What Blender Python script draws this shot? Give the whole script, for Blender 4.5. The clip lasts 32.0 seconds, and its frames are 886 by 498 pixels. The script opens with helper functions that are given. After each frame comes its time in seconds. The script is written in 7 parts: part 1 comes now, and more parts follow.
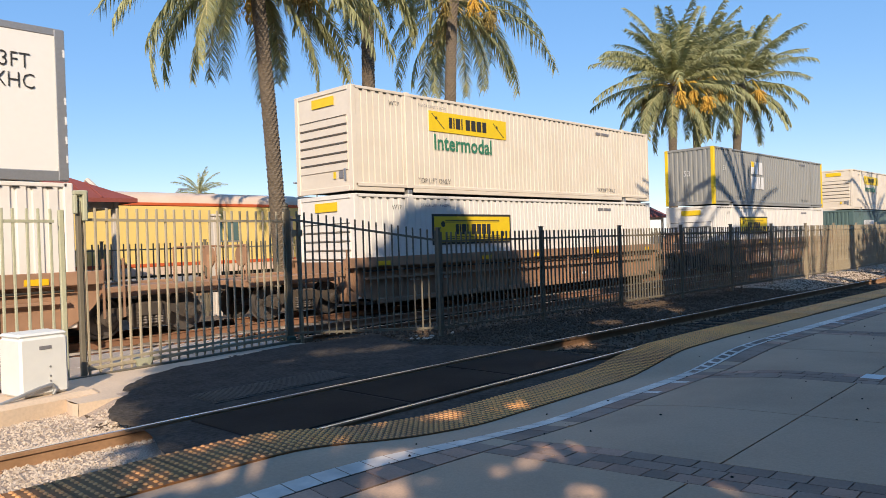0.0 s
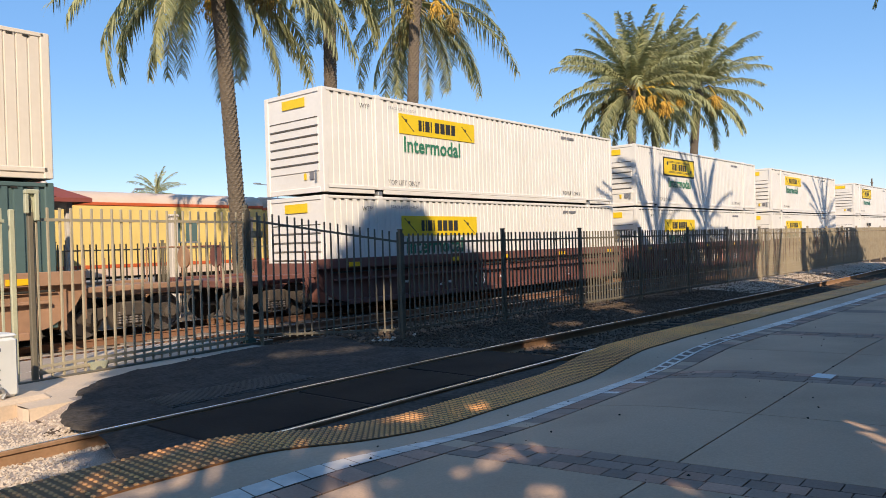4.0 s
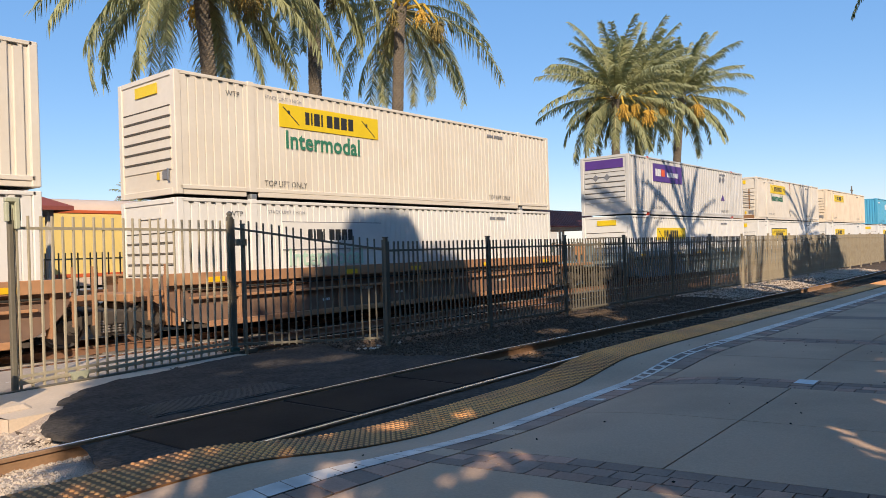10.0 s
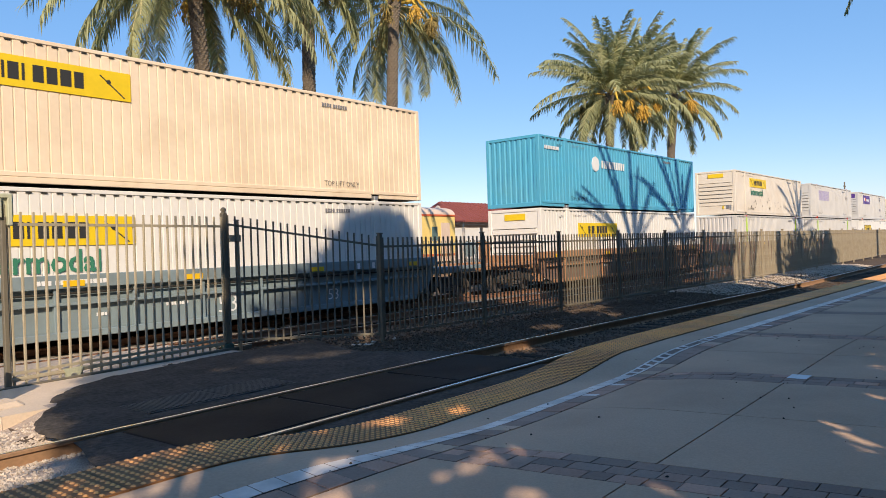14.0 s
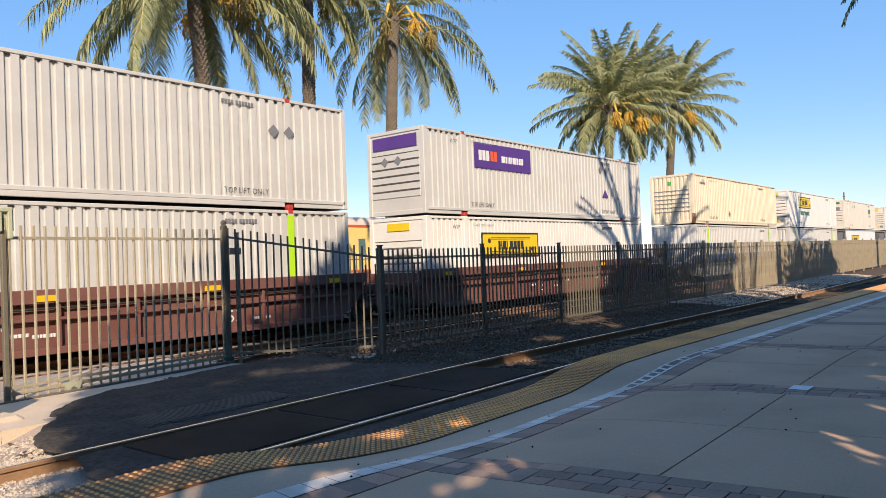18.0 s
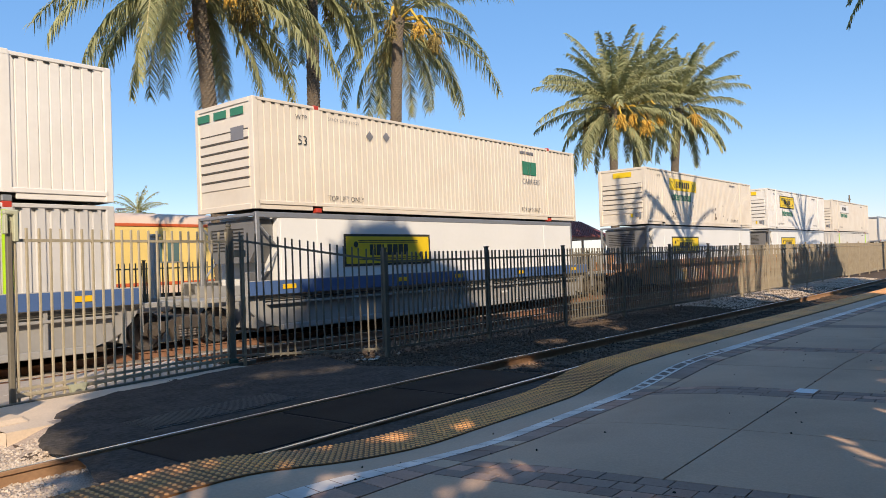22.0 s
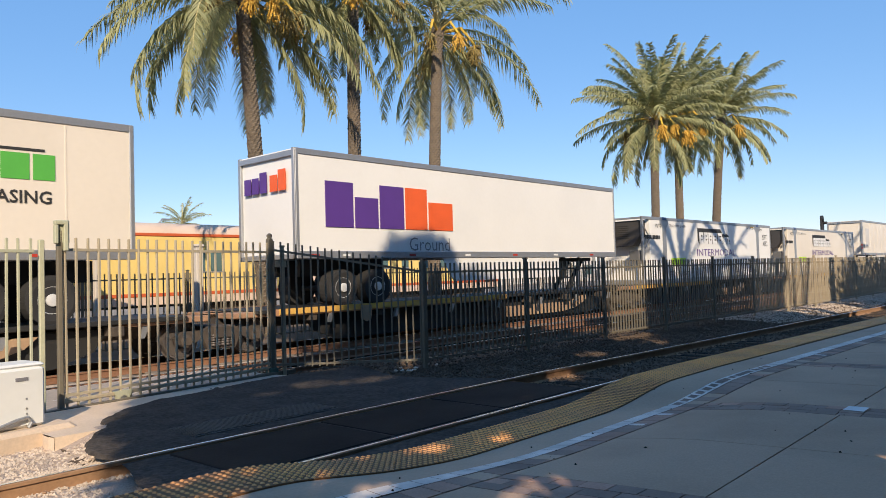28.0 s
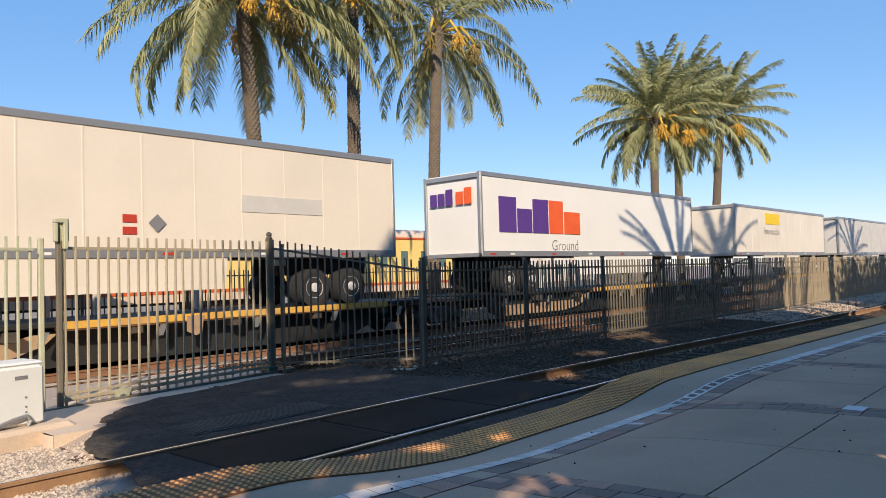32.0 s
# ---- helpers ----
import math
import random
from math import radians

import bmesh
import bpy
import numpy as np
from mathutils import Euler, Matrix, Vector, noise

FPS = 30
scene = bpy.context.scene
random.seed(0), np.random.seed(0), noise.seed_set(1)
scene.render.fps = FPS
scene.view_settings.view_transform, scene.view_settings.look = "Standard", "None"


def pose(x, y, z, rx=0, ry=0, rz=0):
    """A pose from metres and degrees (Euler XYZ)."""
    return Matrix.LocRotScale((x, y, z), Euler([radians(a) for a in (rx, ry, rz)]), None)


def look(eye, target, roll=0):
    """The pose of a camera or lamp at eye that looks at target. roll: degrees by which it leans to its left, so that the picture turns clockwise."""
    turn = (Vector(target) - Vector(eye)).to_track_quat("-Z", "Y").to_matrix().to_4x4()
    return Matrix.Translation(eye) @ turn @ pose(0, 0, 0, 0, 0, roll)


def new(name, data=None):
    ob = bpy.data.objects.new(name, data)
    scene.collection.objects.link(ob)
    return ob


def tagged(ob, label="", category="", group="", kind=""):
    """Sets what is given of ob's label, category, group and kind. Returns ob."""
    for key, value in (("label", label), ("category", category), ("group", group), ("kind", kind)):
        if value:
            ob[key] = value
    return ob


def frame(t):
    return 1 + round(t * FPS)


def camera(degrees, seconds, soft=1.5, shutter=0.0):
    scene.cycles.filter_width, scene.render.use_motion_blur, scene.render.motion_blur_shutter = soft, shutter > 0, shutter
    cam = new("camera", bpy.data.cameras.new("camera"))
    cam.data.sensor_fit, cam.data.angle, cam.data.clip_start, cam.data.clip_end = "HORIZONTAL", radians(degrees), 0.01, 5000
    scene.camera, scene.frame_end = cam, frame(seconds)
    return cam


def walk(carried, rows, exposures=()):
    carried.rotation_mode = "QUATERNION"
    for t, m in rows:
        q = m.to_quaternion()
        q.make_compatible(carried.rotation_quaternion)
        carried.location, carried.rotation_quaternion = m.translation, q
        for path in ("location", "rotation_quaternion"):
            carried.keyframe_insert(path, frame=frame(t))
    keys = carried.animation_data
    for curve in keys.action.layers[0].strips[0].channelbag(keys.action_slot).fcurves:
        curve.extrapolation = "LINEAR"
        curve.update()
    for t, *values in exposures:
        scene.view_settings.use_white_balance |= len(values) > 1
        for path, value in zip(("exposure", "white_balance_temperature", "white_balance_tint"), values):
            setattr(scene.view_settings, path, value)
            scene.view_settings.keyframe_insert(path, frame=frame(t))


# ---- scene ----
# ---- camera ----
EYE = (0.0, 0.0, 1.80)
cam = camera(62.45, 32.0, soft=0.35, shutter=0.03)
HEADINGS = (
    (0, 46.676, -0.493, -1.848), (0.5, 46.857, -0.513, -1.767), (1, 47.198, -0.393, -1.628), 
    (1.5, 47.663, -0.196, -1.647), (2, 48.149, -0.182, -1.662), (2.5, 48.691, -0.265, -1.770), 
    (3, 49.125, -0.466, -1.839), (3.5, 49.460, -0.559, -1.771), (5.5, 49.994, -0.177, -1.512), 
    (6, 50.099, -0.269, -1.571), (6.5, 50.253, -0.385, -1.729), (7, 50.430, -0.468, -1.834), 
    (7.5, 50.566, -0.445, -1.858), (8, 50.631, -0.308, -1.845), (8.5, 50.668, -0.063, -1.734), 
    (9, 50.664, 0.137, -1.684), (9.5, 50.710, 0.207, -1.699), (10, 50.831, 0.123, -1.775), 
    (10.5, 50.987, -0.043, -1.884), (11, 51.188, -0.167, -2.004), (11.5, 51.261, -0.196, -1.981), 
    (12, 51.243, -0.173, -1.879), (12.5, 51.151, -0.166, -1.808), (13, 51.080, -0.182, -1.737), 
    (13.5, 51.121, -0.205, -1.729), (14, 51.253, -0.210, -1.834), (14.5, 51.413, -0.102, -1.966), 
    (16.5, 51.281, 0.907, -1.911), (17, 51.245, 0.946, -1.981), (17.5, 51.217, 0.872, -2.048), 
    (18, 51.277, 0.722, -2.065), (18.5, 51.326, 0.626, -2.090), (19, 51.313, 0.662, -2.027), 
    (19.5, 51.200, 0.839, -1.946), (20, 51.058, 1.047, -1.895), (20.5, 50.938, 1.180, -1.908), 
    (21, 50.915, 1.131, -1.938), (21.5, 50.935, 1.010, -2.005), (22, 50.956, 0.942, -2.026), 
    (22.5, 50.886, 1.009, -2.041), (23, 50.803, 1.238, -1.954), (23.5, 50.697, 1.467, -1.901), 
    (24, 50.664, 1.598, -1.967), (24.5, 50.750, 1.610, -1.950), (25, 50.755, 1.527, -2.124), 
    (25.5, 50.614, 1.477, -2.186), (27.5, 48.245, 1.969, -1.777), (28, 47.970, 1.920, -1.678), 
    (28.5, 47.952, 1.791, -1.683), (29, 47.998, 1.717, -1.582), (29.5, 47.985, 1.800, -1.531), 
    (30, 47.914, 1.974, -1.453), (30.5, 47.841, 2.093, -1.396), (31, 47.855, 2.082, -1.420), 
    (31.5, 47.940, 1.955, -1.530), (32, 47.998, 1.831, -1.596),
)
walk(cam, [(t, pose(*EYE, 90 + pitch, 0, -yaw) @ pose(0, 0, 0, 0, 0, roll)) for t, yaw, pitch, roll in HEADINGS],
     exposures=[(t, stops, 7250, 18) for t, stops in ((0, 0.16), (6, 0.12), (10, 0.07), (15, 0.12), (17, 0.17), (18, 0.23), (19, 0.17), (21, 0.12), (25, 0.10), (32, 0.14))])

# ---- daylight ----
SUN_TO = Vector((-0.69, -0.72, 0.56)).normalized()
world = bpy.data.worlds.new("sky")
scene.world = world
world.use_nodes = True
wn = world.node_tree.nodes
sky = wn.new("ShaderNodeTexSky")
sky.sky_type, sky.sun_disc = "NISHITA", False
sky.sun_elevation = math.asin(SUN_TO.z)
sky.sun_rotation = math.atan2(SUN_TO.x, SUN_TO.y)
sky.air_density, sky.dust_density, sky.ozone_density = 1.0, 0.0, 1.5
wn["Background"].inputs["Strength"].default_value = 0.14
tone = wn.new("ShaderNodeHueSaturation")
tone.inputs["Saturation"].default_value = 1.25
haze = wn.new("ShaderNodeMixRGB")
haze.inputs[0].default_value, haze.inputs[2].default_value = 0.5, (1.05, 3.2, 7.1, 1)
world.node_tree.links.new(sky.outputs[0], tone.inputs["Color"])
world.node_tree.links.new(tone.outputs[0], haze.inputs[1])
world.node_tree.links.new(haze.outputs[0], wn["Background"].inputs[0])
sun = new("sun", bpy.data.lights.new("sun", "SUN"))
sun.data.energy, sun.data.angle, sun.data.color = 5.0, radians(0.53), (1.0, 0.915, 0.72)
sun.matrix_world = look(SUN_TO * 60, (0, 0, 0))

# ---- materials ----
MATS = {}


def material(name, rgb, rough=0.6, metal=0.0, vary=0.12, grain=30.0, stain=1.2, stain_amount=0.25, bump=0.15, dirt=None, island=0.0, coord="Object", shine=0.5):
    """A surface with fine grain, larger stains, and relief, all in metres."""
    if name in MATS:
        return MATS[name]
    m = bpy.data.materials.new(name)
    m.use_nodes = True
    t = m.node_tree
    n, l = t.nodes, t.links
    b = n["Principled BSDF"]
    b.inputs["Roughness"].default_value, b.inputs["Metallic"].default_value = rough, metal
    b.inputs["Specular IOR Level"].default_value = shine
    tc = n.new("ShaderNodeTexCoord")
    fine = n.new("ShaderNodeTexNoise")
    fine.inputs["Scale"].default_value, fine.inputs["Detail"].default_value = grain, 5
    big = n.new("ShaderNodeTexNoise")
    big.inputs["Scale"].default_value, big.inputs["Detail"].default_value = stain, 6
    l.new(tc.outputs[coord], fine.inputs["Vector"]), l.new(tc.outputs[coord], big.inputs["Vector"])
    ramp = n.new("ShaderNodeValToRGB")
    ramp.color_ramp.elements[0].position, ramp.color_ramp.elements[1].position = 0.38, 0.68
    l.new(big.outputs["Fac"], ramp.inputs["Fac"])
    dark = dirt or tuple(c * 0.6 for c in rgb)
    mix = n.new("ShaderNodeMixRGB")
    mix.inputs[1].default_value, mix.inputs[2].default_value = (*rgb, 1), (*dark, 1)
    scale = n.new("ShaderNodeMath")
    scale.operation = "MULTIPLY"
    scale.inputs[1].default_value = stain_amount
    l.new(ramp.outputs["Color"], scale.inputs[0]), l.new(scale.outputs[0], mix.inputs[0])
    hsv = n.new("ShaderNodeHueSaturation")
    rng = n.new("ShaderNodeMapRange")
    rng.inputs["To Min"].default_value, rng.inputs["To Max"].default_value = 1 - vary, 1 + vary
    l.new(fine.outputs["Fac"], rng.inputs["Value"])
    value = rng.outputs[0]
    if island:
        geo = n.new("ShaderNodeNewGeometry")
        info = n.new("ShaderNodeObjectInfo")
        add = n.new("ShaderNodeMath")
        add.operation = "ADD"
        l.new(geo.outputs["Random Per Island"], add.inputs[0]), l.new(info.outputs["Random"], add.inputs[1])
        half = n.new("ShaderNodeMapRange")
        half.inputs["From Max"].default_value = 2
        half.inputs["To Min"].default_value, half.inputs["To Max"].default_value = 1 - island, 1 + island
        l.new(add.outputs[0], half.inputs["Value"])
        mul = n.new("ShaderNodeMath")
        mul.operation = "MULTIPLY"
        l.new(value, mul.inputs[0]), l.new(half.outputs[0], mul.inputs[1])
        value = mul.outputs[0]
    l.new(value, hsv.inputs["Value"]), l.new(mix.outputs[0], hsv.inputs["Color"])
    l.new(hsv.outputs[0], b.inputs["Base Color"])
    if bump:
        bp = n.new("ShaderNodeBump")
        bp.inputs["Strength"].default_value, bp.inputs["Distance"].default_value = bump, 0.02
        l.new(fine.outputs["Fac"], bp.inputs["Height"]), l.new(bp.outputs[0], b.inputs["Normal"])
    rr = n.new("ShaderNodeMapRange")
    rr.inputs["To Min"].default_value, rr.inputs["To Max"].default_value = max(0.05, rough - 0.12), min(1, rough + 0.15)
    l.new(big.outputs["Fac"], rr.inputs["Value"]), l.new(rr.outputs[0], b.inputs["Roughness"])
    MATS[name] = m
    return m


def leaf_material(name, rgb, through_rgb):
    m = material(name, rgb, 0.55, vary=0.2, grain=6, stain=0.6, stain_amount=0.35, bump=0, island=0.3)
    b = m.node_tree.nodes["Principled BSDF"]
    b.inputs["Transmission Weight"].default_value = 0.0
    n, l = m.node_tree.nodes, m.node_tree.links
    tr = n.new("ShaderNodeBsdfTranslucent")
    tr.inputs["Color"].default_value = (*through_rgb, 1)
    mx = n.new("ShaderNodeMixShader")
    mx.inputs[0].default_value = 0.25
    out = n["Material Output"]
    l.new(b.outputs[0], mx.inputs[1]), l.new(tr.outputs[0], mx.inputs[2]), l.new(mx.outputs[0], out.inputs["Surface"])
    return m


CONCRETE = material("concrete", (0.57, 0.38, 0.265), 0.85, vary=0.16, grain=60, stain=0.9, stain_amount=0.5, bump=0.2, dirt=(0.36, 0.245, 0.172))
APRON = material("concrete_apron", (0.66, 0.52, 0.40), 0.9, vary=0.16, grain=30, stain=0.9, stain_amount=0.35, bump=0.2)
BORDER = material("edge_concrete", (0.58, 0.405, 0.29), 0.85, vary=0.16, grain=40, stain=0.8, stain_amount=0.4)
PAVER = material("red_paver", (0.50, 0.29, 0.215), 0.85, vary=0.2, grain=50, stain=2, stain_amount=0.4, island=0.35)
PAVER_DARK = material("dark_paver", (0.35, 0.235, 0.185), 0.85, vary=0.2, grain=50, stain=2, stain_amount=0.4, island=0.3)
JOINT = material("joint_filler", (0.06, 0.055, 0.05), 0.95)
LINE = material("white_line_paint", (0.92, 0.82, 0.74), 0.7, vary=0.1, grain=25, stain=3, stain_amount=0.5, dirt=(0.28, 0.27, 0.26))
TACTILE = material("yellow_tactile", (0.97, 0.46, 0.15), 0.7, vary=0.2, grain=20, stain=1.5, stain_amount=0.75, dirt=(0.66, 0.31, 0.155))
# The base is darker than the domes on it.
TACTILE_BASE = material("dirty_tactile_base", (0.28, 0.125, 0.05), 0.85, vary=0.2, grain=20, stain=1.5, stain_amount=0.5, dirt=(0.15, 0.09, 0.05))
ASPHALT = material("asphalt", (0.074, 0.063, 0.056), 0.9, vary=0.9, grain=16, stain=2.4, stain_amount=0.7, bump=1.0, shine=0.12)
RUBBER = material("rubber_panel", (0.015, 0.012, 0.011), 0.75, vary=0.2, grain=30, shine=0.15)
# Two ballast tones carry the light: grey for shaded ground, pale for sunlit.
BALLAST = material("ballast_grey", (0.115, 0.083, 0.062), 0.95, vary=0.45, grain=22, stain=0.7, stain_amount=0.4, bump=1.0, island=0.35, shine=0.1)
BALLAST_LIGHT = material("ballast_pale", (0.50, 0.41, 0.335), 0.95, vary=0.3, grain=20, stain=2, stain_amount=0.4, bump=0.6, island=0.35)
EARTH = material("dry_earth", (0.30, 0.25, 0.20), 0.95, vary=0.2, grain=8, stain=0.1, stain_amount=0.4, bump=0.6)
RAIL = material("rusty_rail", (0.33, 0.19, 0.108), 0.8, vary=0.25, grain=25, stain=4, stain_amount=0.4)
RAIL_DARK = material("dark_rusty_rail", (0.24, 0.12, 0.07), 0.85, vary=0.25, grain=25, stain=4, stain_amount=0.4)
RAIL_TOP = material("polished_rail_head", (0.96, 0.95, 0.94), 0.28, metal=1.0, vary=0.03, grain=40, bump=0)
TIE = material("weathered_tie", (0.035, 0.029, 0.024), 0.95, vary=0.3, grain=20, stain=3, shine=0.1)
# One fence colour in two tones: dark for shaded panels, pale for sunlit.
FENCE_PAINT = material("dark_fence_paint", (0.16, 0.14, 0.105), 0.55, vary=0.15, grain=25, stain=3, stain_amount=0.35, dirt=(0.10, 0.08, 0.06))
SUNLIT_FENCE_PAINT = material("sun_bleached_fence_paint", (0.36, 0.30, 0.215), 0.65, vary=0.2, grain=25, stain=3, stain_amount=0.4, dirt=(0.20, 0.15, 0.10))
# The gate tone is lighter, set after its sunlit pickets.
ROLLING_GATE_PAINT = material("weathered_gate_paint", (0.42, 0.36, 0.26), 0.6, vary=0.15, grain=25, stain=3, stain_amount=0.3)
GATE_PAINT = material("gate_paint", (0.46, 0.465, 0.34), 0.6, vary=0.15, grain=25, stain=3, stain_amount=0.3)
STEEL = material("galvanised_steel", (0.45, 0.46, 0.47), 0.45, metal=0.7, grain=20)
BLACK = material("black_steel", (0.02, 0.02, 0.02), 0.6, grain=20)
WHITE = material("white_enamel", (0.72, 0.74, 0.74), 0.45, vary=0.04, grain=10, stain=2, stain_amount=0.12, bump=0.03)
TYRE = material("tyre_rubber", (0.025, 0.025, 0.026), 0.85, grain=30)
WHEEL_WHITE = material("wheel_disc", (0.74, 0.74, 0.73), 0.5, metal=0.3, stain=5)
BOGIE = material("bogie_cast_iron", (0.05, 0.04, 0.034), 0.85, vary=0.25, grain=14, stain=3, stain_amount=0.5, dirt=(0.12, 0.09, 0.065))
TREAD = material("wheel_tread", (0.16, 0.14, 0.13), 0.5, metal=0.6)
YELLOW = material("placard_yellow", (0.80, 0.55, 0.02), 0.5, vary=0.05, grain=15, stain=3, stain_amount=0.15, bump=0.02)
REFLECT = material("reflector_yellow", (0.85, 0.50, 0.02), 0.4, vary=0.05, bump=0.02)
RED = material("red_paint", (0.50, 0.05, 0.03), 0.5, vary=0.08)
INK = material("black_ink", (0.03, 0.03, 0.03), 0.6, vary=0.05, bump=0)
INK_GREEN = material("green_ink", (0.03, 0.20, 0.12), 0.6, vary=0.1, stain=2, bump=0)
INK_PURPLE = material("purple_ink", (0.10, 0.04, 0.24), 0.5, vary=0.05, bump=0)
INK_ORANGE = material("orange_ink", (0.80, 0.12, 0.03), 0.5, vary=0.05, bump=0)
INK_WHITE = material("white_ink", (0.75, 0.75, 0.75), 0.5, vary=0.05, bump=0)
INK_GREY = material("grey_ink", (0.20, 0.20, 0.22), 0.6, vary=0.1, bump=0)
INK_FADED = material("faded_purple_ink", (0.38, 0.32, 0.52), 0.6, vary=0.2, grain=6, bump=0)
LEAF_GREEN = material("fresh_green_ink", (0.08, 0.42, 0.07), 0.5, vary=0.05, bump=0)
LIME = material("lime_paint", (0.45, 0.75, 0.03), 0.5, vary=0.05)
GRAFFITI = material("pale_spray_paint", (0.55, 0.56, 0.55), 0.7, vary=0.2, bump=0)
PALM_LEAF = leaf_material("palm_leaf", (0.34, 0.345, 0.175), (0.34, 0.345, 0.11))
DATE_STALK = material("golden_fruit_stalk", (0.70, 0.44, 0.07), 0.6, grain=12)
PALM_RACHIS = material("palm_rachis", (0.52, 0.43, 0.21), 0.6, grain=12)
PALM_TRUNK = material("palm_trunk", (0.155, 0.122, 0.092), 0.95, vary=0.35, grain=14, stain=3, stain_amount=0.4, bump=0.5, island=0.25)
DATES = material("orange_dates", (0.62, 0.36, 0.06), 0.5, vary=0.2, grain=20)
DATES_GREEN = material("ripening_dates", (0.20, 0.15, 0.05), 0.55, vary=0.2, grain=20)
BARK = material("tree_bark", (0.16, 0.13, 0.10), 0.95, vary=0.3, grain=10, bump=0.5)
TREE_LEAF = leaf_material("tree_leaf", (0.085, 0.09, 0.045), (0.16, 0.15, 0.05))


# ---- mesh tools ----
class Build:
    """Gathers boxes, tubes and sheets into one mesh."""

    def __init__(self):
        self.v, self.f = [], []

    def quad(self, a, b, c, d):
        i = len(self.v)
        self.v += [a, b, c, d]
        self.f.append((i, i + 1, i + 2, i + 3))
        return self

    def box(self, x0, x1, y0, y1, z0, z1, ch=0.0):
        """A box; ch cuts its four upright edges and its top and bottom rims."""
        if ch <= 0:
            i = len(self.v)
            self.v += [(x, y, z) for z in (z0, z1) for y in (y0, y1) for x in (x0, x1)]
            self.f += [tuple(i + k for k in q) for q in ((0, 2, 3, 1), (4, 5, 7, 6), (0, 1, 5, 4), (2, 6, 7, 3), (0, 4, 6, 2), (1, 3, 7, 5))]
            return self
        c = min(ch, (x1 - x0) / 2.2, (y1 - y0) / 2.2, (z1 - z0) / 2.2)
        i = len(self.v)
        for z, s in ((z0, c), (z0 + c, 0), (z1 - c, 0), (z1, c)):
            a0, a1, b0, b1 = x0 + s, x1 - s, y0 + s, y1 - s
            self.v += [(a0 + c, b0, z), (a1 - c, b0, z), (a1, b0 + c, z), (a1, b1 - c, z), (a1 - c, b1, z), (a0 + c, b1, z), (a0, b1 - c, z), (a0, b0 + c, z)]
        self.f.append(tuple(i + 7 - k for k in range(8)))
        self.f.append(tuple(i + 24 + k for k in range(8)))
        for r in range(3):
            for k in range(8):
                a, b = i + r * 8 + k, i + r * 8 + (k + 1) % 8
                self.f.append((a, b, b + 8, a + 8))
        return self

    def tube(self, p, q, r0, r1=None, n=10, caps=True):
        p, q = Vector(p), Vector(q)
        r1 = r0 if r1 is None else r1
        d = (q - p).normalized()
        u = d.orthogonal().normalized()
        w = d.cross(u)
        i = len(self.v)
        for c, r in ((p, r0), (q, r1)):
            for k in range(n):
                a = 2 * math.pi * k / n
                self.v.append(tuple(c + (u * math.cos(a) + w * math.sin(a)) * r))
        for k in range(n):
            a, b = i + k, i + (k + 1) % n
            self.f.append((a, b, b + n, a + n))
        if caps:
            self.f.append(tuple(i + n - 1 - k for k in range(n)))
            self.f.append(tuple(i + n + k for k in range(n)))
        return self

    def lathe(self, centre, axis, profile, n=18):
        """Turns (distance along, radius) pairs about an axis."""
        c, d = Vector(centre), Vector(axis).normalized()
        u = d.orthogonal().normalized()
        w = d.cross(u)
        i = len(self.v)
        for s, r in profile:
            for k in range(n):
                a = 2 * math.pi * k / n
                self.v.append(tuple(c + d * s + (u * math.cos(a) + w * math.sin(a)) * r))
        for j in range(len(profile) - 1):
            for k in range(n):
                a, b = i + j * n + k, i + j * n + (k + 1) % n
                self.f.append((a, b, b + n, a + n))
        self.f.append(tuple(i + n - 1 - k for k in range(n)))
        self.f.append(tuple(i + (len(profile) - 1) * n + k for k in range(n)))
        return self

    def prism(self, outline, y0, y1):
        """An outline in x and z, pushed from y0 to y1."""
        i, n = len(self.v), len(outline)
        self.v += [(x, y0, z) for x, z in outline] + [(x, y1, z) for x, z in outline]
        self.f.append(tuple(range(i, i + n)))
        self.f.append(tuple(i + 2 * n - 1 - k for k in range(n)))
        for k in range(n):
            a, b = i + k, i + (k + 1) % n
            self.f.append((b, a, a + n, b + n))
        return self

    def sheet(self, rows):
        """A grid of points, row by row."""
        i, w = len(self.v), len(rows[0])
        for r in rows:
            self.v += [tuple(p) for p in r]
        for a in range(len(rows) - 1):
            for b in range(w - 1):
                k = i + a * w + b
                self.f.append((k, k + 1, k + w + 1, k + w))
        return self

    def mesh(self, name, mat, smooth=False):
        me = bpy.data.meshes.new(name)
        me.from_pydata(self.v, [], self.f)
        if mat:
            me.materials.append(mat)
        if smooth:
            me.polygons.foreach_set("use_smooth", [True] * len(me.polygons))
        me.update()
        return me


def part(name, b, mat, parent=None, label="", smooth=False):
    """One mesh object, under its thing when there is one."""
    me = b.mesh(name, mat, smooth) if isinstance(b, Build) else b
    ob = new(name, me)
    if parent:
        ob.parent = parent
    if label:
        ob["label"] = label
    return ob


def thing(name, label, category, m=None, group="", kind=""):
    ob = tagged(new(name), label, category, group, kind)
    ob.empty_display_size = 0.2
    if m is not None:
        ob.matrix_world = m
    return ob


def B():
    return Build()


LETTER_CACHE = {}


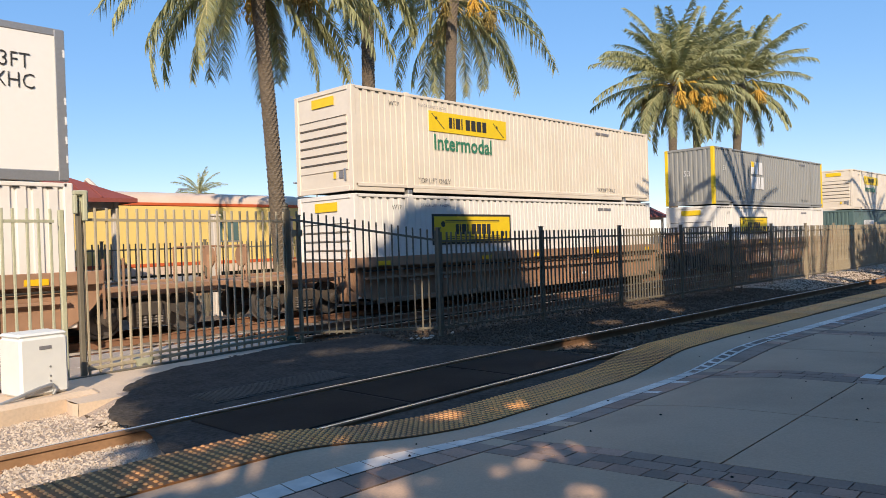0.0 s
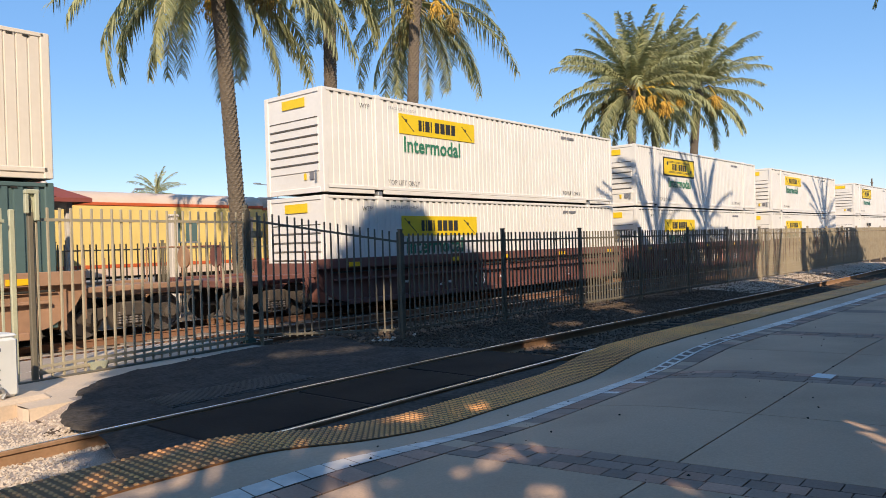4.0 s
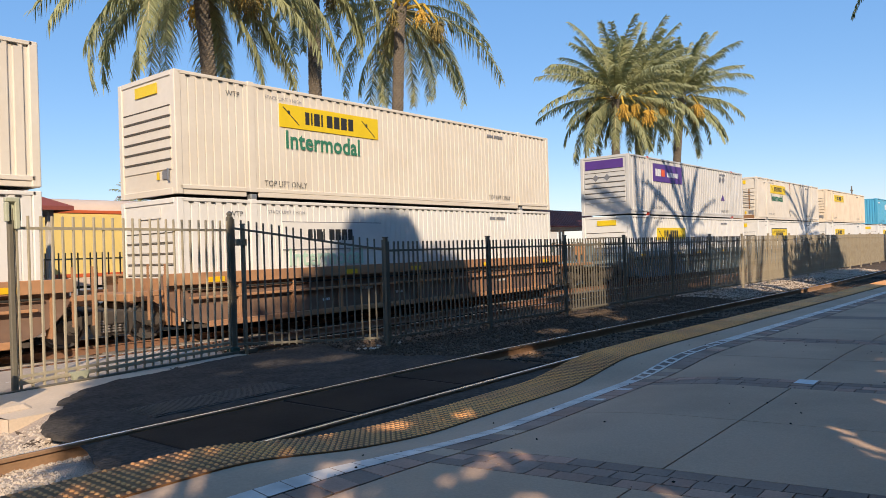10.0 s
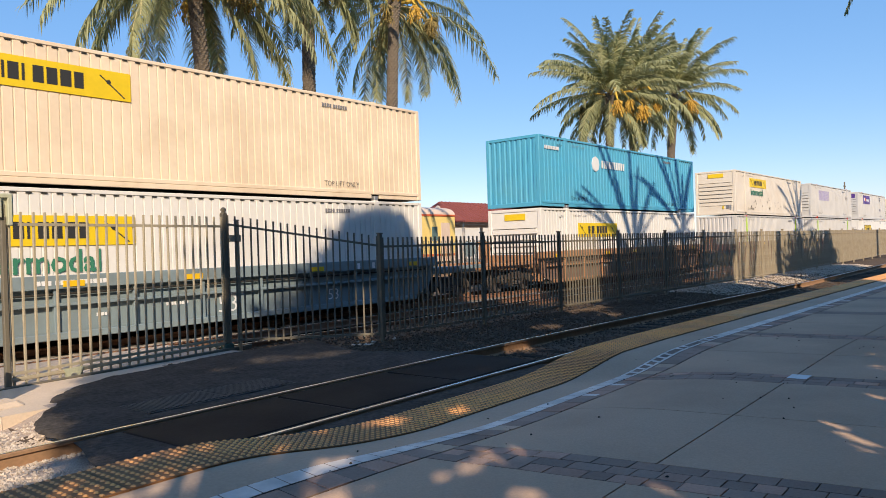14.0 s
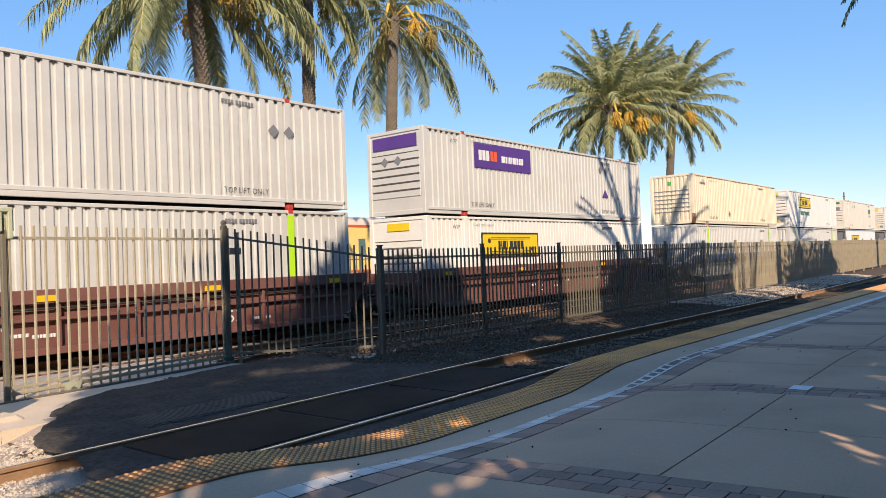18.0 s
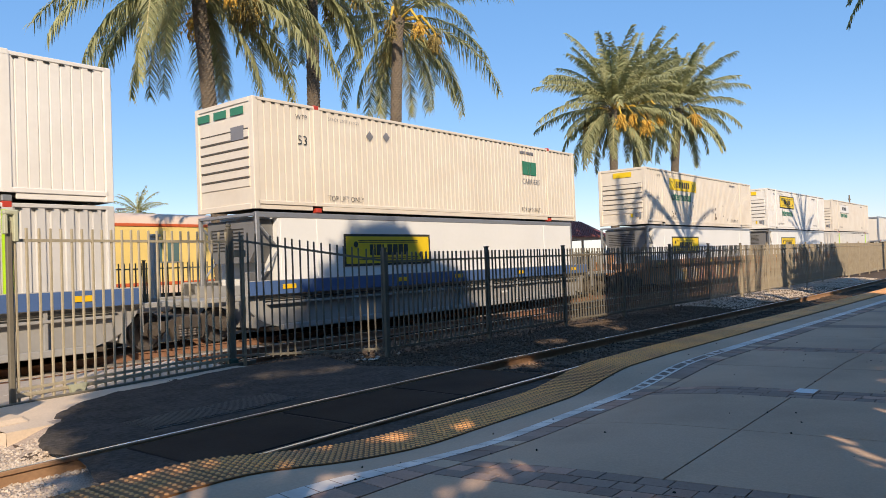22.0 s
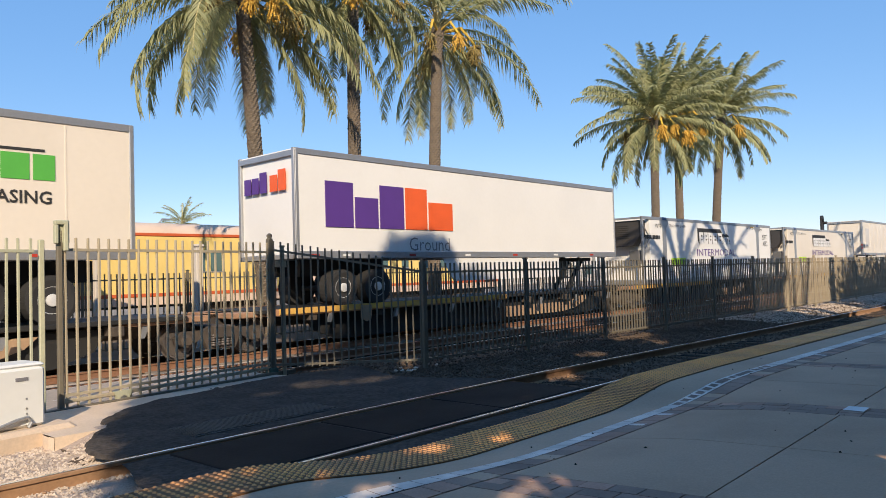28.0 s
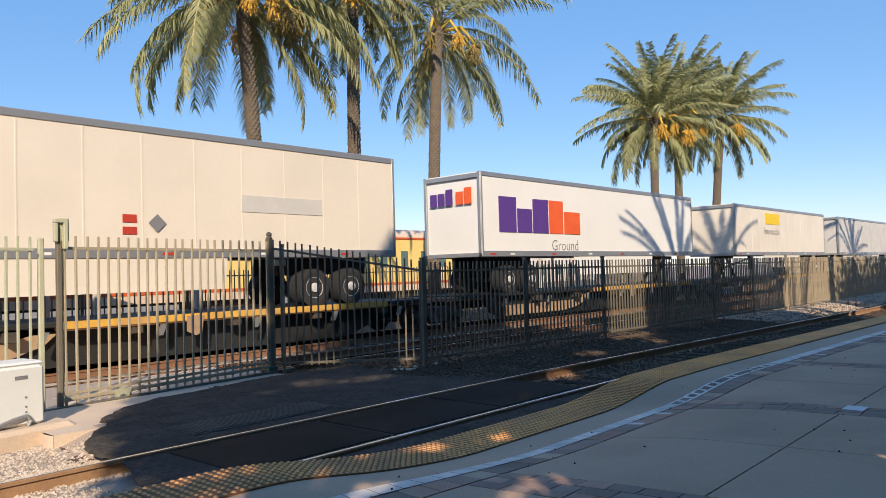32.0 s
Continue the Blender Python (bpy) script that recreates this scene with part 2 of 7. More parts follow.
def lettering(text, height, mat, parent, x, z, y=-0.006, turn=0, name="lettering", squash=1.0, weight=-0.008):
    """Words standing on a wall that faces -y; x is where they begin and z their foot."""
    key = (text, mat.name, weight)
    if key not in LETTER_CACHE:
        cu = bpy.data.curves.new("lettering", "FONT")
        cu.body, cu.size, cu.resolution_u, cu.extrude, cu.offset = text, 1.0, 2, 0.0, weight
        tmp = new("lettering_source", cu)
        me = bpy.data.meshes.new_from_object(tmp.evaluated_get(bpy.context.evaluated_depsgraph_get()))
        bpy.data.objects.remove(tmp)
        bpy.data.curves.remove(cu)
        me.materials.clear()
        me.materials.append(mat)
        LETTER_CACHE[key] = me
    ob = new(name, LETTER_CACHE[key])
    ob.parent = parent
    s = height / 0.70
    ob.matrix_local = pose(x, y, z, 90, 0, turn) @ Matrix.Diagonal((s * squash, s, 1, 1))
    return tagged(ob, kind="stuff") if height < 0.36 else ob


def bars(parent, x, z, h, widths, mat, gap=0.25, y=-0.008, name="marking"):
    """A row of plain blocks in place of writing that stays unread."""
    b = B()
    for w in widths:
        if w > 0:
            if h >= 0.28:
                part(name, B().box(x, x + w * h, y, y + 0.005, z, z + h), mat, parent)
            else:
                b.box(x, x + w * h, y, y + 0.005, z, z + h)
        x += abs(w) * h + gap * h
    if b.v:
        tagged(part(name, b, mat, parent), kind="stuff")


def smoothstep(a, b, x):
    u = min(1, max(0, (x - a) / (b - a)))
    return u * u * (3 - 2 * u)


def near_bend(x):
    """How far the platform, the near track and the fence swing towards -y."""
    return -0.042 * max(0, min(x, 30) - 10) - 0.012 * max(0, min(x, 200) - 30)


# ---- ground ----
def spread(a, b, n):
    return [a + (b - a) * i / n for i in range(n + 1)]


NEAR_Y = 6.19


def train_y(x):
    """Where the near side of the train runs."""
    return 15.09 - 0.018 * max(0, min(x, 140) - 20)


def ground_z(x, y):
    y = y - near_bend(x) * (1 - smoothstep(10, 14, y))
    z = -0.22
    z += 0.20 * smoothstep(3.4, 4.9, y) * 1.0
    z += 0.09 * smoothstep(7.6, 8.8, y)
    z -= 0.25 * smoothstep(10.2, 13.5, y)
    z -= 0.16 * (1 - smoothstep(3.0, 3.7, x)) * smoothstep(7.3, 8.3, y) * (1 - smoothstep(9.4, 10.0, y))
    return z + 0.03 * noise.noise((x * 0.7, y * 0.7, 0)) + 0.015 * noise.noise((x * 2.3, y * 2.3, 4))


b = B()
b.sheet([[(x, y, -0.32) for x in (-2500, -200, -40, 0, 60, 200, 700, 2500)] for y in (-2500, -300, -60, 0, 40, 120, 500, 2500)])
tagged(part("ground", b, EARTH), "dry pale earth beyond the tracks", "ground", kind="structure")

b = B()
xs = spread(-14, 40, 108) + spread(41, 240, 60)
at_ground = lambda x, y: (x, y + near_bend(x) * (1 - smoothstep(10, 14, y)), ground_z(x, y + near_bend(x) * (1 - smoothstep(10, 14, y))))
b.sheet([[at_ground(x, y) for x in xs] for y in spread(4.2, 12.4, 34)])
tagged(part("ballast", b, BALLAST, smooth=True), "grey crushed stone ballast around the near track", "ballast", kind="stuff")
# The far sheet is coloured darker for the shade over it.
b = B()
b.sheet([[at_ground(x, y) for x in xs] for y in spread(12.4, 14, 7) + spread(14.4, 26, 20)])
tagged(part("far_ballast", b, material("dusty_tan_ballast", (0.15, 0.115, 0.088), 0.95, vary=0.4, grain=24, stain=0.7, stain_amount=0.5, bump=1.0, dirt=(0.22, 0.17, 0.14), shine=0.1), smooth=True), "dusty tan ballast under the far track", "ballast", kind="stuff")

rng = random.Random(4)


def pebble(b, x, y, z, r):
    i = len(b.v)
    a0, sx, sy, sz = rng.random() * 6.28, r * rng.uniform(0.7, 1.3), r * rng.uniform(0.7, 1.2), r * rng.uniform(0.5, 0.9)
    for k in range(4):
        a = a0 + k * 1.571 + rng.uniform(-0.3, 0.3)
        b.v.append((x + sx * math.cos(a), y + sy * math.sin(a), z + sz * rng.uniform(-0.2, 0.3)))
    b.v += [(x + sx * rng.uniform(-0.4, 0.4), y + sy * rng.uniform(-0.4, 0.4), z + sz), (x, y, z - sz)]
    for k in range(4):
        b.f += [(i + k, i + (k + 1) % 4, i + 4), (i + (k + 1) % 4, i + k, i + 5)]


b = B()
for _ in range(20000):
    x, y = rng.uniform(-1.5, 4.0), rng.uniform(4.8, 9.4)
    if y > 8.6 and x > 3.15 or x > 2.75 and 5.6 < y < 6.8:
        continue
    pebble(b, x, y, ground_z(x, y) + 0.022, rng.uniform(0.011, 0.029))
bed = B()
bed.sheet([[(x, y, ground_z(x, y) + 0.02) for x in spread(-3, 3.9, 60)] for y in spread(4.7, 9.3, 40)])
tagged(part("gravel_bed", bed, material("fine_pink_gravel", (0.44, 0.345, 0.28), 0.95, vary=0.5, grain=45, stain=1.5, stain_amount=0.4, bump=1.0), smooth=True), "fine pinkish gravel beside the rail", "gravel", kind="structure")
# A bright sheet paints the sunlit band beside the train.
bed = B()
bed.sheet([[(x, y, ground_z(x, y) + 0.02) for x in spread(-8, 11.2 - (y - 13.6) * 0.4, 40)] for y in spread(13.65, 15.3, 10)])
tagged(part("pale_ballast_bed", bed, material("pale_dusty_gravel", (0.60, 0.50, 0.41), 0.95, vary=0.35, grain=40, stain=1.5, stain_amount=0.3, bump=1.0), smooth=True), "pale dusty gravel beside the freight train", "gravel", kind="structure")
tagged(part("gravel_stones", b, BALLAST_LIGHT), "pale pinkish crushed stones beside the rail", "gravel", kind="stuff")
# Grey stones hold the shade of this ground in their colour.
b = B()
for _ in range(30000):
    x = 6.0 + 30 * rng.random() ** 1.4
    y = rng.choice((rng.uniform(4.8, 7.8), rng.uniform(7.2, 10.5), rng.uniform(7.6, 9.4)))
    if x < 9.5 and y < 8.0:
        continue
    yy = y + near_bend(x)
    pebble(b, x, yy, ground_z(x, yy) + 0.01, rng.uniform(0.010, 0.034))
for _ in range(4000):
    x, y = 8.2 + 26 * rng.random() ** 1.3, rng.uniform(10.2, 12.4)
    pebble(b, x, y, ground_z(x, y) + 0.01, rng.uniform(0.012, 0.036))
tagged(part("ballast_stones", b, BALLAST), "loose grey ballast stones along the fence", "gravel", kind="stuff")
# Pale stones lie only where the ground is sunlit.
b = B()
for _ in range(7000):
    x, y = rng.uniform(2, 30), rng.uniform(13.0, 15.2)
    if x < 11.5 - (y - 13) * 0.6:
        pebble(b, x, y, ground_z(x, y) + 0.01, rng.uniform(0.008, 0.026))
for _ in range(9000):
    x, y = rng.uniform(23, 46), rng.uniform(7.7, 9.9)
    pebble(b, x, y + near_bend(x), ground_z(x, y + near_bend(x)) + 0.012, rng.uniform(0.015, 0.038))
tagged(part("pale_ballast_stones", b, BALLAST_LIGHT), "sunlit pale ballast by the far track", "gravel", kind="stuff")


# ---- tracks ----
def rail_profile(y, z):
    return [(y - 0.07, z - 0.17), (y + 0.07, z - 0.17), (y + 0.07, z - 0.155), (y + 0.012, z - 0.13), (y + 0.012, z - 0.045), (y + 0.036, z - 0.035), (y + 0.036, z - 0.006),
            (y + 0.028, z), (y - 0.028, z), (y - 0.036, z - 0.006), (y - 0.036, z - 0.035), (y - 0.012, z - 0.045), (y - 0.012, z - 0.13), (y - 0.07, z - 0.155)]


def rail(name, line, z, x0, x1, step, label, mat=RAIL):
    xs = spread(x0, x1, int((x1 - x0) / step))
    b = B()
    rows = []
    for x in xs:
        p = rail_profile(line(x), z)
        rows.append([(x, a, c) for a, c in p + p[:1]])
    b.sheet(rows)
    ob = tagged(part(name, b, mat), label, "rail", "rails", "structure")
    head = B()
    head.sheet([[(x, line(x) + d, z + 0.003) for d in (0.019, -0.019)] for x in xs])
    part("rail_head", head, RAIL_TOP, ob, "bright polished running surface")
    return ob


PLATE = B().box(-0.1, 0.1, -0.19, 0.19, -0.045, -0.028, 0.004).mesh("tie_plate", RAIL)
SPIKE = B().box(-0.011, 0.011, -0.011, 0.011, -0.03, 0.012).box(-0.018, 0.018, -0.02, 0.02, 0.008, 0.022, 0.004).mesh("spike", RAIL)
for side in (-0.75, 0.75):
    near = rail("near_rail", lambda x: NEAR_Y + side + near_bend(x), 0.135, -25, 200, 2.5, "rusty steel rail with a polished head by the platform")
    for i in range(40):
        x = -0.85 + i * 0.55
        if not 2.6 < x < 9.0:
            y = NEAR_Y + side + near_bend(x)
            part("tie_plate", PLATE, None, near).matrix_world = pose(x, y, 0.01)
            for dx, dy in ((-0.06, -0.085), (0.05, 0.085)):
                part("spike", SPIKE, None, near).matrix_world = pose(x + dx, y + dy, 0.0, 0, 0, 7 * dx * 100)
    if side < 0:
        part("paint_patch", B().box(1.30, 1.62, NEAR_Y + side - 0.0165, NEAR_Y + side - 0.0135, 0.02, 0.085), material("faded_green_paint", (0.30, 0.45, 0.34), 0.8, vary=0.3, grain=20), near, "faded green paint mark on the rail web")
    rail("far_rail", lambda x: train_y(x) + 1.295 + side, 0.0, -40, 240, 4, "rusty steel rail under the freight train", RAIL_DARK)

for side in (-0.75, 0.75):
    rail("middle_rail", lambda x: train_y(x) - 2.55 + side, 0.06, -40, 240, 4, "rusty steel rail of the middle track behind the fence", RAIL_DARK)
ties = thing("near_track_ties", "dark weathered wooden ties in ballast", "railway ties", kind="structure")
tie_mesh = B().box(-0.115, 0.115, -1.3, 1.3, -0.17, 0.0, 0.012).mesh("tie", TIE)
for i in range(110):
    x = -8 + i * 0.55
    o = part("tie", tie_mesh, None, ties)
    o.matrix_world = pose(x, NEAR_Y + near_bend(x), -0.02, 0, 0, rng.uniform(-1, 1))
ties = thing("middle_track_ties", "dark weathered wooden ties of the middle track", "railway ties", kind="structure")
for i in range(60):
    x = 8.2 + i * 0.55
    part("tie", tie_mesh, None, ties).matrix_world = pose(x, train_y(x) - 2.55, -0.11, 0, 0, rng.uniform(-1, 1))
ties = thing("far_track_ties", "pale concrete ties under the far track", "railway ties", kind="structure")
tie_mesh = B().box(-0.13, 0.13, -1.3, 1.3, -0.2, 0.0, 0.015).mesh("tie", material("concrete_tie", (0.22, 0.19, 0.165), 0.9))
for i in range(80):
    x = -2 + i * 0.6
    part("tie", tie_mesh, None, ties).matrix_world = pose(x, train_y(x) + 1.295, -0.155)


# ---- platform ----
def platform_z(x, y):
    """Level, with a dip to the crossing at its edge."""
    v = y - near_bend(x)
    base = 0.375 + 0.075 * (1 - smoothstep(2.5, 4.0, x)) * smoothstep(2.8, 4.2, v) + 0.02 * smoothstep(3.2, 4.2, v)
    s = 0.8 * (1 - smoothstep(3.3, 4.1, v))
    dip = smoothstep(2.75, 4.9, x - 0.6 * s) * (1 - smoothstep(6.9, 8.7, x - s)) * smoothstep(2.4, 4.1, v)
    return base - (base - 0.25) * dip


def skew(x, y):
    """The paver bands run a little aslant."""
    return x + 0.16 * max(0, 3.2 - y)


def strip(name, y0, y1, x0, x1, mat, lift, label, category, step=0.12, ny=4, parent=None):
    b = B()
    xs = spread(x0, x1, max(2, int((x1 - x0) / step)))
    b.sheet([[(x, y + near_bend(x), platform_z(x, y + near_bend(x)) + lift) for x in xs] for y in spread(y0, y1, ny)])
    ob = part(name, b, mat, parent)
    return ob if parent else tagged(ob, label, category, kind="structure")


XS = spread(-12, 24, 180) + spread(25, 150, 60)
b = B()
b.sheet([[(x, y + near_bend(x), platform_z(x, y + near_bend(x)) - 0.012) for x in XS] for y in spread(-14, 0.5, 6) + spread(0.9, 4.58, 24)])
b.sheet([[(x, 4.58 + near_bend(x) - 0.01 * k, (platform_z(x, 4.58 + near_bend(x)) - 0.012) * (1 - k) - 0.3 * k) for x in XS] for k in (0, 1)])
platform = tagged(part("platform", b, JOINT), "grey concrete station platform with paver bands", "platform", kind="structure")
strip("edge_walk", 3.625, 4.02, -12, 60, BORDER, 0.0, "plain concrete margin beside the tactile strip", "paving", ny=5)


def slab(x0, x1, y0, y1, mat, gap=0.006, name="slab", lift=0.0, nx=10, ny=6, slant=True):
    b = B()
    x0, x1, y0, y1 = x0 + gap, x1 - gap, y0 + gap, y1 - gap
    at = lambda x, y: (skew(x, y) if slant else x, y)
    pts = [[(u, v + near_bend(u), platform_z(u, v + near_bend(u)) + lift) for u, v in (at(x, y) for x in spread(x0, x1, nx))] for y in spread(y0, y1, ny)]
    b.sheet(pts)
    rim = pts[0] + [r[-1] for r in pts[1:]] + pts[-1][::-1][1:] + [r[0] for r in pts[::-1][1:]]
    b.sheet([[(p[0], p[1], p[2] - 0.02) for p in rim], rim])
    return part(name, b, mat, platform)


BANDS = [(3.77 + 3.55 * k, 4.23 + 3.55 * k) for k in range(-3, 8)]
for k in range(len(BANDS) - 1):
    x0, x1 = BANDS[k][1], BANDS[k + 1][0]
    mid = (x0 + x1) / 2
    for y0, y1 in ((1.88, 3.24), (-0.4, 1.88), (-2.6, -0.4)):
        slab(x0, mid, y0, y1, CONCRETE)
        slab(mid, x1, y0, y1, CONCRETE)
slab(29.1, 60, -2.6, 3.24, CONCRETE, nx=30)
slab(-14, BANDS[0][0], -2.6, 3.24, CONCRETE)
slab(-14, 60, -14, -2.6, CONCRETE, nx=30)
for k, (x0, x1) in enumerate(BANDS):
    if 2 <= k <= 5:
        w = (x1 - x0) / 3
        for j in range(3):
            y = 3.24 + (0.09 if j == 1 else 0)
            while y > -0.4:
                d = rng.choice((0.16, 0.2, 0.2, 0.24))
                if y - d > -0.5:
                    slab(x0 + j * w, x0 + (j + 1) * w, y - d, min(y, 3.24), rng.choice((PAVER, PAVER_DARK, PAVER_DARK)), 0.004, "paver", rng.uniform(-0.002, 0.002), 1, 1)
                y -= d
        slab(x0, x1, -2.6, -0.5, PAVER_DARK, 0.004, "paver_band", 0, 2, 4)
    else:
        slab(x0, x1, -2.6, 3.24, PAVER_DARK, 0.004, "paver_band", 0, 2, 8)
for i in range(130):
    x0 = -1.5 + i * 0.21
    slab(x0, x0 + 0.21, 3.25, 3.465, rng.choice((PAVER, PAVER_DARK, PAVER_DARK, PAVER_DARK, BORDER)), 0.004, "edge_paver", rng.uniform(-0.002, 0.002), 1, 1, False)
slab(25.8, 60, 3.25, 3.465, PAVER_DARK, 0.004, "edge_paver", 0, 30, 1, False)
slab(-14, -1.5, 3.25, 3.465, PAVER_DARK, 0.004, "edge_paver", 0, 10, 1, False)
line = B()
under = B()
for i in range(330):
    x0 = -6 + i * 0.2
    g = 0.004
    at = lambda x, y: (x, y + near_bend(x), platform_z(x, y + near_bend(x)) + 0.002)
    worn = 7.6 < x0 < 10.6
    under.quad(*[(p[0], p[1], p[2] - 0.004) for p in (at(x0 + g, 3.47), at(x0 + 0.2 - g, 3.47), at(x0 + 0.2 - g, 3.62), at(x0 + g, 3.62))])
    if worn:
        line.quad(at(x0 + g, 3.47), at(x0 + 0.2 - g, 3.47), at(x0 + 0.2 - g, 3.505), at(x0 + g, 3.505))
        line.quad(at(x0 + g, 3.59), at(x0 + 0.2 - g, 3.59), at(x0 + 0.2 - g, 3.62), at(x0 + g, 3.62))
        if rng.random() < 0.7:
            line.quad(at(x0 + g, 3.505), at(x0 + 0.07, 3.505), at(x0 + 0.07, 3.59), at(x0 + g, 3.59))
    else:
        line.quad(at(x0 + g, 3.47), at(x0 + 0.2 - g, 3.47), at(x0 + 0.2 - g, 3.62), at(x0 + g, 3.62))
    if rng.random() < 0.05 and x0 > 5:
        line.quad(at(x0 + g, 3.3), at(x0 + 0.1, 3.3), at(x0 + 0.1, 3.46), at(x0 + g, 3.46))
painted = tagged(part("painted_line", line, LINE), "worn white painted safety line on bricks", "painted line", kind="structure")
part("line_brick", under, PAVER_DARK, painted)
b = B()
b.quad(*[(x, y, platform_z(x, y) + 0.005) for x, y in ((7.80, 1.74), (8.04, 1.74), (8.04, 1.92), (7.80, 1.92))])
tagged(part("survey_plate", b, INK_WHITE), "small pale square plate set in the paving", "plate", kind="structure")
litter = B()
for _ in range(70):
    x, y = rng.uniform(3, 12), rng.uniform(0.3, 4.2)
    s = rng.uniform(0.004, 0.013)
    pebble(litter, x, y, platform_z(x, y) + 0.004, s)
tagged(part("dry_leaf_litter", litter, TIE), "small dark scraps of leaf litter on the platform", "leaf litter", kind="stuff")

# tactile strip: plates with rows of small domes
tact = thing("tactile_strip", "worn yellow tactile warning strip along the platform edge", "tactile strip", kind="structure")
for i in range(60):
    x0, x1 = -4.0 + i * 0.61, -4.0 + (i + 1) * 0.61 - 0.004
    b = B()
    pts = [[(x, y + near_bend(x), platform_z(x, y + near_bend(x)) + 0.012) for x in spread(x0, x1, 5)] for y in (4.02, 4.2, 4.4, 4.6)]
    b.sheet(pts)
    b.sheet([[(p[0], p[1], p[2] - 0.06) for p in pts[0]], pts[0]])
    b.sheet([pts[-1], [(p[0], p[1], p[2] - 0.06) for p in pts[-1]]])
    domes = B()
    if x0 < 13:
        for r in range(10):
            for c in range(10):
                x, y = x0 + 0.03 + r * 0.061, 4.045 + c * 0.059
                y += near_bend(x)
                z = platform_z(x, y) + 0.012
                i0 = len(domes.v)
                for rad, h in ((0.0165, 0), (0.010, 0.008)):
                    domes.v += [(x + rad * 0.95 * math.cos(a), y + rad * (1.9 if x0 > 4.2 else 1.35) * math.sin(a), z + h) for a in (0.4, 1.45, 2.5, 3.54, 4.59, 5.64)]
                domes.f += [(i0 + k, i0 + (k + 1) % 6, i0 + 6 + (k + 1) % 6, i0 + 6 + k) for k in range(6)]
                domes.f.append(tuple(i0 + 6 + k for k in range(6)))
    else:
        for r in range(10):
            x = x0 + 0.03 + r * 0.061
            domes.box(x - 0.02, x + 0.02, 4.05 + near_bend(x), 4.58 + near_bend(x), platform_z(x, 4.3 + near_bend(x)) + 0.01, platform_z(x, 4.3 + near_bend(x)) + 0.02)
    plate = part("tactile_plate", b, TACTILE_BASE, tact)
    tagged(part("domes", domes, TACTILE, plate), "raised yellow warning domes", kind="stuff")
strip("tactile_far", 4.02, 4.6, 32.6, 150, TACTILE, 0.012, "distant yellow tactile strip on the platform edge", "tactile strip", step=3)

# ---- crossing ----
b = B()


def crossing_z(x, y):
    return 0.118 + 0.006 * noise.noise((x * 1.1, y * 1.1, 7))


edge = lambda y: 2.9 + 0.55 * smoothstep(6.5, 8.8, y) + 0.12 * math.sin(y * 3)
rows = [[(edge(y) + (9.2 + 0.25 * math.sin(y * 2) - edge(y)) * u, y, crossing_z(edge(y) + (8.5 - edge(y)) * u, y) - (0.06 if u in (0, 1) else 0)) for u in spread(0, 1, 30)] for y in spread(4.62, 5.34, 6)]
b.sheet(rows)
rows = [[(edge(y) + (9.0 - edge(y)) * u, y, crossing_z(0, y)) for u in spread(0, 1, 30)] for y in spread(5.52, 6.86, 8)]
b.sheet(rows)
edge2 = lambda y: edge(y) + 0.09 * noise.noise((y * 3.0, 1.0, 5.0)) + 0.05 * noise.noise((y * 9.0, 2.0, 5.0)) + 0.25 * smoothstep(8.3, 9.2, y) + 1.5 * max(0, (y - 8.9) / 1.2) ** 1.8
rows = [[(edge2(y) + (8.9 + 0.3 * math.sin(y * 2) - edge2(y)) * u, y, crossing_z(3 + 6 * u, y) + 0.006 + 0.012 * noise.noise((u * 40, y * 5, 3)) - (0.035 if u in (0, 1) else 0)) for u in [0, 0.004, 0.012] + spread(0.03, 1, 60)] for y in spread(7.04, 10.1, 48)]
rows = [[(x, y + 0.42 * smoothstep(5.0, 7.4, x) * smoothstep(8.6, 10.1, y), z) for x, y, z in row] for row in rows]
b.sheet(rows)
crossing = tagged(part("crossing", b, ASPHALT, smooth=True), "black asphalt pedestrian crossing over the near track", "crossing", kind="structure")
for x0 in (3.5, 5.35, 7.2):
    panel = B()
    panel.box(x0, x0 + 1.8, 5.56, 6.82, 0.08, 0.128, 0.01)
    part("crossing_panel", panel, RUBBER, crossing)
RIBBED = material("worn_grey_rubber", (0.085, 0.075, 0.066), 0.8, vary=0.3, grain=20, stain=2, stain_amount=0.4)
for y0, y1 in ((7.3, 7.95),):
    for x0 in (4.05, 5.05):
        mat_ = B()
        mat_.box(x0, x0 + 0.98, y0, y1, 0.10, 0.132)
        for i in range(24):
            mat_.box(x0 + 0.02 + i * 0.04, x0 + 0.04 + i * 0.04, y0 + 0.03, y1 - 0.03, 0.13, 0.142)
        part("ribbed_mat", mat_, RIBBED, crossing, "ribbed rubber flangeway mat")
b = B()
rows = [[(x, y, 0.10 + 0.01 * noise.noise((x, y, 2)) - (0.38 if k == 0 else 0)) for x in spread(3.15, 7.7, 20)] for k, y in enumerate([8.72, 8.74] + spread(8.9, 10.6, 6))]
b.sheet(rows)
b.sheet([[(3.15 + 0.03 * math.sin(y * 9), y, z) for y in spread(8.74, 10.6, 16)] for z in (-0.3, 0.10)])
path = B()
path.sheet([[(x, y, 0.085 - 0.018 * (y - 10.62) + 0.012 * noise.noise((x * 0.8, y * 0.8, 9))) for x in spread(-8, 7.75, 40)] for y in spread(10.62, 13.3, 12)])
tagged(part("service_path", path, material("packed_tan_dirt", (0.56, 0.45, 0.36), 0.95, vary=0.2, grain=18, stain=1.2, stain_amount=0.35, bump=0.4)), "packed tan dirt path behind the gate", "path", kind="structure")
tagged(part("gate_apron", b, APRON), "cracked pinkish concrete apron before the gate", "pavement", kind="structure")

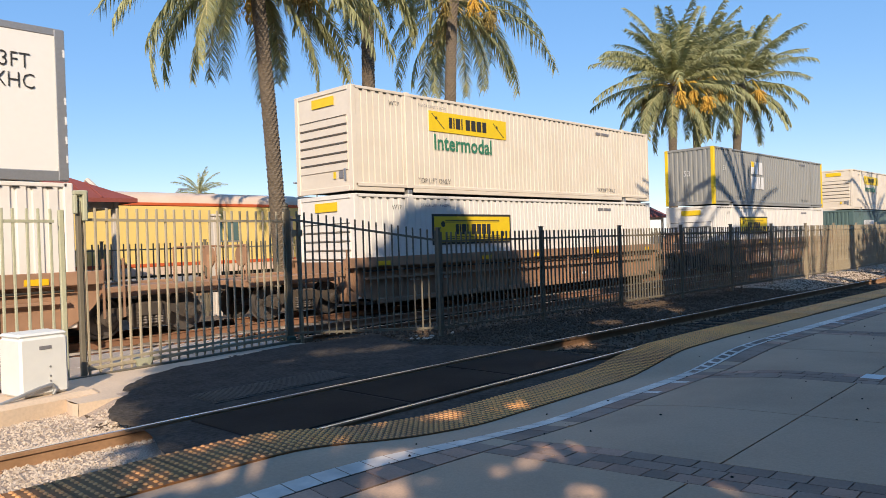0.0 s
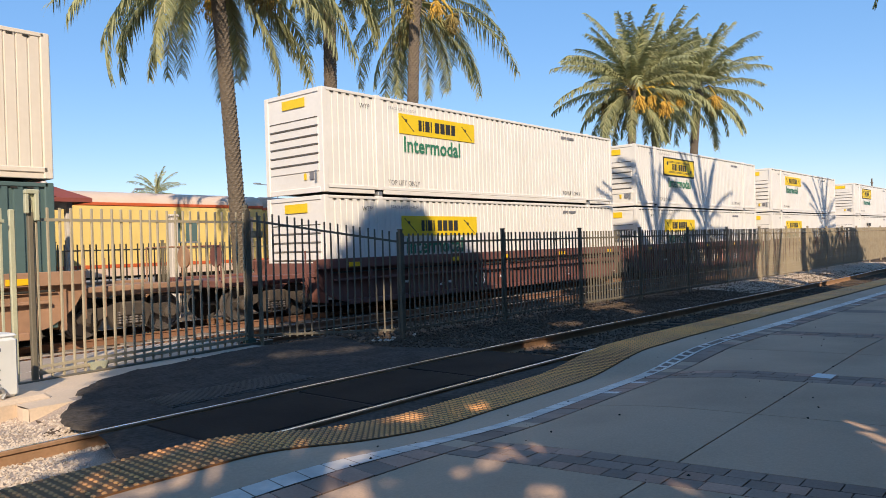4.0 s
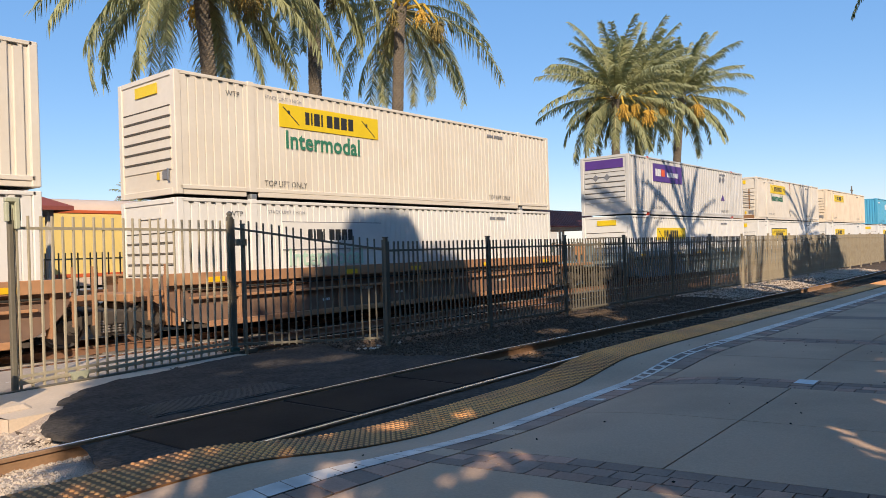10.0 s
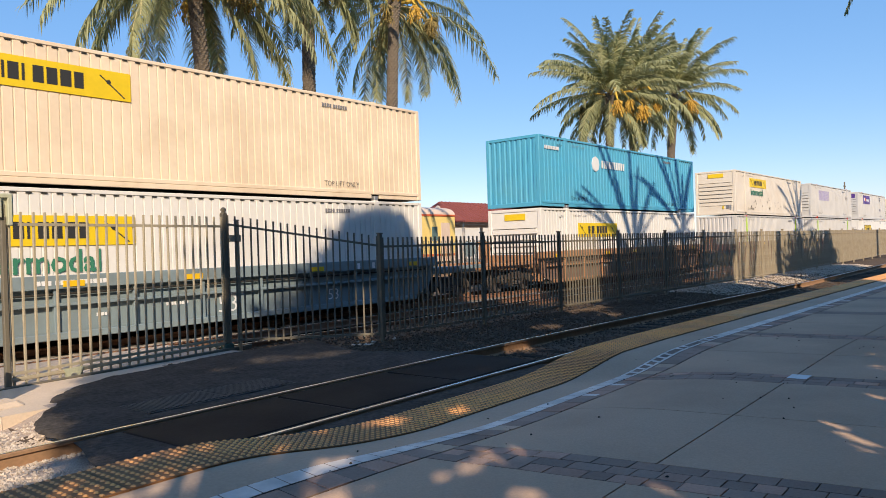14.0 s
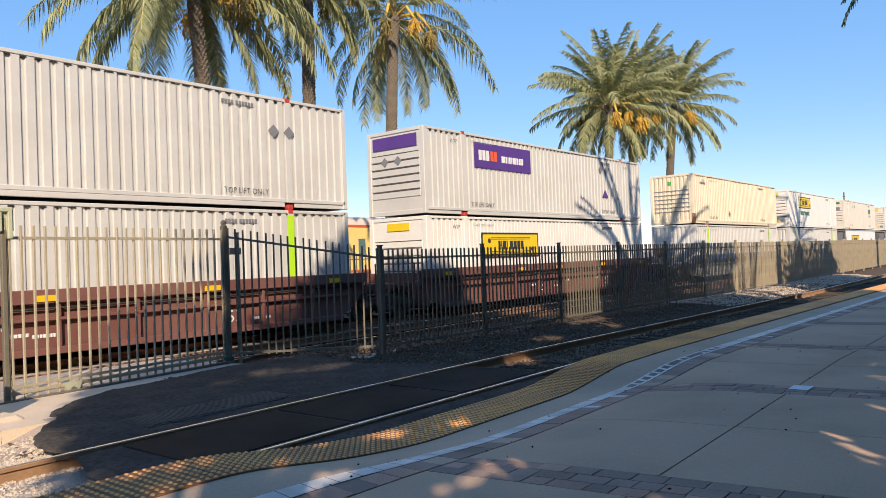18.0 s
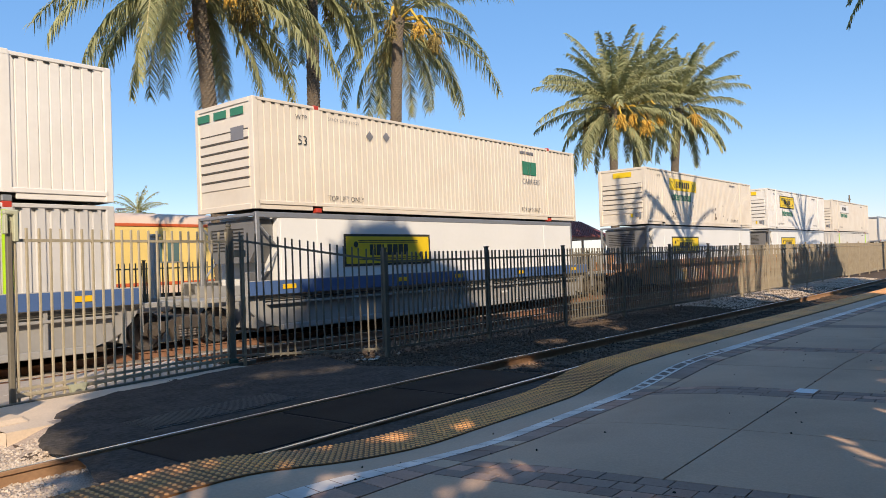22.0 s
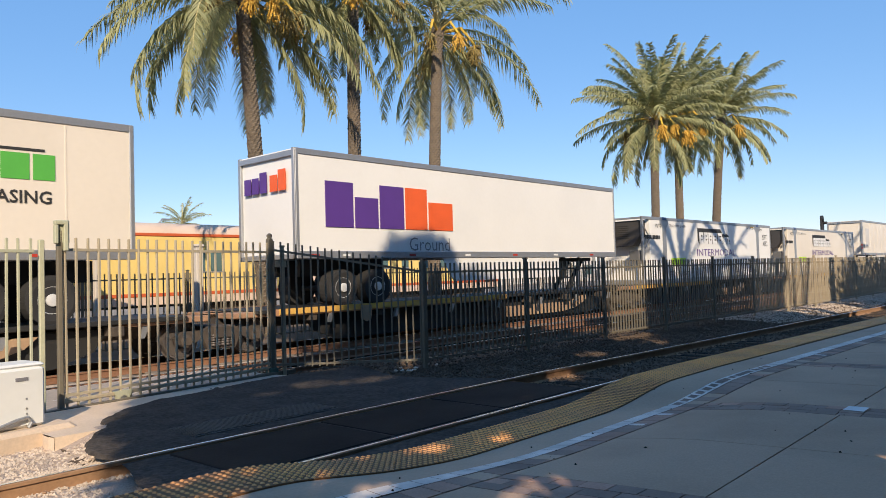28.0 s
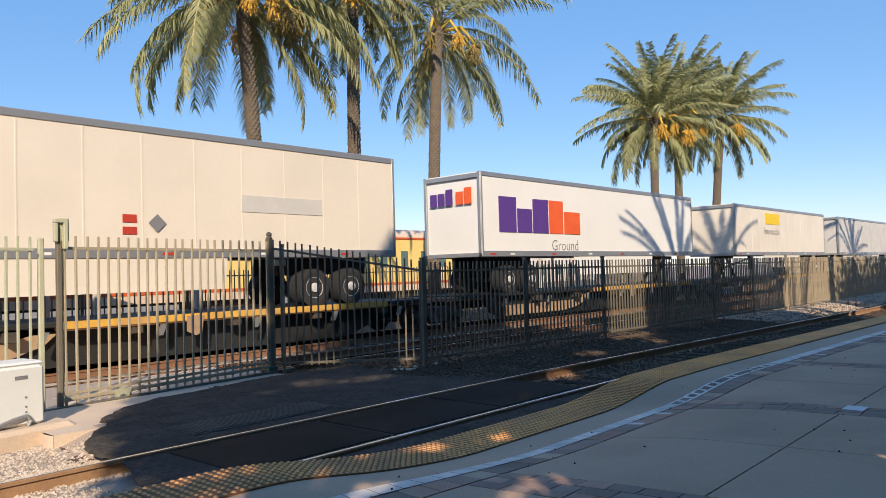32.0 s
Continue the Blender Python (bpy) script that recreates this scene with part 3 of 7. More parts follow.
# ---- fence ----

def picket_mesh(h, mat):
    return B().box(-0.0155, 0.0155, -0.0155, 0.0155, 0, h, 0.004).mesh("picket", mat)


def fence_panel(p, q, z0, hp, hq, n, mat, label, name="picket_fence", single=True, low=0.12, group="boundary fence", stub=0.0):
    """A run of square pickets on two rails from p to q; its top may slope."""
    px, py = p
    qx, qy = q
    length = math.hypot(qx - px, qy - py)
    a = math.degrees(math.atan2(qy - py, qx - px))
    f = thing(name, label, "fence", pose(px, py, z0, 0, 0, a), group)
    hh = lambda u: hp + (hq - hp) * u
    post = B().box(-0.035, 0.035, -0.035, 0.035, -0.1, hp + 0.06, 0.006)
    post.box(-0.045, 0.045, -0.045, 0.045, hp + 0.06, hp + 0.085, 0.006)
    part("post", post, mat, f)
    for zr in (low + 0.05, None):
        r = B()
        z_a, z_b = (zr, zr) if zr else (hp - 0.17, hq - 0.17)
        r.prism([(0.035, z_a - 0.02), (length - 0.035, z_b - 0.02), (length - 0.035, z_b + 0.02), (0.035, z_a + 0.02)], -0.02, 0.02)
        part("rail", r, mat, f)
    if abs(hp - hq) < 1e-6:
        pm = picket_mesh(hp - low + stub, mat)
    joined = B()
    for i in range(n):
        u = (i + 0.5) / n
        if single:
            m = pm if abs(hp - hq) < 1e-6 else picket_mesh(hh(u) - low, mat)
            o = part("picket", m, None, f)
            o.matrix_local = pose(u * length, rng.uniform(-0.003, 0.003), low - stub, rng.uniform(-0.4, 0.4), rng.uniform(-0.4, 0.4), 0)
        else:
            joined.box(u * length - 0.0155, u * length + 0.0155, -0.0155, 0.0155, low, hh(u))
    if not single:
        tagged(part("picket_row", joined, mat, f), kind="stuff")
    return f


DARK_FENCE = "dark painted steel picket fence beside the track"
fx = lambda k: 9.72 + 3.05 * k
fy = lambda x: 9.28 + near_bend(x)
for k in range(34):
    # The far panels, marked worn, take the tone of the sunlit stretch.
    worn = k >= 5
    fence_panel((fx(k), fy(fx(k))), (fx(k + 1), fy(fx(k + 1))), 0.07, 1.93, 1.93, 23, SUNLIT_FENCE_PAINT if worn else FENCE_PAINT, "sun-bleached khaki steel picket fence beside the track" if worn else DARK_FENCE, single=k < 11)
A_POST = (7.73, 11.2)
fence_panel(A_POST, (fx(0), fy(fx(0))), 0.07, 2.42, 1.95, 21, FENCE_PAINT, "dark steel picket fence sloping down from the gate post")
G_POST = (3.92, 10.62)
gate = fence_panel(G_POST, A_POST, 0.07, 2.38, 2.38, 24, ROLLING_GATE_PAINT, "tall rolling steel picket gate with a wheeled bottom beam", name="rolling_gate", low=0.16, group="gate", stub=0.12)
gl = math.hypot(A_POST[0] - G_POST[0], A_POST[1] - G_POST[1])
part("bottom_beam", B().box(0.0, gl, -0.025, 0.025, 0.10, 0.155, 0.008), ROLLING_GATE_PAINT, gate)
part("ground_track", B().box(-0.6, gl + 0.5, -0.10, -0.02, -0.02, 0.05, 0.008), FENCE_PAINT, gate, "dark steel track on the ground")
part("wheel_bracket", B().prism([(0.75, 0.16), (1.05, 0.16), (0.97, 0.0), (0.83, 0.0)], -0.05, 0.02), GATE_PAINT, gate, "pale wheel bracket")
part("gate_wheel", B().lathe((0.9, -0.02, 0.03), (0, 1, 0), [(-0.03, 0.06), (0, 0.05), (0.03, 0.06)]), STEEL, gate)
part("stop_hook", B().box(gl * 0.0 - 0.02, 0.12, -0.05, 0.05, 2.30, 2.62, 0.01), GATE_PAINT, gate, "pale latch bracket at the top")
gp = thing("gate_post", "thick dark steel gate post with a ball cap", "post", pose(*A_POST, 0.0), "gate posts")
part("shaft", B().box(-0.05, 0.05, -0.05, 0.05, -0.1, 2.5, 0.008), FENCE_PAINT, gp)
part("cap", B().lathe((0, 0, 2.5), (0, 0, 1), [(0, 0.06), (0.02, 0.06), (0.03, 0.03), (0.06, 0.05), (0.09, 0.05), (0.12, 0.02)], 12), FENCE_PAINT, gp)
part("footing", B().box(-0.09, 0.09, -0.09, 0.09, -0.05, 0.2, 0.02), material("green_footing", (0.05, 0.10, 0.08), 0.7), gp, "dark green base sleeve")
gp = thing("fence_end_post", "slimmer steel post next to the gate post", "post", pose(7.95, 11.13, 0.0), "gate posts")
part("shaft", B().box(-0.032, 0.032, -0.032, 0.032, -0.1, 2.37, 0.008), ROLLING_GATE_PAINT, gp)
part("cap", B().box(-0.04, 0.04, -0.04, 0.04, 2.37, 2.40, 0.008), ROLLING_GATE_PAINT, gp)
part("latch_bar", B().box(-0.2, 0.05, -0.06, -0.045, 2.0, 2.12, 0.008), ROLLING_GATE_PAINT, gp)
scraps = B()
for _ in range(14):
    a, d = rng.uniform(0, 6.28), abs(rng.gauss(0, 0.3))
    pebble(scraps, 9.0 + 1.5 * d * math.cos(a), 9.0 + d * math.sin(a), 0.14, rng.uniform(0.02, 0.06))
tagged(part("paper_scraps", scraps, BALLAST_LIGHT), "pale scraps of litter on the ballast", "litter", kind="stuff")
gp = thing("gate_guide_post", "pair of pale green steel guide posts beside the gate", "post", pose(G_POST[0], G_POST[1], 0.0), "gate posts")
part("shaft", B().box(-0.042, 0.024, -0.05, 0.03, -0.1, 2.55, 0.01), FENCE_PAINT, gp)
part("shaft", B().box(-0.24, -0.17, 0.05, 0.12, -0.1, 2.42, 0.01), GATE_PAINT, gp)
hook = B()
hook.box(-0.09, -0.04, -0.10, -0.02, 2.36, 2.62, 0.01).box(0.03, 0.09, -0.10, -0.02, 2.26, 2.64, 0.01).box(-0.09, 0.09, -0.10, -0.02, 2.62, 2.68, 0.01)
part("guide_bracket", hook, GATE_PAINT, gp, "pale square guide bracket")
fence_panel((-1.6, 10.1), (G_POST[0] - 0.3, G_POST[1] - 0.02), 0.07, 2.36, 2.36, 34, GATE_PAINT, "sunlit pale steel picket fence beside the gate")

# ---- cabinet by the gate ----
cab = thing("gate_cabinet", "white metal gate operator cabinet on a concrete pad", "cabinet", pose(2.93, 9.55, 0.16, 0, 0, 8))
part("body", B().box(-0.24, 0.32, -0.24, 0.27, 0.0, 0.69, 0.03), WHITE, cab)
part("lid", B().box(-0.243, 0.323, -0.225, 0.273, 0.685, 0.735, 0.03), WHITE, cab)
part("nameplate", B().box(-0.02, 0.12, -0.246, -0.239, 0.54, 0.58), INK_GREY, cab, "small dark maker's plate")
for z in (0.33, 0.22, 0.16):
    part("screw", B().lathe((0.1, -0.24, z), (0, -1, 0), [(0, 0.012), (0.006, 0.012)], 8), STEEL, cab)
conduit = B()
pts = [(-0.55, -0.30, -0.02), (-0.3, -0.30, 0.04), (-0.05, -0.28, 0.10), (0.10, -0.27, 0.12), (0.14, -0.27, 0.06), (0.10, -0.28, 0.0)]
for p, q in zip(pts, pts[1:]):
    conduit.tube(p, q, 0.022, n=8)
part("conduit", conduit, STEEL, cab, "bent grey flexible conduit")
pad = B().box(-1.4, 0.62, -0.42, 0.5, -0.45, 0.0, 0.05)
o = tagged(part("cabinet_pad", pad, APRON), "rough concrete pad below the cabinet", "concrete pad", kind="structure")
o.matrix_world = pose(2.93, 9.55, 0.155, 0, 0, 8)


# ---- palms ----
def frond_points(length, lift, droop, n=16):
    """The rachis in x and z: it leaves at an angle and bends over."""
    pts, x, z = [(0, 0)], 0.0, 0.0
    for i in range(n):
        u = i / (n - 1)
        a = lift - droop * u ** 1.3
        x += length / n * math.cos(a)
        z += length / n * math.sin(a)
        pts.append((x, z))
    return pts


def frond(t, leaf, length, lift, droop, az, base, r, dense=90, plume=0.115, blade=0.015, name="frond"):
    """One feather leaf: a rib with two rows of narrow leaflets that bend down at their tips."""
    pts = frond_points(length, lift, droop)
    ca, sa = math.cos(az), math.sin(az)
    side, out, down = Vector((-sa, ca, 0)), Vector((ca, sa, 0)), Vector((0, 0, -1))
    P = [Vector(base) + out * x + Vector((0, 0, z)) for x, z in pts]
    rib, b = B(), B()
    for i in range(len(P) - 1):
        u0, u1 = i / len(P), (i + 1) / len(P)
        w0, w1 = 0.012 + 0.05 * (1 - u0) ** 2, 0.012 + 0.05 * (1 - u1) ** 2
        rib.quad(P[i] - side * w0, P[i] + side * w0, P[i + 1] + side * w1, P[i + 1] - side * w1)
        rib.quad(P[i] + down * w0, P[i], P[i + 1], P[i + 1] + down * w1)
    lean = r.uniform(-0.25, 0.25)
    for k in range(dense):
        u = 0.14 + 0.85 * (k + r.random() * 0.7) / dense
        s = u * (len(P) - 1)
        i = min(int(s), len(P) - 2)
        c = P[i].lerp(P[i + 1], s - i)
        d = (P[i + 1] - P[i]).normalized()
        up = side.cross(d)
        ll = length * plume * (0.5 + 0.75 * math.sin(math.pi * min(1, u * 0.8 + 0.16)))
        for sgn in (-1, 1):
            reach = ll * r.uniform(0.8, 1.15)
            ahead = r.uniform(0.75, 1.25) + 0.9 * max(0, u - 0.7)
            dirn = (side * sgn + d * ahead + up * (r.uniform(0.1, 0.65) + lean * sgn)).normalized()
            mid = c + dirn * reach * 0.52 + down * reach * r.uniform(0.02, 0.10)
            tip = c + dirn * reach * 0.88 + down * reach * r.uniform(0.22, 0.62)
            wv = d * blade + up * r.uniform(-blade, blade)
            j = len(b.v)
            b.v += [c - wv, c + wv, mid + wv * 0.9, mid - wv * 0.9, tip]
            b.f += [(j, j + 1, j + 2, j + 3), (j + 3, j + 2, j + 4)]
    n = len(b.f)
    off = len(b.v)
    b.v += rib.v
    b.f += [tuple(off + k for k in f) for f in rib.f]
    me = b.mesh(name, leaf)
    me.materials.append(PALM_RACHIS)
    me.polygons.foreach_set("material_index", [0] * n + [1] * (len(b.f) - n))
    return part(name, me, None, t)


def bunch(t, base, az, r, size, mat):
    """One hanging fruit bunch on a golden stalk."""
    out = Vector((math.cos(az), math.sin(az), 0))
    top = Vector(base)
    p1 = top + out * 0.75 * size + Vector((0, 0, 0.25))
    p2 = p1 + out * 0.45 * size + Vector((0, 0, -0.55 * size))
    stalk, b = B(), B()
    for p, q in ((top, p1), (p1, p2)):
        stalk.tube(p, q, 0.05 * size, 0.035 * size, 6, False)
    for _ in range(70):
        e = p2 + Vector((r.gauss(0, 0.14), r.gauss(0, 0.14), -r.uniform(0.1, 0.7))) * size
        stalk.quad(p2, p2 + Vector((0.02, 0, 0)), e + Vector((0.012, 0, 0)), e)
        for _ in range(6):
            c = p2.lerp(e, r.uniform(0.45, 1.05))
            s = r.uniform(0.02, 0.034) * size
            j = len(b.v)
            b.v += [(c.x + s, c.y, c.z), (c.x, c.y + s, c.z), (c.x - s, c.y, c.z), (c.x, c.y - s, c.z), (c.x, c.y, c.z + s * 1.5), (c.x, c.y, c.z - s * 1.5)]
            b.f += [(j + k, j + (k + 1) % 4, j + 4) for k in range(4)] + [(j + (k + 1) % 4, j + k, j + 5) for k in range(4)]
    ob = tagged(part("date_bunch", b, mat, t, "hanging bunch of ripening dates"), kind="stuff")
    tagged(part("fruit_stalk", stalk, DATE_STALK, ob, "golden fruit stalk"), kind="stuff")


def palm(label, x, y, z0, height, lean, seed, frond_length=4.4, fronds=56, drooping=9, bunches=(), trunk_r=0.25, dense=90, low=108, hang=46, fan=0.85, curl=44, plume=0.12, blade=0.023, bare=()):
    """bunches: (azimuth in degrees, size, ripe) for each fruit bunch; bare: (azimuth, half width, from which share of the crown down) of each side that has lost its lower fronds."""
    lost = lambda az, u: any(abs((math.degrees(az) - a + 180) % 360 - 180) < half and u > start for a, half, start in bare)
    r = random.Random(seed)
    t = thing("date_palm", label, "palm tree", pose(x, y, z0), "date palms")
    top = Vector((lean[0], lean[1], height))
    tr = B()
    n, rings = 20, int(height / 0.055)
    centre = lambda u: Vector((top.x * u ** 1.6, top.y * u ** 1.6, height * u))
    rows = []
    for i in range(rings + 1):
        u = i / rings
        c = centre(u)
        row = []
        for k in range(n + 1):
            a = 2 * math.pi * k / n
            scale = 0.065 * (((i + (k % 2) * 2) % 4) / 4 - 0.4) + 0.010 * math.sin(i * 0.9 + k * 2.1)
            rad = trunk_r * (1.12 - 0.22 * u + 0.35 * max(0, u - 0.93) / 0.07) + scale + 0.25 * max(0, 0.04 - u) * 4
            row.append((c.x + rad * math.cos(a), c.y + rad * math.sin(a), c.z))
        rows.append(row)
    tr.sheet(rows)
    part("trunk", tr, PALM_TRUNK, t, "rough brown trunk with diamond leaf scars")
    for i in range(fronds):
        u = i / fronds
        lift = radians(80 - (low - 8) * u ** fan + r.uniform(-7, 7))
        droop = radians(curl + (hang - 8) * u + r.uniform(-12, 14))
        if lost(i * 2.39996, u):
            continue
        frond(t, PALM_LEAF, frond_length * r.uniform(0.84, 1.08), lift, droop, i * 2.39996 + r.uniform(-0.25, 0.25), top + Vector((0, 0, 0.25 - 0.5 * u)), r, dense, plume, blade)
    for i in range(drooping):
        if lost(i * 2.39996, 0.6 + 0.35 * (i % 2)):
            continue
        frond(t, PALM_LEAF, frond_length * r.uniform(0.7, 0.92), radians(-26 + r.uniform(-16, 14)), radians(52 + r.uniform(-10, 12)), i * 2.39996 + r.uniform(-0.4, 0.4), top + Vector((0, 0, -0.35)), r, dense, plume, blade, "drooping_frond")
    for az, size, ripe in bunches:
        bunch(t, top + Vector((0, 0, -0.15)), radians(az), r, size, DATES if ripe else DATES_GREEN)
    return t


NEAR_PALM = "tall date palm with drooping fronds and orange dates"
palm(NEAR_PALM, 14.95, 22, -0.2, 12.1, (-0.75, 0, 0), 11, frond_length=6.1, fronds=58, drooping=16, bare=((-100, 38, 0.55),), bunches=((-45, 1.5, 0), (-62, 1.4, 0), (-28, 1.5, 0), (-75, 1.2, 1), (-160, 1.3, 0), (-110, 1.2, 1), (60, 1.5, 1), (130, 1.4, 0)))
palm(NEAR_PALM, 19.25, 22, -0.2, 13.8, (0.15, 0, 0), 12, frond_length=4.8, fronds=36, drooping=8, bare=((-110, 40, 0.5),), bunches=((-50, 1.5, 0), (-130, 1.4, 1), (20, 1.4, 0), (150, 1.4, 1)))
palm(NEAR_PALM, 23.75, 22, -0.2, 13.1, (0.75, 0, 0), 13, frond_length=6.1, fronds=48, drooping=12, bare=((190, 75, 0.3), (-95, 42, 0.55)), bunches=((-40, 1.4, 0), (-20, 1.4, 0), (-100, 1.2, 1), (-150, 1.4, 0), (60, 1.5, 1)))
FAR_PALM = "full-crowned date palm with orange dates behind the train"
far_crown = dict(bare=((-125, 45, 0.6),), fronds=58, drooping=6, low=114, hang=42, fan=1.1, curl=34, dense=70, plume=0.12, blade=0.036)
palm(FAR_PALM, 45.6, 22, -0.2, 12.0, (0.4, 0, 0), 14, frond_length=5.6, bunches=((-140, 1.7, 1), (-60, 1.8, 1), (-20, 1.6, 1), (-100, 1.3, 1), (120, 1.5, 0)), trunk_r=0.26, **far_crown)
palm(FAR_PALM, 50.1, 22.3, -0.2, 13.0, (0.2, 0, 0), 15, frond_length=5.2, bunches=((-60, 1.5, 1), (-130, 1.4, 0), (60, 1.5, 1)), trunk_r=0.26, **far_crown)
palm(FAR_PALM, 56.2, 22.3, -0.2, 13.8, (2.6, 0, 0), 16, frond_length=5.9, bunches=((-120, 1.6, 1), (-20, 1.7, 1), (100, 1.5, 0)), trunk_r=0.30, **far_crown)
SHADE_PALM = "tall date palm standing on the platform side"
upright_crown = dict(fronds=22, drooping=4, low=84, hang=30, curl=26, fan=0.75, dense=80, plume=0.058, blade=0.03)
palm(SHADE_PALM, 19.6, 0.5, 0.36, 11.7, (0.0, 0, 0), 22, frond_length=5.0, **upright_crown)
palm(SHADE_PALM, 27.3, 1.9, 0.36, 11.5, (0.0, 0.2, 0), 23, frond_length=4.6, **upright_crown)
palm(SHADE_PALM, 50.0, 0.2, 0.36, 12.6, (0.0, 0, 0), 24, frond_length=4.8, **upright_crown)


# ---- broad trees behind the platform ----
GAPS = [(2.87, 4.64, 0.1), (2.57, 4.76, 0.1), (2.6, 4.3, 0.05), (3.1, 4.38, 0.08), (3.6, 4.32, 0.06), (2.2, 4.1, 0.08), (3.25, 3.7, 0.16), (2.6, 3.5, 0.16), (2.0, 4.5, 0.1), (2.9, 3.15, 0.14),
        (3.6, 2.9, 0.12), (3.04, 3.81, 0.2), (5.27, 3.36, 0.16), (4.55, 4.33, 0.15), (5.17, 4.1, 0.15), (5.76, 4.12, 0.19), (3.9, 4.62, 0.16), (3.3, 4.2, 0.1), (2.4, 3.6, 0.1), (7.55, 8.6, 0.32),
        (8.16, 10.35, 0.3), (7.95, 8.58, 0.2), (6.93, 9.13, 0.28), (7.6, 5.54, 0.24), (10.1, 6.3, 0.3), (9.1, 5.75, 0.2), (6.8, 8.8, 0.22), (13.0, 7.6, 0.3), (7.12, 1.13, 0.1), (6.26, 1.27, 0.07),
        (6.44, 1.16, 0.07), (5.77, 1.05, 0.06), (5.58, 0.86, 0.12), (8.74, 1.28, 0.06), (3.52, 2.23, 0.12), (4.15, 2.92, 0.16), (4.02, 2.74, 0.08), (2.88, 3.66, 0.1), (2.65, 4.04, 0.12), (4.05, 1.74, 0.05),
        (6.42, 1.19, 0.1), (7.2, 1.14, 0.13), (7.19, 1.33, 0.08), (5.9, 0.95, 0.12), (5.95, 1.04, 0.1), (5.66, 0.86, 0.14), (8.93, 1.33, 0.1), (9.9, 1.47, 0.12), (5.97, 8.83, 0.18)]
FENCE_GAPS = [(15.95, 17.95, -0.3, 2.2), (8.75, 9.3, 0.35, 1.55)]


def in_gap(p):
    """True where the crown is open to the sky; gaps are named by the spots they light at platform height."""
    s = (p.z - 0.35) / SUN_TO.z
    gx, gy = p.x - SUN_TO.x * s, p.y - SUN_TO.y * s
    t = (p.y - 9.0) / SUN_TO.y
    fx_, fz_ = p.x - SUN_TO.x * t, p.z - SUN_TO.z * t
    if any(x0 < fx_ < x1 and z0 < fz_ < z1 for x0, x1, z0, z1 in FENCE_GAPS):
        return True
    return any(((gx - x) * 0.75) ** 2 + (gy - y) ** 2 < (r + 0.10) ** 2 for x, y, r in GAPS)


def broad_tree(label, x, y, z0, height, clumps, seed, leaves=170, size=0.16):
    r = random.Random(seed)
    t = thing("shade_tree", label, "tree", pose(x, y, z0), "shade trees")
    tr = B()
    tr.tube((0, 0, -0.2), (0.1, 0.05, height * 0.35), 0.38, 0.28, 12)
    for cx, cy, cz, rad in clumps[::max(1, len(clumps) // 9)]:
        mid = Vector((cx * 0.45, cy * 0.45, height * 0.35 + (cz - height * 0.35) * 0.45))
        tr.tube((0.1, 0.05, height * 0.33), mid, 0.09, 0.06, 7, False)
        tr.tube(mid, (cx, cy, cz), 0.06, 0.02, 7, False)
    part("trunk", tr, BARK, t)
    lf = B()
    base = Vector((x, y, z0))
    for cx, cy, cz, rad in clumps:
        for _ in range(int(leaves * rad * rad)):
            v = Vector((r.gauss(0, 1), r.gauss(0, 1), r.gauss(0, 0.8))).normalized() * rad * r.uniform(0.35, 1.0) ** 0.6
            c = Vector((cx, cy, cz)) + v
            if in_gap(base + c):
                continue
            u = Vector((r.gauss(0, 1), r.gauss(0, 1), r.gauss(0, 1))).normalized()
            w = u.orthogonal().normalized()
            s = size * r.uniform(0.7, 1.4)
            lf.quad(c - u * s, c + w * s * 0.5, c + u * s, c - w * s * 0.5)
    part("crown", lf, TREE_LEAF, t)
    return t


def clump_set(seed, n, rx, ry, z_low, z_high, rad):
    r = random.Random(seed)
    out = []
    for _ in range(n):
        a, d = r.uniform(0, 6.283), math.sqrt(r.random())
        out.append((rx * d * math.cos(a), ry * d * math.sin(a), r.uniform(z_low, z_high), rad * r.uniform(0.8, 1.2)))
    return out


# An unseen wall, added to hold back low sky light from behind.
wall = B()
wall.box(-70, 90, -15.0, -14.6, -0.3, 12.0, 0.03)
tagged(part("wall_south", wall, material("brown_brick_wall", (0.16, 0.11, 0.085), 0.9, vary=0.2, grain=20, stain=0.8, stain_amount=0.4)), "plain brown station wall behind the platform", "wall", kind="structure")
SHADE = "large leafy shade tree behind the platform"


def row_clumps(x0, x1, top, n, seed, origin, low=4.6):
    """Clumps of one tree in the row; top(x) is the height of the leaf roof."""
    r = random.Random(seed)
    out = []
    for _ in range(n):
        x = r.uniform(x0, x1)
        z = r.uniform(low, max(low + 0.3, top(x) - 0.5))
        rad = r.uniform(0.9, 1.3) if z < 12.5 else r.uniform(0.5, 0.7)
        roof = min(top(x - rad * 0.4), top(x), top(x + rad * 0.4)) - rad * 0.6
        if z > roof:
            z = r.uniform(low, max(low + 0.2, roof))
        out.append((x - origin[0], r.uniform(-1.1, 0.9) * (1 if z < 12.5 else 0.4), z - 0.3, rad))
    return out


ROOF = ((-6.2, 11.8), (-5.8, 14.5), (-5.5, 15.0), (-4.6, 15.1), (-4.2, 15.9), (-3.7, 16.5), (-2.5, 16.8), (-1.35, 17.3), (-0.7, 16.7), (0.2, 16.0), (1.7, 15.6), (2.2, 14.6), (2.6, 13.2), (5.7, 12.6), (6.4, 12.8), (6.9, 13.9), (13.4, 14.0), (14.4, 12.6), (15.2, 9.0), (99, 9.0))

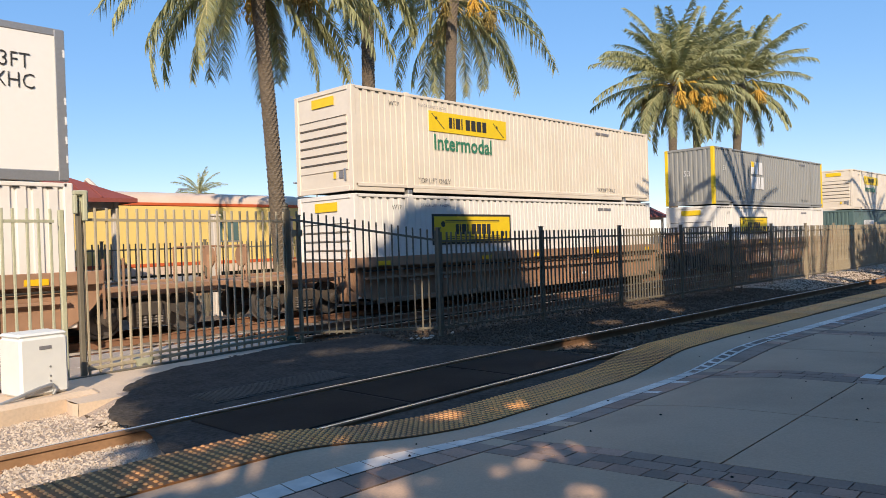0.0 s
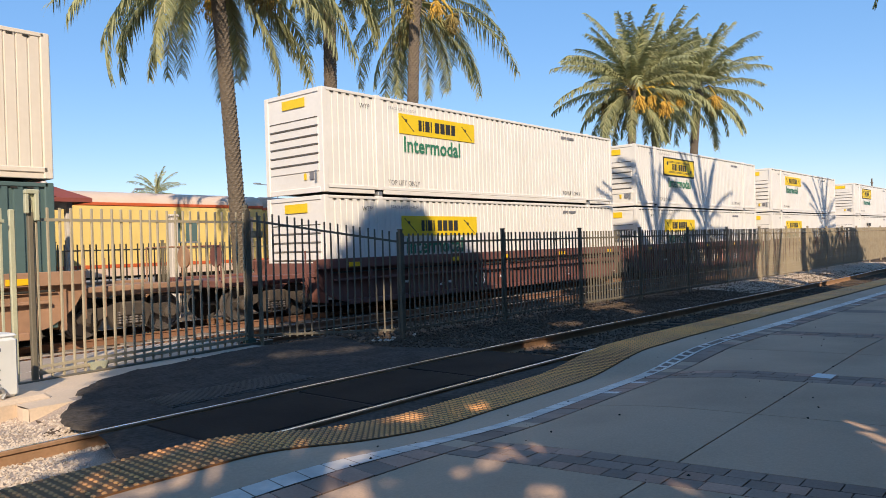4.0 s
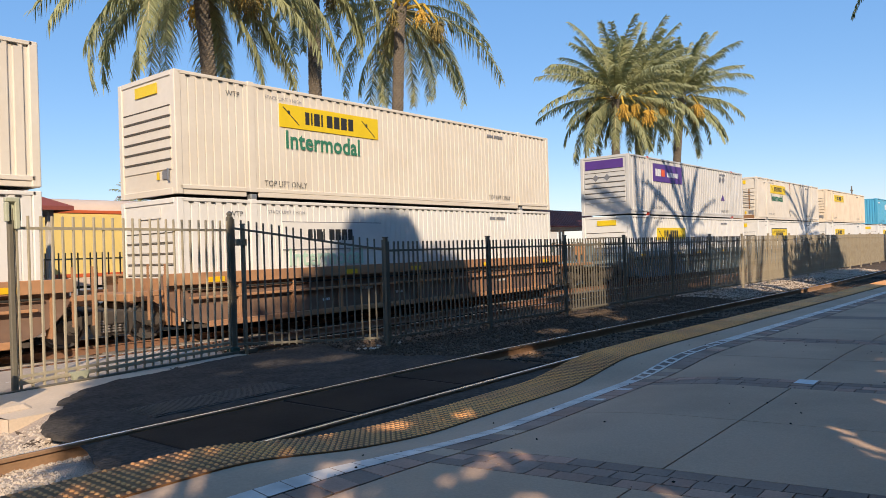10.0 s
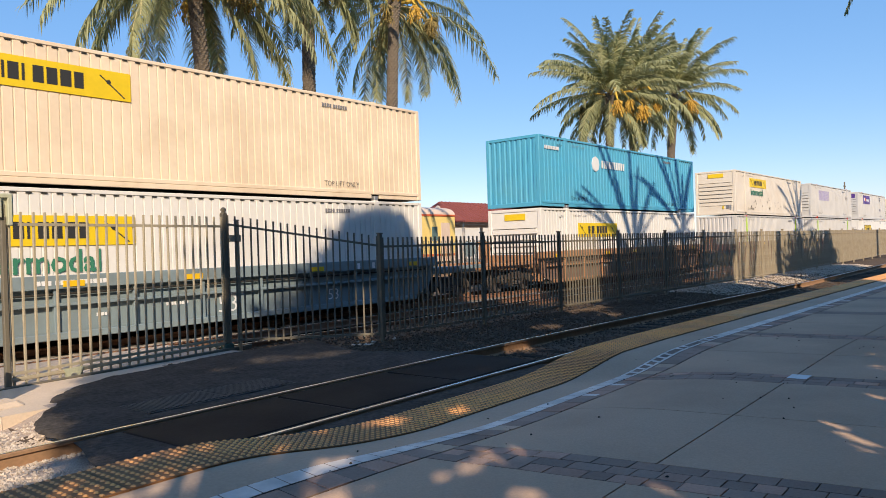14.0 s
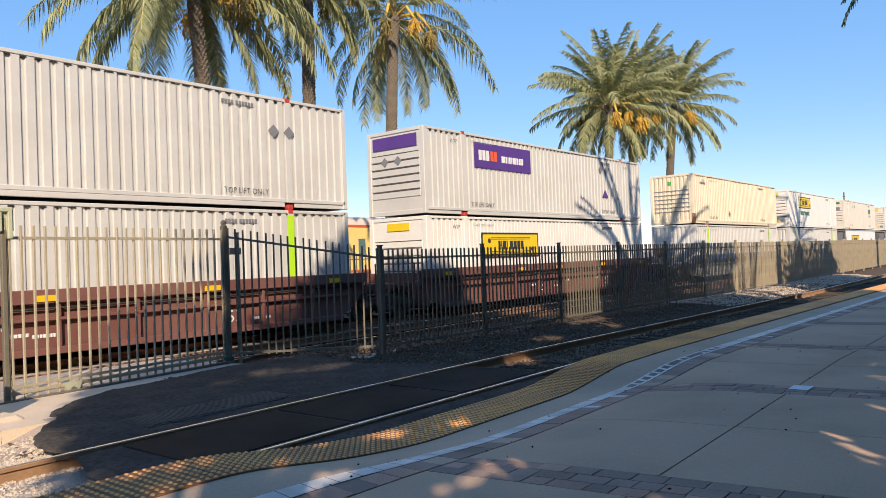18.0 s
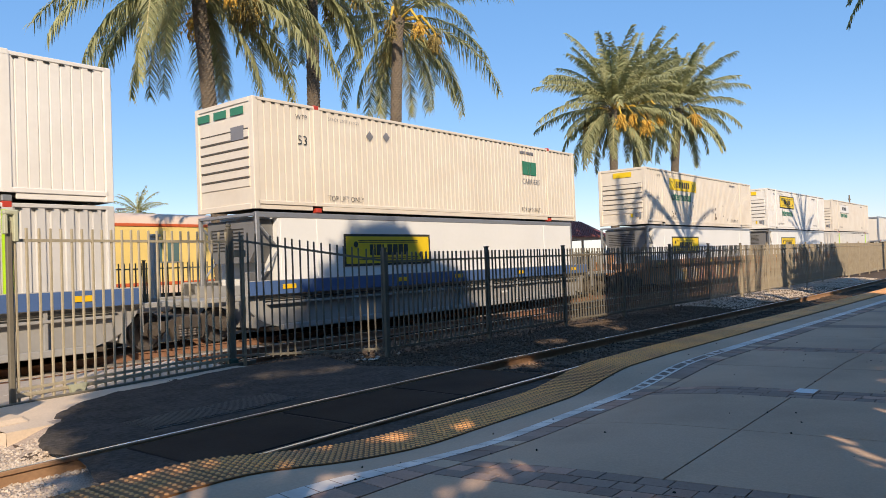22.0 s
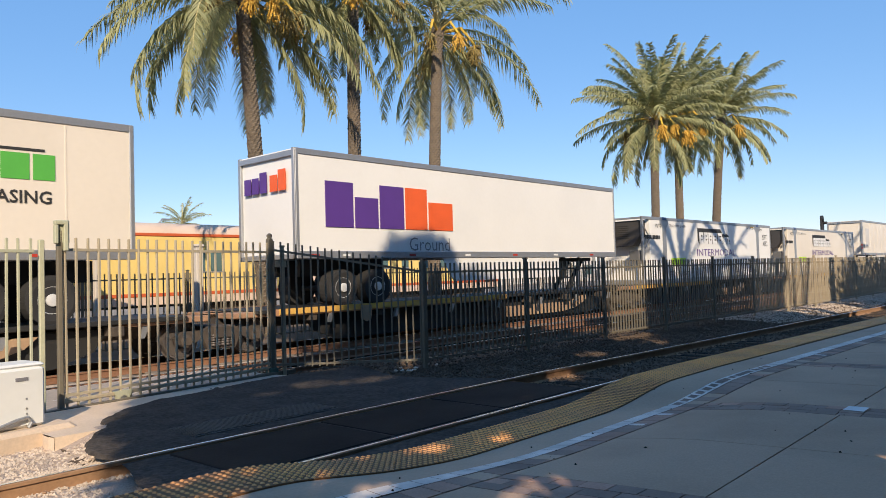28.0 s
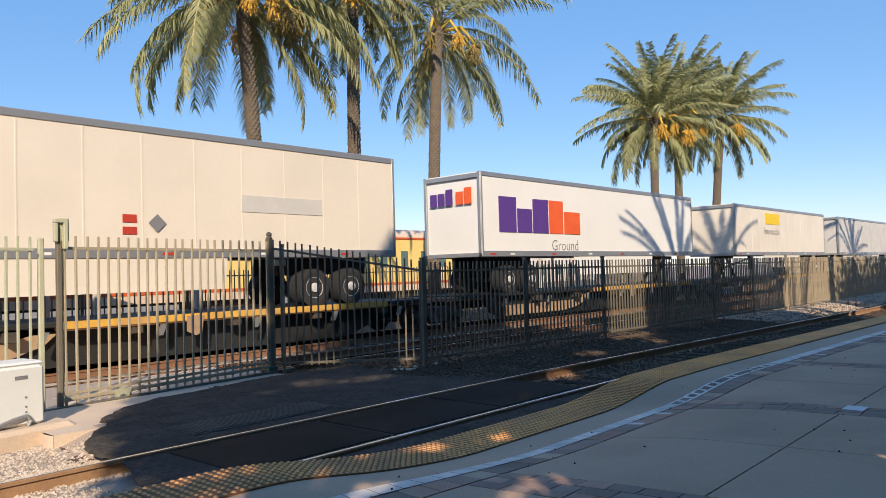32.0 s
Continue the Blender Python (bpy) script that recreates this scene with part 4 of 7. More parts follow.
CREST = ((-4.5, 15.1), (-4.0, 15.6), (-3.5, 16.05), (-2.9, 16.75), (-2.3, 17.1), (-1.8, 16.95), (-1.1, 17.35), (-0.7, 17.1), (-0.4, 16.4), (0.0, 16.0), (1.5, 15.9), (2.0, 15.2), (2.5, 14.2))


def crest(x):
    """The uneven skyline of the tallest tree."""
    for (xa, za), (xb, zb) in zip(CREST, CREST[1:]):
        if x < xb:
            return za + (zb - za) * max(0, x - xa) / (xb - xa)
    return 14.0



def edge_side(z):
    """How far that tree reaches to its open side at height z."""
    return -5.0 - 1.5 * smoothstep(6.5, 7.9, z) - 0.9 * smoothstep(7.8, 9.2, z) - 1.2 * smoothstep(9.6, 10.8, z) + 1.5 * smoothstep(10.7, 11.2, z)


def edge_top(x):
    """The leaf roof of the tree at the end of the row."""
    return 11.2 + 1.1 * smoothstep(-8.3, -6.5, x) + 1.3 * smoothstep(-6.3, -5.0, x)


def row_top(x):
    for (xa, za), (xb, zb) in zip(ROOF, ROOF[1:]):
        if x < xb:
            return za + (zb - za) * max(0, x - xa) / (xb - xa)
    return 9.4


for k, (x0, x1, n, low) in enumerate(((-4.7, -3.2, 60, 5.4), (-3.4, 1.0, 210, 5.0), (0.7, 3.5, 90, 5.0), (6.6, 11.2, 190, 4.2), (11.0, 15.4, 180, 4.2))):
    o = ((x0 + x1) / 2, -3.2)
    extra = [(-5.55 + 0.3 * j - o[0], 0.1 * (j % 3), 13.9 + 0.2 * (j % 2) - 0.9 * (j % 3), 0.6) for j in range(9)] if k == 0 else [(0.22 * j - 4.3 - o[0], 0.12 * math.sin(j * 2.3), crest(0.22 * j - 4.3) - 0.78 - 0.45 * i, 0.5) for j in range(30) for i in range(4)] if k == 1 else [(x0 - o[0] + 0.5 + 0.24 * j, 0.3 * math.sin(j * 1.7), 8.9 + 1.0 * (j % 5), 0.75) for j in range(18) for _ in (0, 1)] if k > 2 else []
    broad_tree(SHADE, o[0], o[1], 0.3, 9, row_clumps(x0, x1, row_top, n, 60 + k, o, low) + extra, 70 + k)
broad_tree(SHADE, 6.5, -3.4, 0.3, 6, row_clumps(5.2, 7.8, lambda x: 7.6, 12, 66, (6.5, -3.4), 4.0), 76, leaves=120)
broad_tree(SHADE, -4.6, -7.6, 0.3, 12, clump_set(1, 26, 2.5, 2.5, 4.5, 12.0, 1.5), 31, leaves=85)
broad_tree(SHADE, 0.4, -8.6, 0.3, 12, clump_set(2, 26, 2.4, 2.2, 4.2, 11.0, 1.5), 32, leaves=110)
broad_tree(SHADE, 6.4, -7.6, 0.3, 9, clump_set(3, 20, 2.4, 1.8, 3.6, 8.0, 1.4), 33, leaves=95)


# Unseen crowns added to keep sky light off the platform.
for k, (x, n) in enumerate(((3.4, 20), (6.6, 26), (9.6, 28), (11.8, 22))):
    broad_tree("spreading shade tree arching over the platform", x, -2.6, 0.3, 7, [(cx, cy + 0.9, cz, rad) for cx, cy, cz, rad in clump_set(90 + k, n, 2.0, 1.15, 4.6, 6.6, 0.85)], 95 + k, leaves=100)
# Two more unseen trees, added to dim the right of the platform.
broad_tree(SHADE, 9.0, -6.2, 0.3, 8, clump_set(5, 20, 3.0, 2.2, 4.6, 8.2, 1.3), 35, leaves=75)
broad_tree(SHADE, 11.6, -5.6, 0.3, 8, clump_set(6, 20, 3.0, 2.2, 4.6, 8.2, 1.3), 36, leaves=75)
broad_tree(SHADE, -5.6, -3.2, 0.3, 10, [(cx, cy, cz, min(rad, 0.7)) for cx, cy, cz, rad in row_clumps(-8.2, -4.3, edge_top, 330, 81, (-5.6, -3.2), 4.4) if cx - 5.6 - 0.65 > edge_side(cz + 0.3)], 78)
# Unseen crowns placed to shade the lower train side and the far fence.
broad_tree("tall shade tree with a high crown", 17.0, -3.6, 0.3, 13, [(cx, cy * 0.6, cz, min(rad, 0.8)) for cx, cy, cz, rad in row_clumps(13.4, 20.6, lambda x: 15.7 - 0.5 * math.sin(x * 2.1), 120, 83, (17.0, -3.6), 12.6)], 84)
broad_tree(SHADE, 28.2, -3.4, 0.3, 9, row_clumps(23.6, 32.9, lambda x: 11.2 - 0.5 * math.sin(x * 1.3), 150, 82, (28.2, -3.4), 3.6), 79, leaves=110)
# Unseen bushes added to stop sun that passes below the crowns.
for k, x in enumerate((-2.0, 1.6, 5.2, 8.8, 12.4)):
    broad_tree("low bushy tree behind the platform", x, -3.7, 0.3, 4, row_clumps(x - 2.0, x + 2.0, lambda u: 5.6, 30, 120 + k, (x, -3.7), 2.2), 130 + k)


# ---- passenger coaches on the third track ----
COACH_YELLOW = material("coach_yellow", (0.82, 0.60, 0.21), 0.45, vary=0.06, grain=8, stain=1, stain_amount=0.2, bump=0.03)
COACH_STRIPE = material("coach_orange_red", (0.62, 0.12, 0.04), 0.5, vary=0.08)
COACH_ROOF = material("coach_roof", (0.68, 0.52, 0.42), 0.6, vary=0.08, grain=8, stain=1)
COACH_GLASS = material("coach_glass", (0.10, 0.17, 0.17), 0.08, vary=0.02, bump=0)


def coach(x0, x1, y, label):
    c = thing("passenger_coach", label, "railway coach", pose(x0, y, 0.0), "coaches")
    L = x1 - x0
    part("body", B().box(0, L, 0, 3.0, 1.15, 3.7, 0.05), COACH_YELLOW, c, "yellow coach side")
    rf = B()
    prof = [(0.0, 3.8), (0.03, 3.92), (0.25, 4.14), (0.7, 4.28), (1.5, 4.36), (2.3, 4.28), (2.75, 4.14), (2.97, 3.92), (3.0, 3.8)]
    rf.sheet([[(x, p, q) for p, q in prof] for x in spread(0, L, 24)])
    for x in (0, L):
        i = len(rf.v)
        rf.v += [(x, p, q) for p, q in prof]
        rf.f.append(tuple(range(i, i + len(prof))))
    part("roof", rf, COACH_ROOF, c, "pale grey rounded roof", True)
    part("stripe", B().box(-0.01, L + 0.01, -0.02, 3.02, 3.7, 3.82, 0.01), COACH_STRIPE, c, "orange-red stripe under the roof")
    part("stripe", B().box(-0.01, L + 0.01, -0.02, 3.02, 1.2, 1.34, 0.01), COACH_STRIPE, c, "orange-red stripe along the sill")
    part("skirt", B().box(0.1, L - 0.1, -0.01, 0.06, 0.85, 1.18, 0.01), COACH_ROOF, c, "pale grey skirt below the stripe")
    part("underframe", B().box(0.3, L - 0.3, 0.2, 2.8, 0.75, 1.15, 0.03).box(6, 10, 0.25, 2.7, 0.35, 0.75), BLACK, c)
    for x in [1.9 + 7.4 * i + d for i in range(int((L - 4) / 7.4) + 1) for d in (4.05, 4.85)] if x0 < 0 else [2.0 + 1.6 * i for i in range(8)]:
        w = part("window", B().box(x, x + 0.55, -0.015, 0.02, 2.2, 3.05, 0.02), COACH_GLASS, c)
        part("window_sill", B().box(x - 0.05, x + 0.6, -0.012, 0.01, 2.14, 2.2), STEEL, w)
    for d in (0.6, L - 1.5):
        part("door", B().box(d, d + 0.9, -0.02, 0.01, 1.2, 3.3, 0.02), COACH_ROOF, c)
    for bx in (2.6, L - 2.6):
        part("bogie", B().box(bx - 1.5, bx + 1.5, 0.35, 2.65, 0.4, 0.75, 0.04), BOGIE, c)
        for w in (-1.2, 1.2):
            part("wheel", B().lathe((bx + w, 0.5, 0.45), (0, 1, 0), [(0, 0.45), (0.13, 0.45)], 20), BOGIE, c)
    return c


coach(-4.6, 21.0, 29.0, "yellow passenger coach with red stripes and rounded roof")
coach(21.9, 37.5, 29.0, "yellow passenger coach with red stripes and dark windows")
for side in (-0.75, 0.75):
    rail("third_rail", lambda x: 30.5 + side, 0.0, -40, 120, 8, "rusty rail under the parked coaches")

# ---- shelters with red roofs ----
ROOF_RED = material("red_roof", (0.26, 0.065, 0.05), 0.7, vary=0.12, grain=10, stain=1, stain_amount=0.3)
TIMBER = material("white_timber", (0.60, 0.54, 0.48), 0.7, vary=0.1, grain=12)


def shelter(x0, x1, y0, y1, eave, ridge, label, hip=2.0):
    s = thing("platform_shelter", label, "shelter", pose(0, 0, 0), "shelters")
    ym = (y0 + y1) / 2
    e = 0.5
    ridge0, ridge1 = x0 + hip, x1 - hip
    rf = B()
    A_, B_, C_, D_ = (x0 - e, y0 - e, eave), (x1 + e, y0 - e, eave), (x1 + e, y1 + e, eave), (x0 - e, y1 + e, eave)
    R0, R1 = (ridge0, ym, ridge), (ridge1, ym, ridge)
    lower = lambda p: (p[0], p[1], p[2] - 0.12)
    rf.v += [A_, B_, C_, D_, R0, R1, lower(A_), lower(B_), lower(C_), lower(D_), lower(R0), lower(R1)]
    rf.f += [(0, 1, 5, 4), (1, 2, 5), (2, 3, 4, 5), (3, 0, 4), (6, 10, 11, 7), (7, 11, 8), (8, 11, 10, 9), (9, 10, 6), (0, 6, 7, 1), (1, 7, 8, 2), (2, 8, 9, 3), (3, 9, 6, 0)]
    part("roof", rf, ROOF_RED, s, "dull red metal roof")
    for i in range(int((x1 - x0) / 0.45)):
        x = x0 + i * 0.45
        u = min(1, max(0.06, min(x - x0 + e, x1 + e - x) / (hip + e)))
        part("roof_rib", B().tube((x, y0 - e, eave + 0.02), (x, y0 - e + (ym - y0 + e) * u, eave + (ridge - eave) * u + 0.02), 0.025, n=5, caps=False), ROOF_RED, s)
    n = max(2, int((x1 - x0) / 4))
    for i in range(n + 1):
        x = x0 + (x1 - x0) * i / n
        for y in (y0, y1):
            part("post", B().box(x - 0.09, x + 0.09, y - 0.09, y + 0.09, -0.3, eave, 0.01), TIMBER, s)
    part("beam", B().box(x0, x1, y0 - 0.08, y0 + 0.08, eave - 0.3, eave - 0.05, 0.01), TIMBER, s)
    part("beam", B().box(x0, x1, y1 - 0.08, y1 + 0.08, eave - 0.3, eave - 0.05, 0.01), TIMBER, s)
    for x in (x0, x1):
        tr = B()
        tr.box(x - 0.07, x + 0.07, y0, y1, eave - 0.28, eave - 0.1)
        tr.tube((x, y0, eave - 0.2), (x, ym, ridge - 0.35), 0.08, n=6).tube((x, y1, eave - 0.2), (x, ym, ridge - 0.35), 0.08, n=6).tube((x, ym, eave - 0.2), (x, ym, ridge - 0.35), 0.06, n=6)
        tr.tube((x, (y0 + ym) / 2, (eave + ridge) / 2 - 0.3), (x, ym, eave - 0.2), 0.05, n=6).tube((x, (y1 + ym) / 2, (eave + ridge) / 2 - 0.3), (x, ym, eave - 0.2), 0.05, n=6)
        part("truss", tr, TIMBER, s, "pale timber roof truss")
    return s


shelter(-6, 9.4, 22.6, 26.6, 3.45, 4.55, "open platform shelter with a dull red hipped roof", 1.6)
shelter(41.0, 62.0, 31.0, 35.5, 3.55, 5.05, "open platform shelter with a red gabled roof", 0.15)

# far fence, post and poles
for k in range(14):
    x = 2 + k * 3.05
    fence_panel((x, 20.4), (x + 3.05, 20.4), -0.2, 2.25, 2.25, 18, FENCE_PAINT, "slim dark picket fence behind the far track", single=False, group="far fence")
wp = thing("white_post", "square white marker post beyond the far track", "post", pose(11.28, 20.0, -0.2))
part("shaft", B().box(-0.11, 0.11, -0.11, 0.11, 0, 3.0, 0.02), TIMBER, wp)
part("cap", B().box(-0.14, 0.14, -0.14, 0.14, 3.0, 3.08, 0.02), TIMBER, wp)


def street_lamp(x, y, h, arm, label, double=False):
    s = thing("street_lamp", label, "street lamp", pose(x, y, -0.3), "street lamps")
    part("pole", B().tube((0, 0, 0), (0, 0, h), 0.09, 0.06, 8), STEEL, s)
    for sg in ((-1, 1) if double else (1,)):
        part("arm", B().tube((0, 0, h - 0.1), (sg * arm * 0.5, 0, h + 0.35), 0.05, 0.04, 6).tube((sg * arm * 0.5, 0, h + 0.35), (sg * arm, 0, h + 0.4), 0.04, 0.04, 6), STEEL, s)
        part("head", B().box(sg * arm - 0.35, sg * arm + 0.35, -0.14, 0.14, h + 0.36, h + 0.5, 0.03), STEEL, s)
    return s


street_lamp(27.5, 55, 6.6, 0.8, "small street lamp on a dark pole far off")
street_lamp(41.5, 55, 7.5, 2.2, "two-armed street lamp far beyond the coaches", True)
street_lamp(62, 75, 8.5, 2.0, "two-armed street lamp far beyond the coaches", True)

# railway signal
sg = thing("railway_signal", "black round-topped railway signal on a mast", "signal", pose(79, 20.5, -0.2))
part("mast", B().tube((0, 0, 0), (0, 0, 5.6), 0.09, n=8), STEEL, sg)
part("head", B().box(-0.35, 0.35, -0.1, 0.1, 5.0, 6.3, 0.05).lathe((0, 0.1, 6.3), (0, -1, 0), [(0, 0.35), (0.2, 0.35)], 20), BLACK, sg)
part("hood", B().tube((0, -0.1, 5.9), (0, -0.45, 5.9), 0.14, n=10), BLACK, sg)
part("ladder", B().box(0.2, 0.23, -0.03, 0.03, 0, 5).box(0.5, 0.53, -0.03, 0.03, 0, 5), STEEL, sg)

# utility pole and far buildings
up = thing("utility_pole", "slim wooden utility pole with crossarms far off", "utility pole", pose(190, 33, -0.3))
part("pole", B().tube((0, 0, 0), (0, 0, 14), 0.22, 0.15, 8), BARK, up)
part("crossarm", B().box(-1.2, 1.2, -0.08, 0.08, 12.9, 13.1), BARK, up)
part("crossarm", B().box(-1.0, 1.0, -0.08, 0.08, 12.0, 12.2), BARK, up)
PALE_WALL = material("pale_stucco", (0.62, 0.58, 0.52), 0.9, vary=0.06, grain=5, stain=0.2)


def far_building(x, y, w, d, h, label, rows, cols):
    f = thing("far_building", label, "building", pose(x, y, -0.3), "far buildings")
    part("wall", B().box(0, w, 0, d, 0, h), PALE_WALL, f)
    part("roof", B().box(-0.3, w + 0.3, -0.3, d + 0.3, h, h + 0.35), CONCRETE, f)
    for r_ in range(rows):
        for c_ in range(cols):
            x_ = (c_ + 0.3) * w / cols
            part("window", B().box(x_, x_ + w / cols * 0.45, -0.06, 0.02, 1.2 + r_ * 3.2, 2.8 + r_ * 3.2), COACH_GLASS, f)
    return f


far_building(150, 27, 60, 20, 7.5, "low pale stucco building along the railway far off", 2, 14)
far_building(60, 70, 60, 18, 5.2, "low pale stucco building beyond the coaches", 1, 12)
far_building(-30, 80, 70, 18, 5.4, "low pale stucco building beyond the coaches", 1, 12)
palm("small distant palm above the coach roofs", 33.5, 62, -0.3, 7.2, (0, 0, 0), 41, frond_length=2.6, fronds=34, drooping=8, dense=24, blade=0.03)


# ---- freight train ----
MOVERS = []
CL, CW, CH = 16.154, 2.591, 2.896
PAINT = {
    "cream": material("cream_container", (0.72, 0.645, 0.55), 0.55, vary=0.06, grain=7, stain=0.9, stain_amount=0.25, bump=0.04, dirt=(0.52, 0.42, 0.33)),
    "white": material("white_container", (0.76, 0.73, 0.69), 0.5, vary=0.05, grain=7, stain=0.9, stain_amount=0.2, bump=0.04, dirt=(0.52, 0.46, 0.40)),
    "buff": material("buff_container", (0.83, 0.68, 0.51), 0.55, vary=0.08, grain=7, stain=0.9, stain_amount=0.35, bump=0.04, dirt=(0.58, 0.40, 0.26)),
    "ivory": material("ivory_container", (0.74, 0.64, 0.49), 0.55, vary=0.06, grain=7, stain=0.9, stain_amount=0.25, bump=0.04, dirt=(0.5, 0.38, 0.26)),
    "pale_grey": material("pale_grey_container", (0.58, 0.56, 0.54), 0.55, vary=0.06, grain=7, stain=0.9, stain_amount=0.25, bump=0.04),
    "slate": material("slate_container", (0.27, 0.275, 0.27), 0.5, vary=0.07, grain=7, stain=0.9, stain_amount=0.3, bump=0.04, dirt=(0.28, 0.27, 0.25)),
    "blue": material("blue_container", (0.06, 0.37, 0.56), 0.5, vary=0.08, grain=7, stain=0.9, stain_amount=0.3, bump=0.04, dirt=(0.12, 0.36, 0.48)),
    "teal": material("dark_green_container", (0.085, 0.145, 0.145), 0.5, vary=0.1, grain=7, stain=0.9, stain_amount=0.35, bump=0.04),
}
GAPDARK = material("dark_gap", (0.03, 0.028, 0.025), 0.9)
RUST = material("rust_streak", (0.30, 0.15, 0.07), 0.9, vary=0.3, grain=12, stain=3)
END_LINE = material("grimy_groove", (0.10, 0.085, 0.07), 0.9, vary=0.3, grain=10)
RUST_DARK = material("dark_rust_scar", (0.06, 0.035, 0.022), 0.9, vary=0.3, grain=12, stain=3)
SHELLS = {}


def corrugated(x0, x1, z0, z1, y, pitch, depth, flat=0.58):
    """A wall facing -y, with upright folds."""
    b = B()
    n = max(1, round((x1 - x0) / pitch))
    p = (x1 - x0) / n
    cols = []
    for i in range(n):
        x = x0 + i * p
        cols += [(x, y), (x + p * flat, y), (x + p * (flat + 0.06), y + depth), (x + p * 0.95, y + depth)]
    cols.append((x1, y))
    b.sheet([[(x, yy, z0) for x, yy in cols], [(x, yy, z1) for x, yy in cols]])
    b.quad((x0, y, z1), (x1, y, z1), (x1, y + depth + 0.02, z1), (x0, y + depth + 0.02, z1))
    return b


def shell(kind):
    """The meshes of one container: folded, plain or end-ribbed."""
    if kind in SHELLS:
        return SHELLS[kind]
    pitch, depth = {"fold": (0.278, 0.035), "fine": (0.215, 0.02), "deep": (0.278, 0.04)}[kind]
    top, low = CH - 0.09, 0.27
    m = {}
    wall = corrugated(0.16, CL - 0.16, low, top, 0.02, pitch, depth, 0.84 if kind == "fine" else 0.58)
    m["side_wall"] = wall.v, wall.f
    far = B().box(0.1, CL - 0.1, CW - 0.03, CW, low, top)
    m["far_wall"] = far.v, far.f
    roof = B().box(0.02, CL - 0.02, 0.04, CW - 0.04, CH - 0.03, CH - 0.005)
    m["roof"] = roof.v, roof.f
    rail_ = B().box(0.1, CL - 0.1, 0.0, 0.06, top, CH - 0.005, 0.012)
    # Dark dashes below the top rail stand in for shaded notches.
    shade_dashes = B()
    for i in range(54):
        shade_dashes.box(0.3 + i * 0.29, 0.41 + i * 0.29, -0.002, 0.03, top - 0.03, top - 0.002)
    m["drain_slot"] = shade_dashes.v, shade_dashes.f
    m["top_rail"] = rail_.v, rail_.f
    bot = B().box(0.1, CL - 0.1, 0.0, 0.06, 0.17, 0.27, 0.012).box(2.25, CL - 2.25, 0.006, 0.06, 0.05, 0.17, 0.01).box(0.1, 1.9, 0.03, 0.08, 0.05, 0.17, 0.01).box(CL - 1.9, CL - 0.1, 0.03, 0.08, 0.05, 0.17, 0.01)
    m["bottom_rail"] = bot.v, bot.f
    fl = B().box(0.08, CL - 0.08, 0.08, CW - 0.08, 0.10, 0.2)
    m["floor"] = fl.v, fl.f
    post = B().box(0, 0.17, 0.0, 0.17, 0.05, CH, 0.015)
    m["corner_post"] = post.v, post.f
    lift = B().box(-0.10, 0.10, -0.006, 0.06, 0.17, CH - 0.02, 0.006)
    m["lift_post"] = lift.v, lift.f
    cast = B().box(-0.09, 0.09, -0.012, 0.16, 0, 0.12, 0.012)
    m["corner_casting"] = cast.v, cast.f
    end = B()
    if kind != "fold":
        end.box(0.03, 0.06, 0.17, CW - 0.17, 0.1, CH - 0.06)
        end.box(0.0, 0.05, 0.17, CW - 0.17, CH - 0.12, CH, 0.01).box(0.0, 0.05, 0.17, CW - 0.17, 0.05, 0.2, 0.01)
    else:
        n = 9
        p = (CW - 0.34) / n
        cols = []
        for i in range(n):
            y = 0.17 + i * p
            cols += [(0.02, y), (0.02, y + p * 0.5), (0.06, y + p * 0.62), (0.06, y + p * 0.88)]
        cols.append((0.02, CW - 0.17))
        end.sheet([[(x, y, 0.2) for x, y in cols], [(x, y, CH - 0.1) for x, y in cols]])
        end.box(0.0, 0.07, 0.17, CW - 0.17, CH - 0.12, CH, 0.01).box(0.0, 0.07, 0.17, CW - 0.17, 0.05, 0.22, 0.01)
    m["end_wall"] = end.v, end.f
    rib = B().prism([(0.03, 0.0), (0.0, 0.02), (0.0, 0.20), (0.03, 0.218)], 0.22, CW - 0.22)
    m["end_rib"] = rib.v, rib.f
    # A thin dark strip runs above each end rib.
    groove = B().box(0.004, 0.034, 0.24, CW - 0.24, 0.221, 0.243)
    m["end_groove"] = groove.v, groove.f
    SHELLS[kind] = m
    return m


MESHES = {}


def shared(kind, key, mat):
    k = (kind, key, mat.name)
    if k not in MESHES:
        v, f = shell(kind)[key]
        me = bpy.data.meshes.new(key)
        me.from_pydata(v, [], f)
        me.materials.append(mat)
        MESHES[k] = me
    return MESHES[k]


def end_text(parent, text, h, y, z, mat):
    ob = lettering(text, h, mat, parent, 0, 0)
    ob.matrix_local = pose(-0.008, y, z, 90, 0, -90) @ Matrix.Diagonal((h / 0.7, h / 0.7, 1, 1))
    return ob


def end_panel(parent, name, y0, y1, z0, z1, mat, x=-0.004, label=""):
    return part(name, B().box(x - 0.004, x + 0.01, y0, y1, z0, z1), mat, parent, label)


def panel(parent, name, x0, x1, z0, z1, mat, y=-0.004, label=""):
    return part(name, B().box(x0, x1, y, y + 0.03, z0, z1), mat, parent, label)


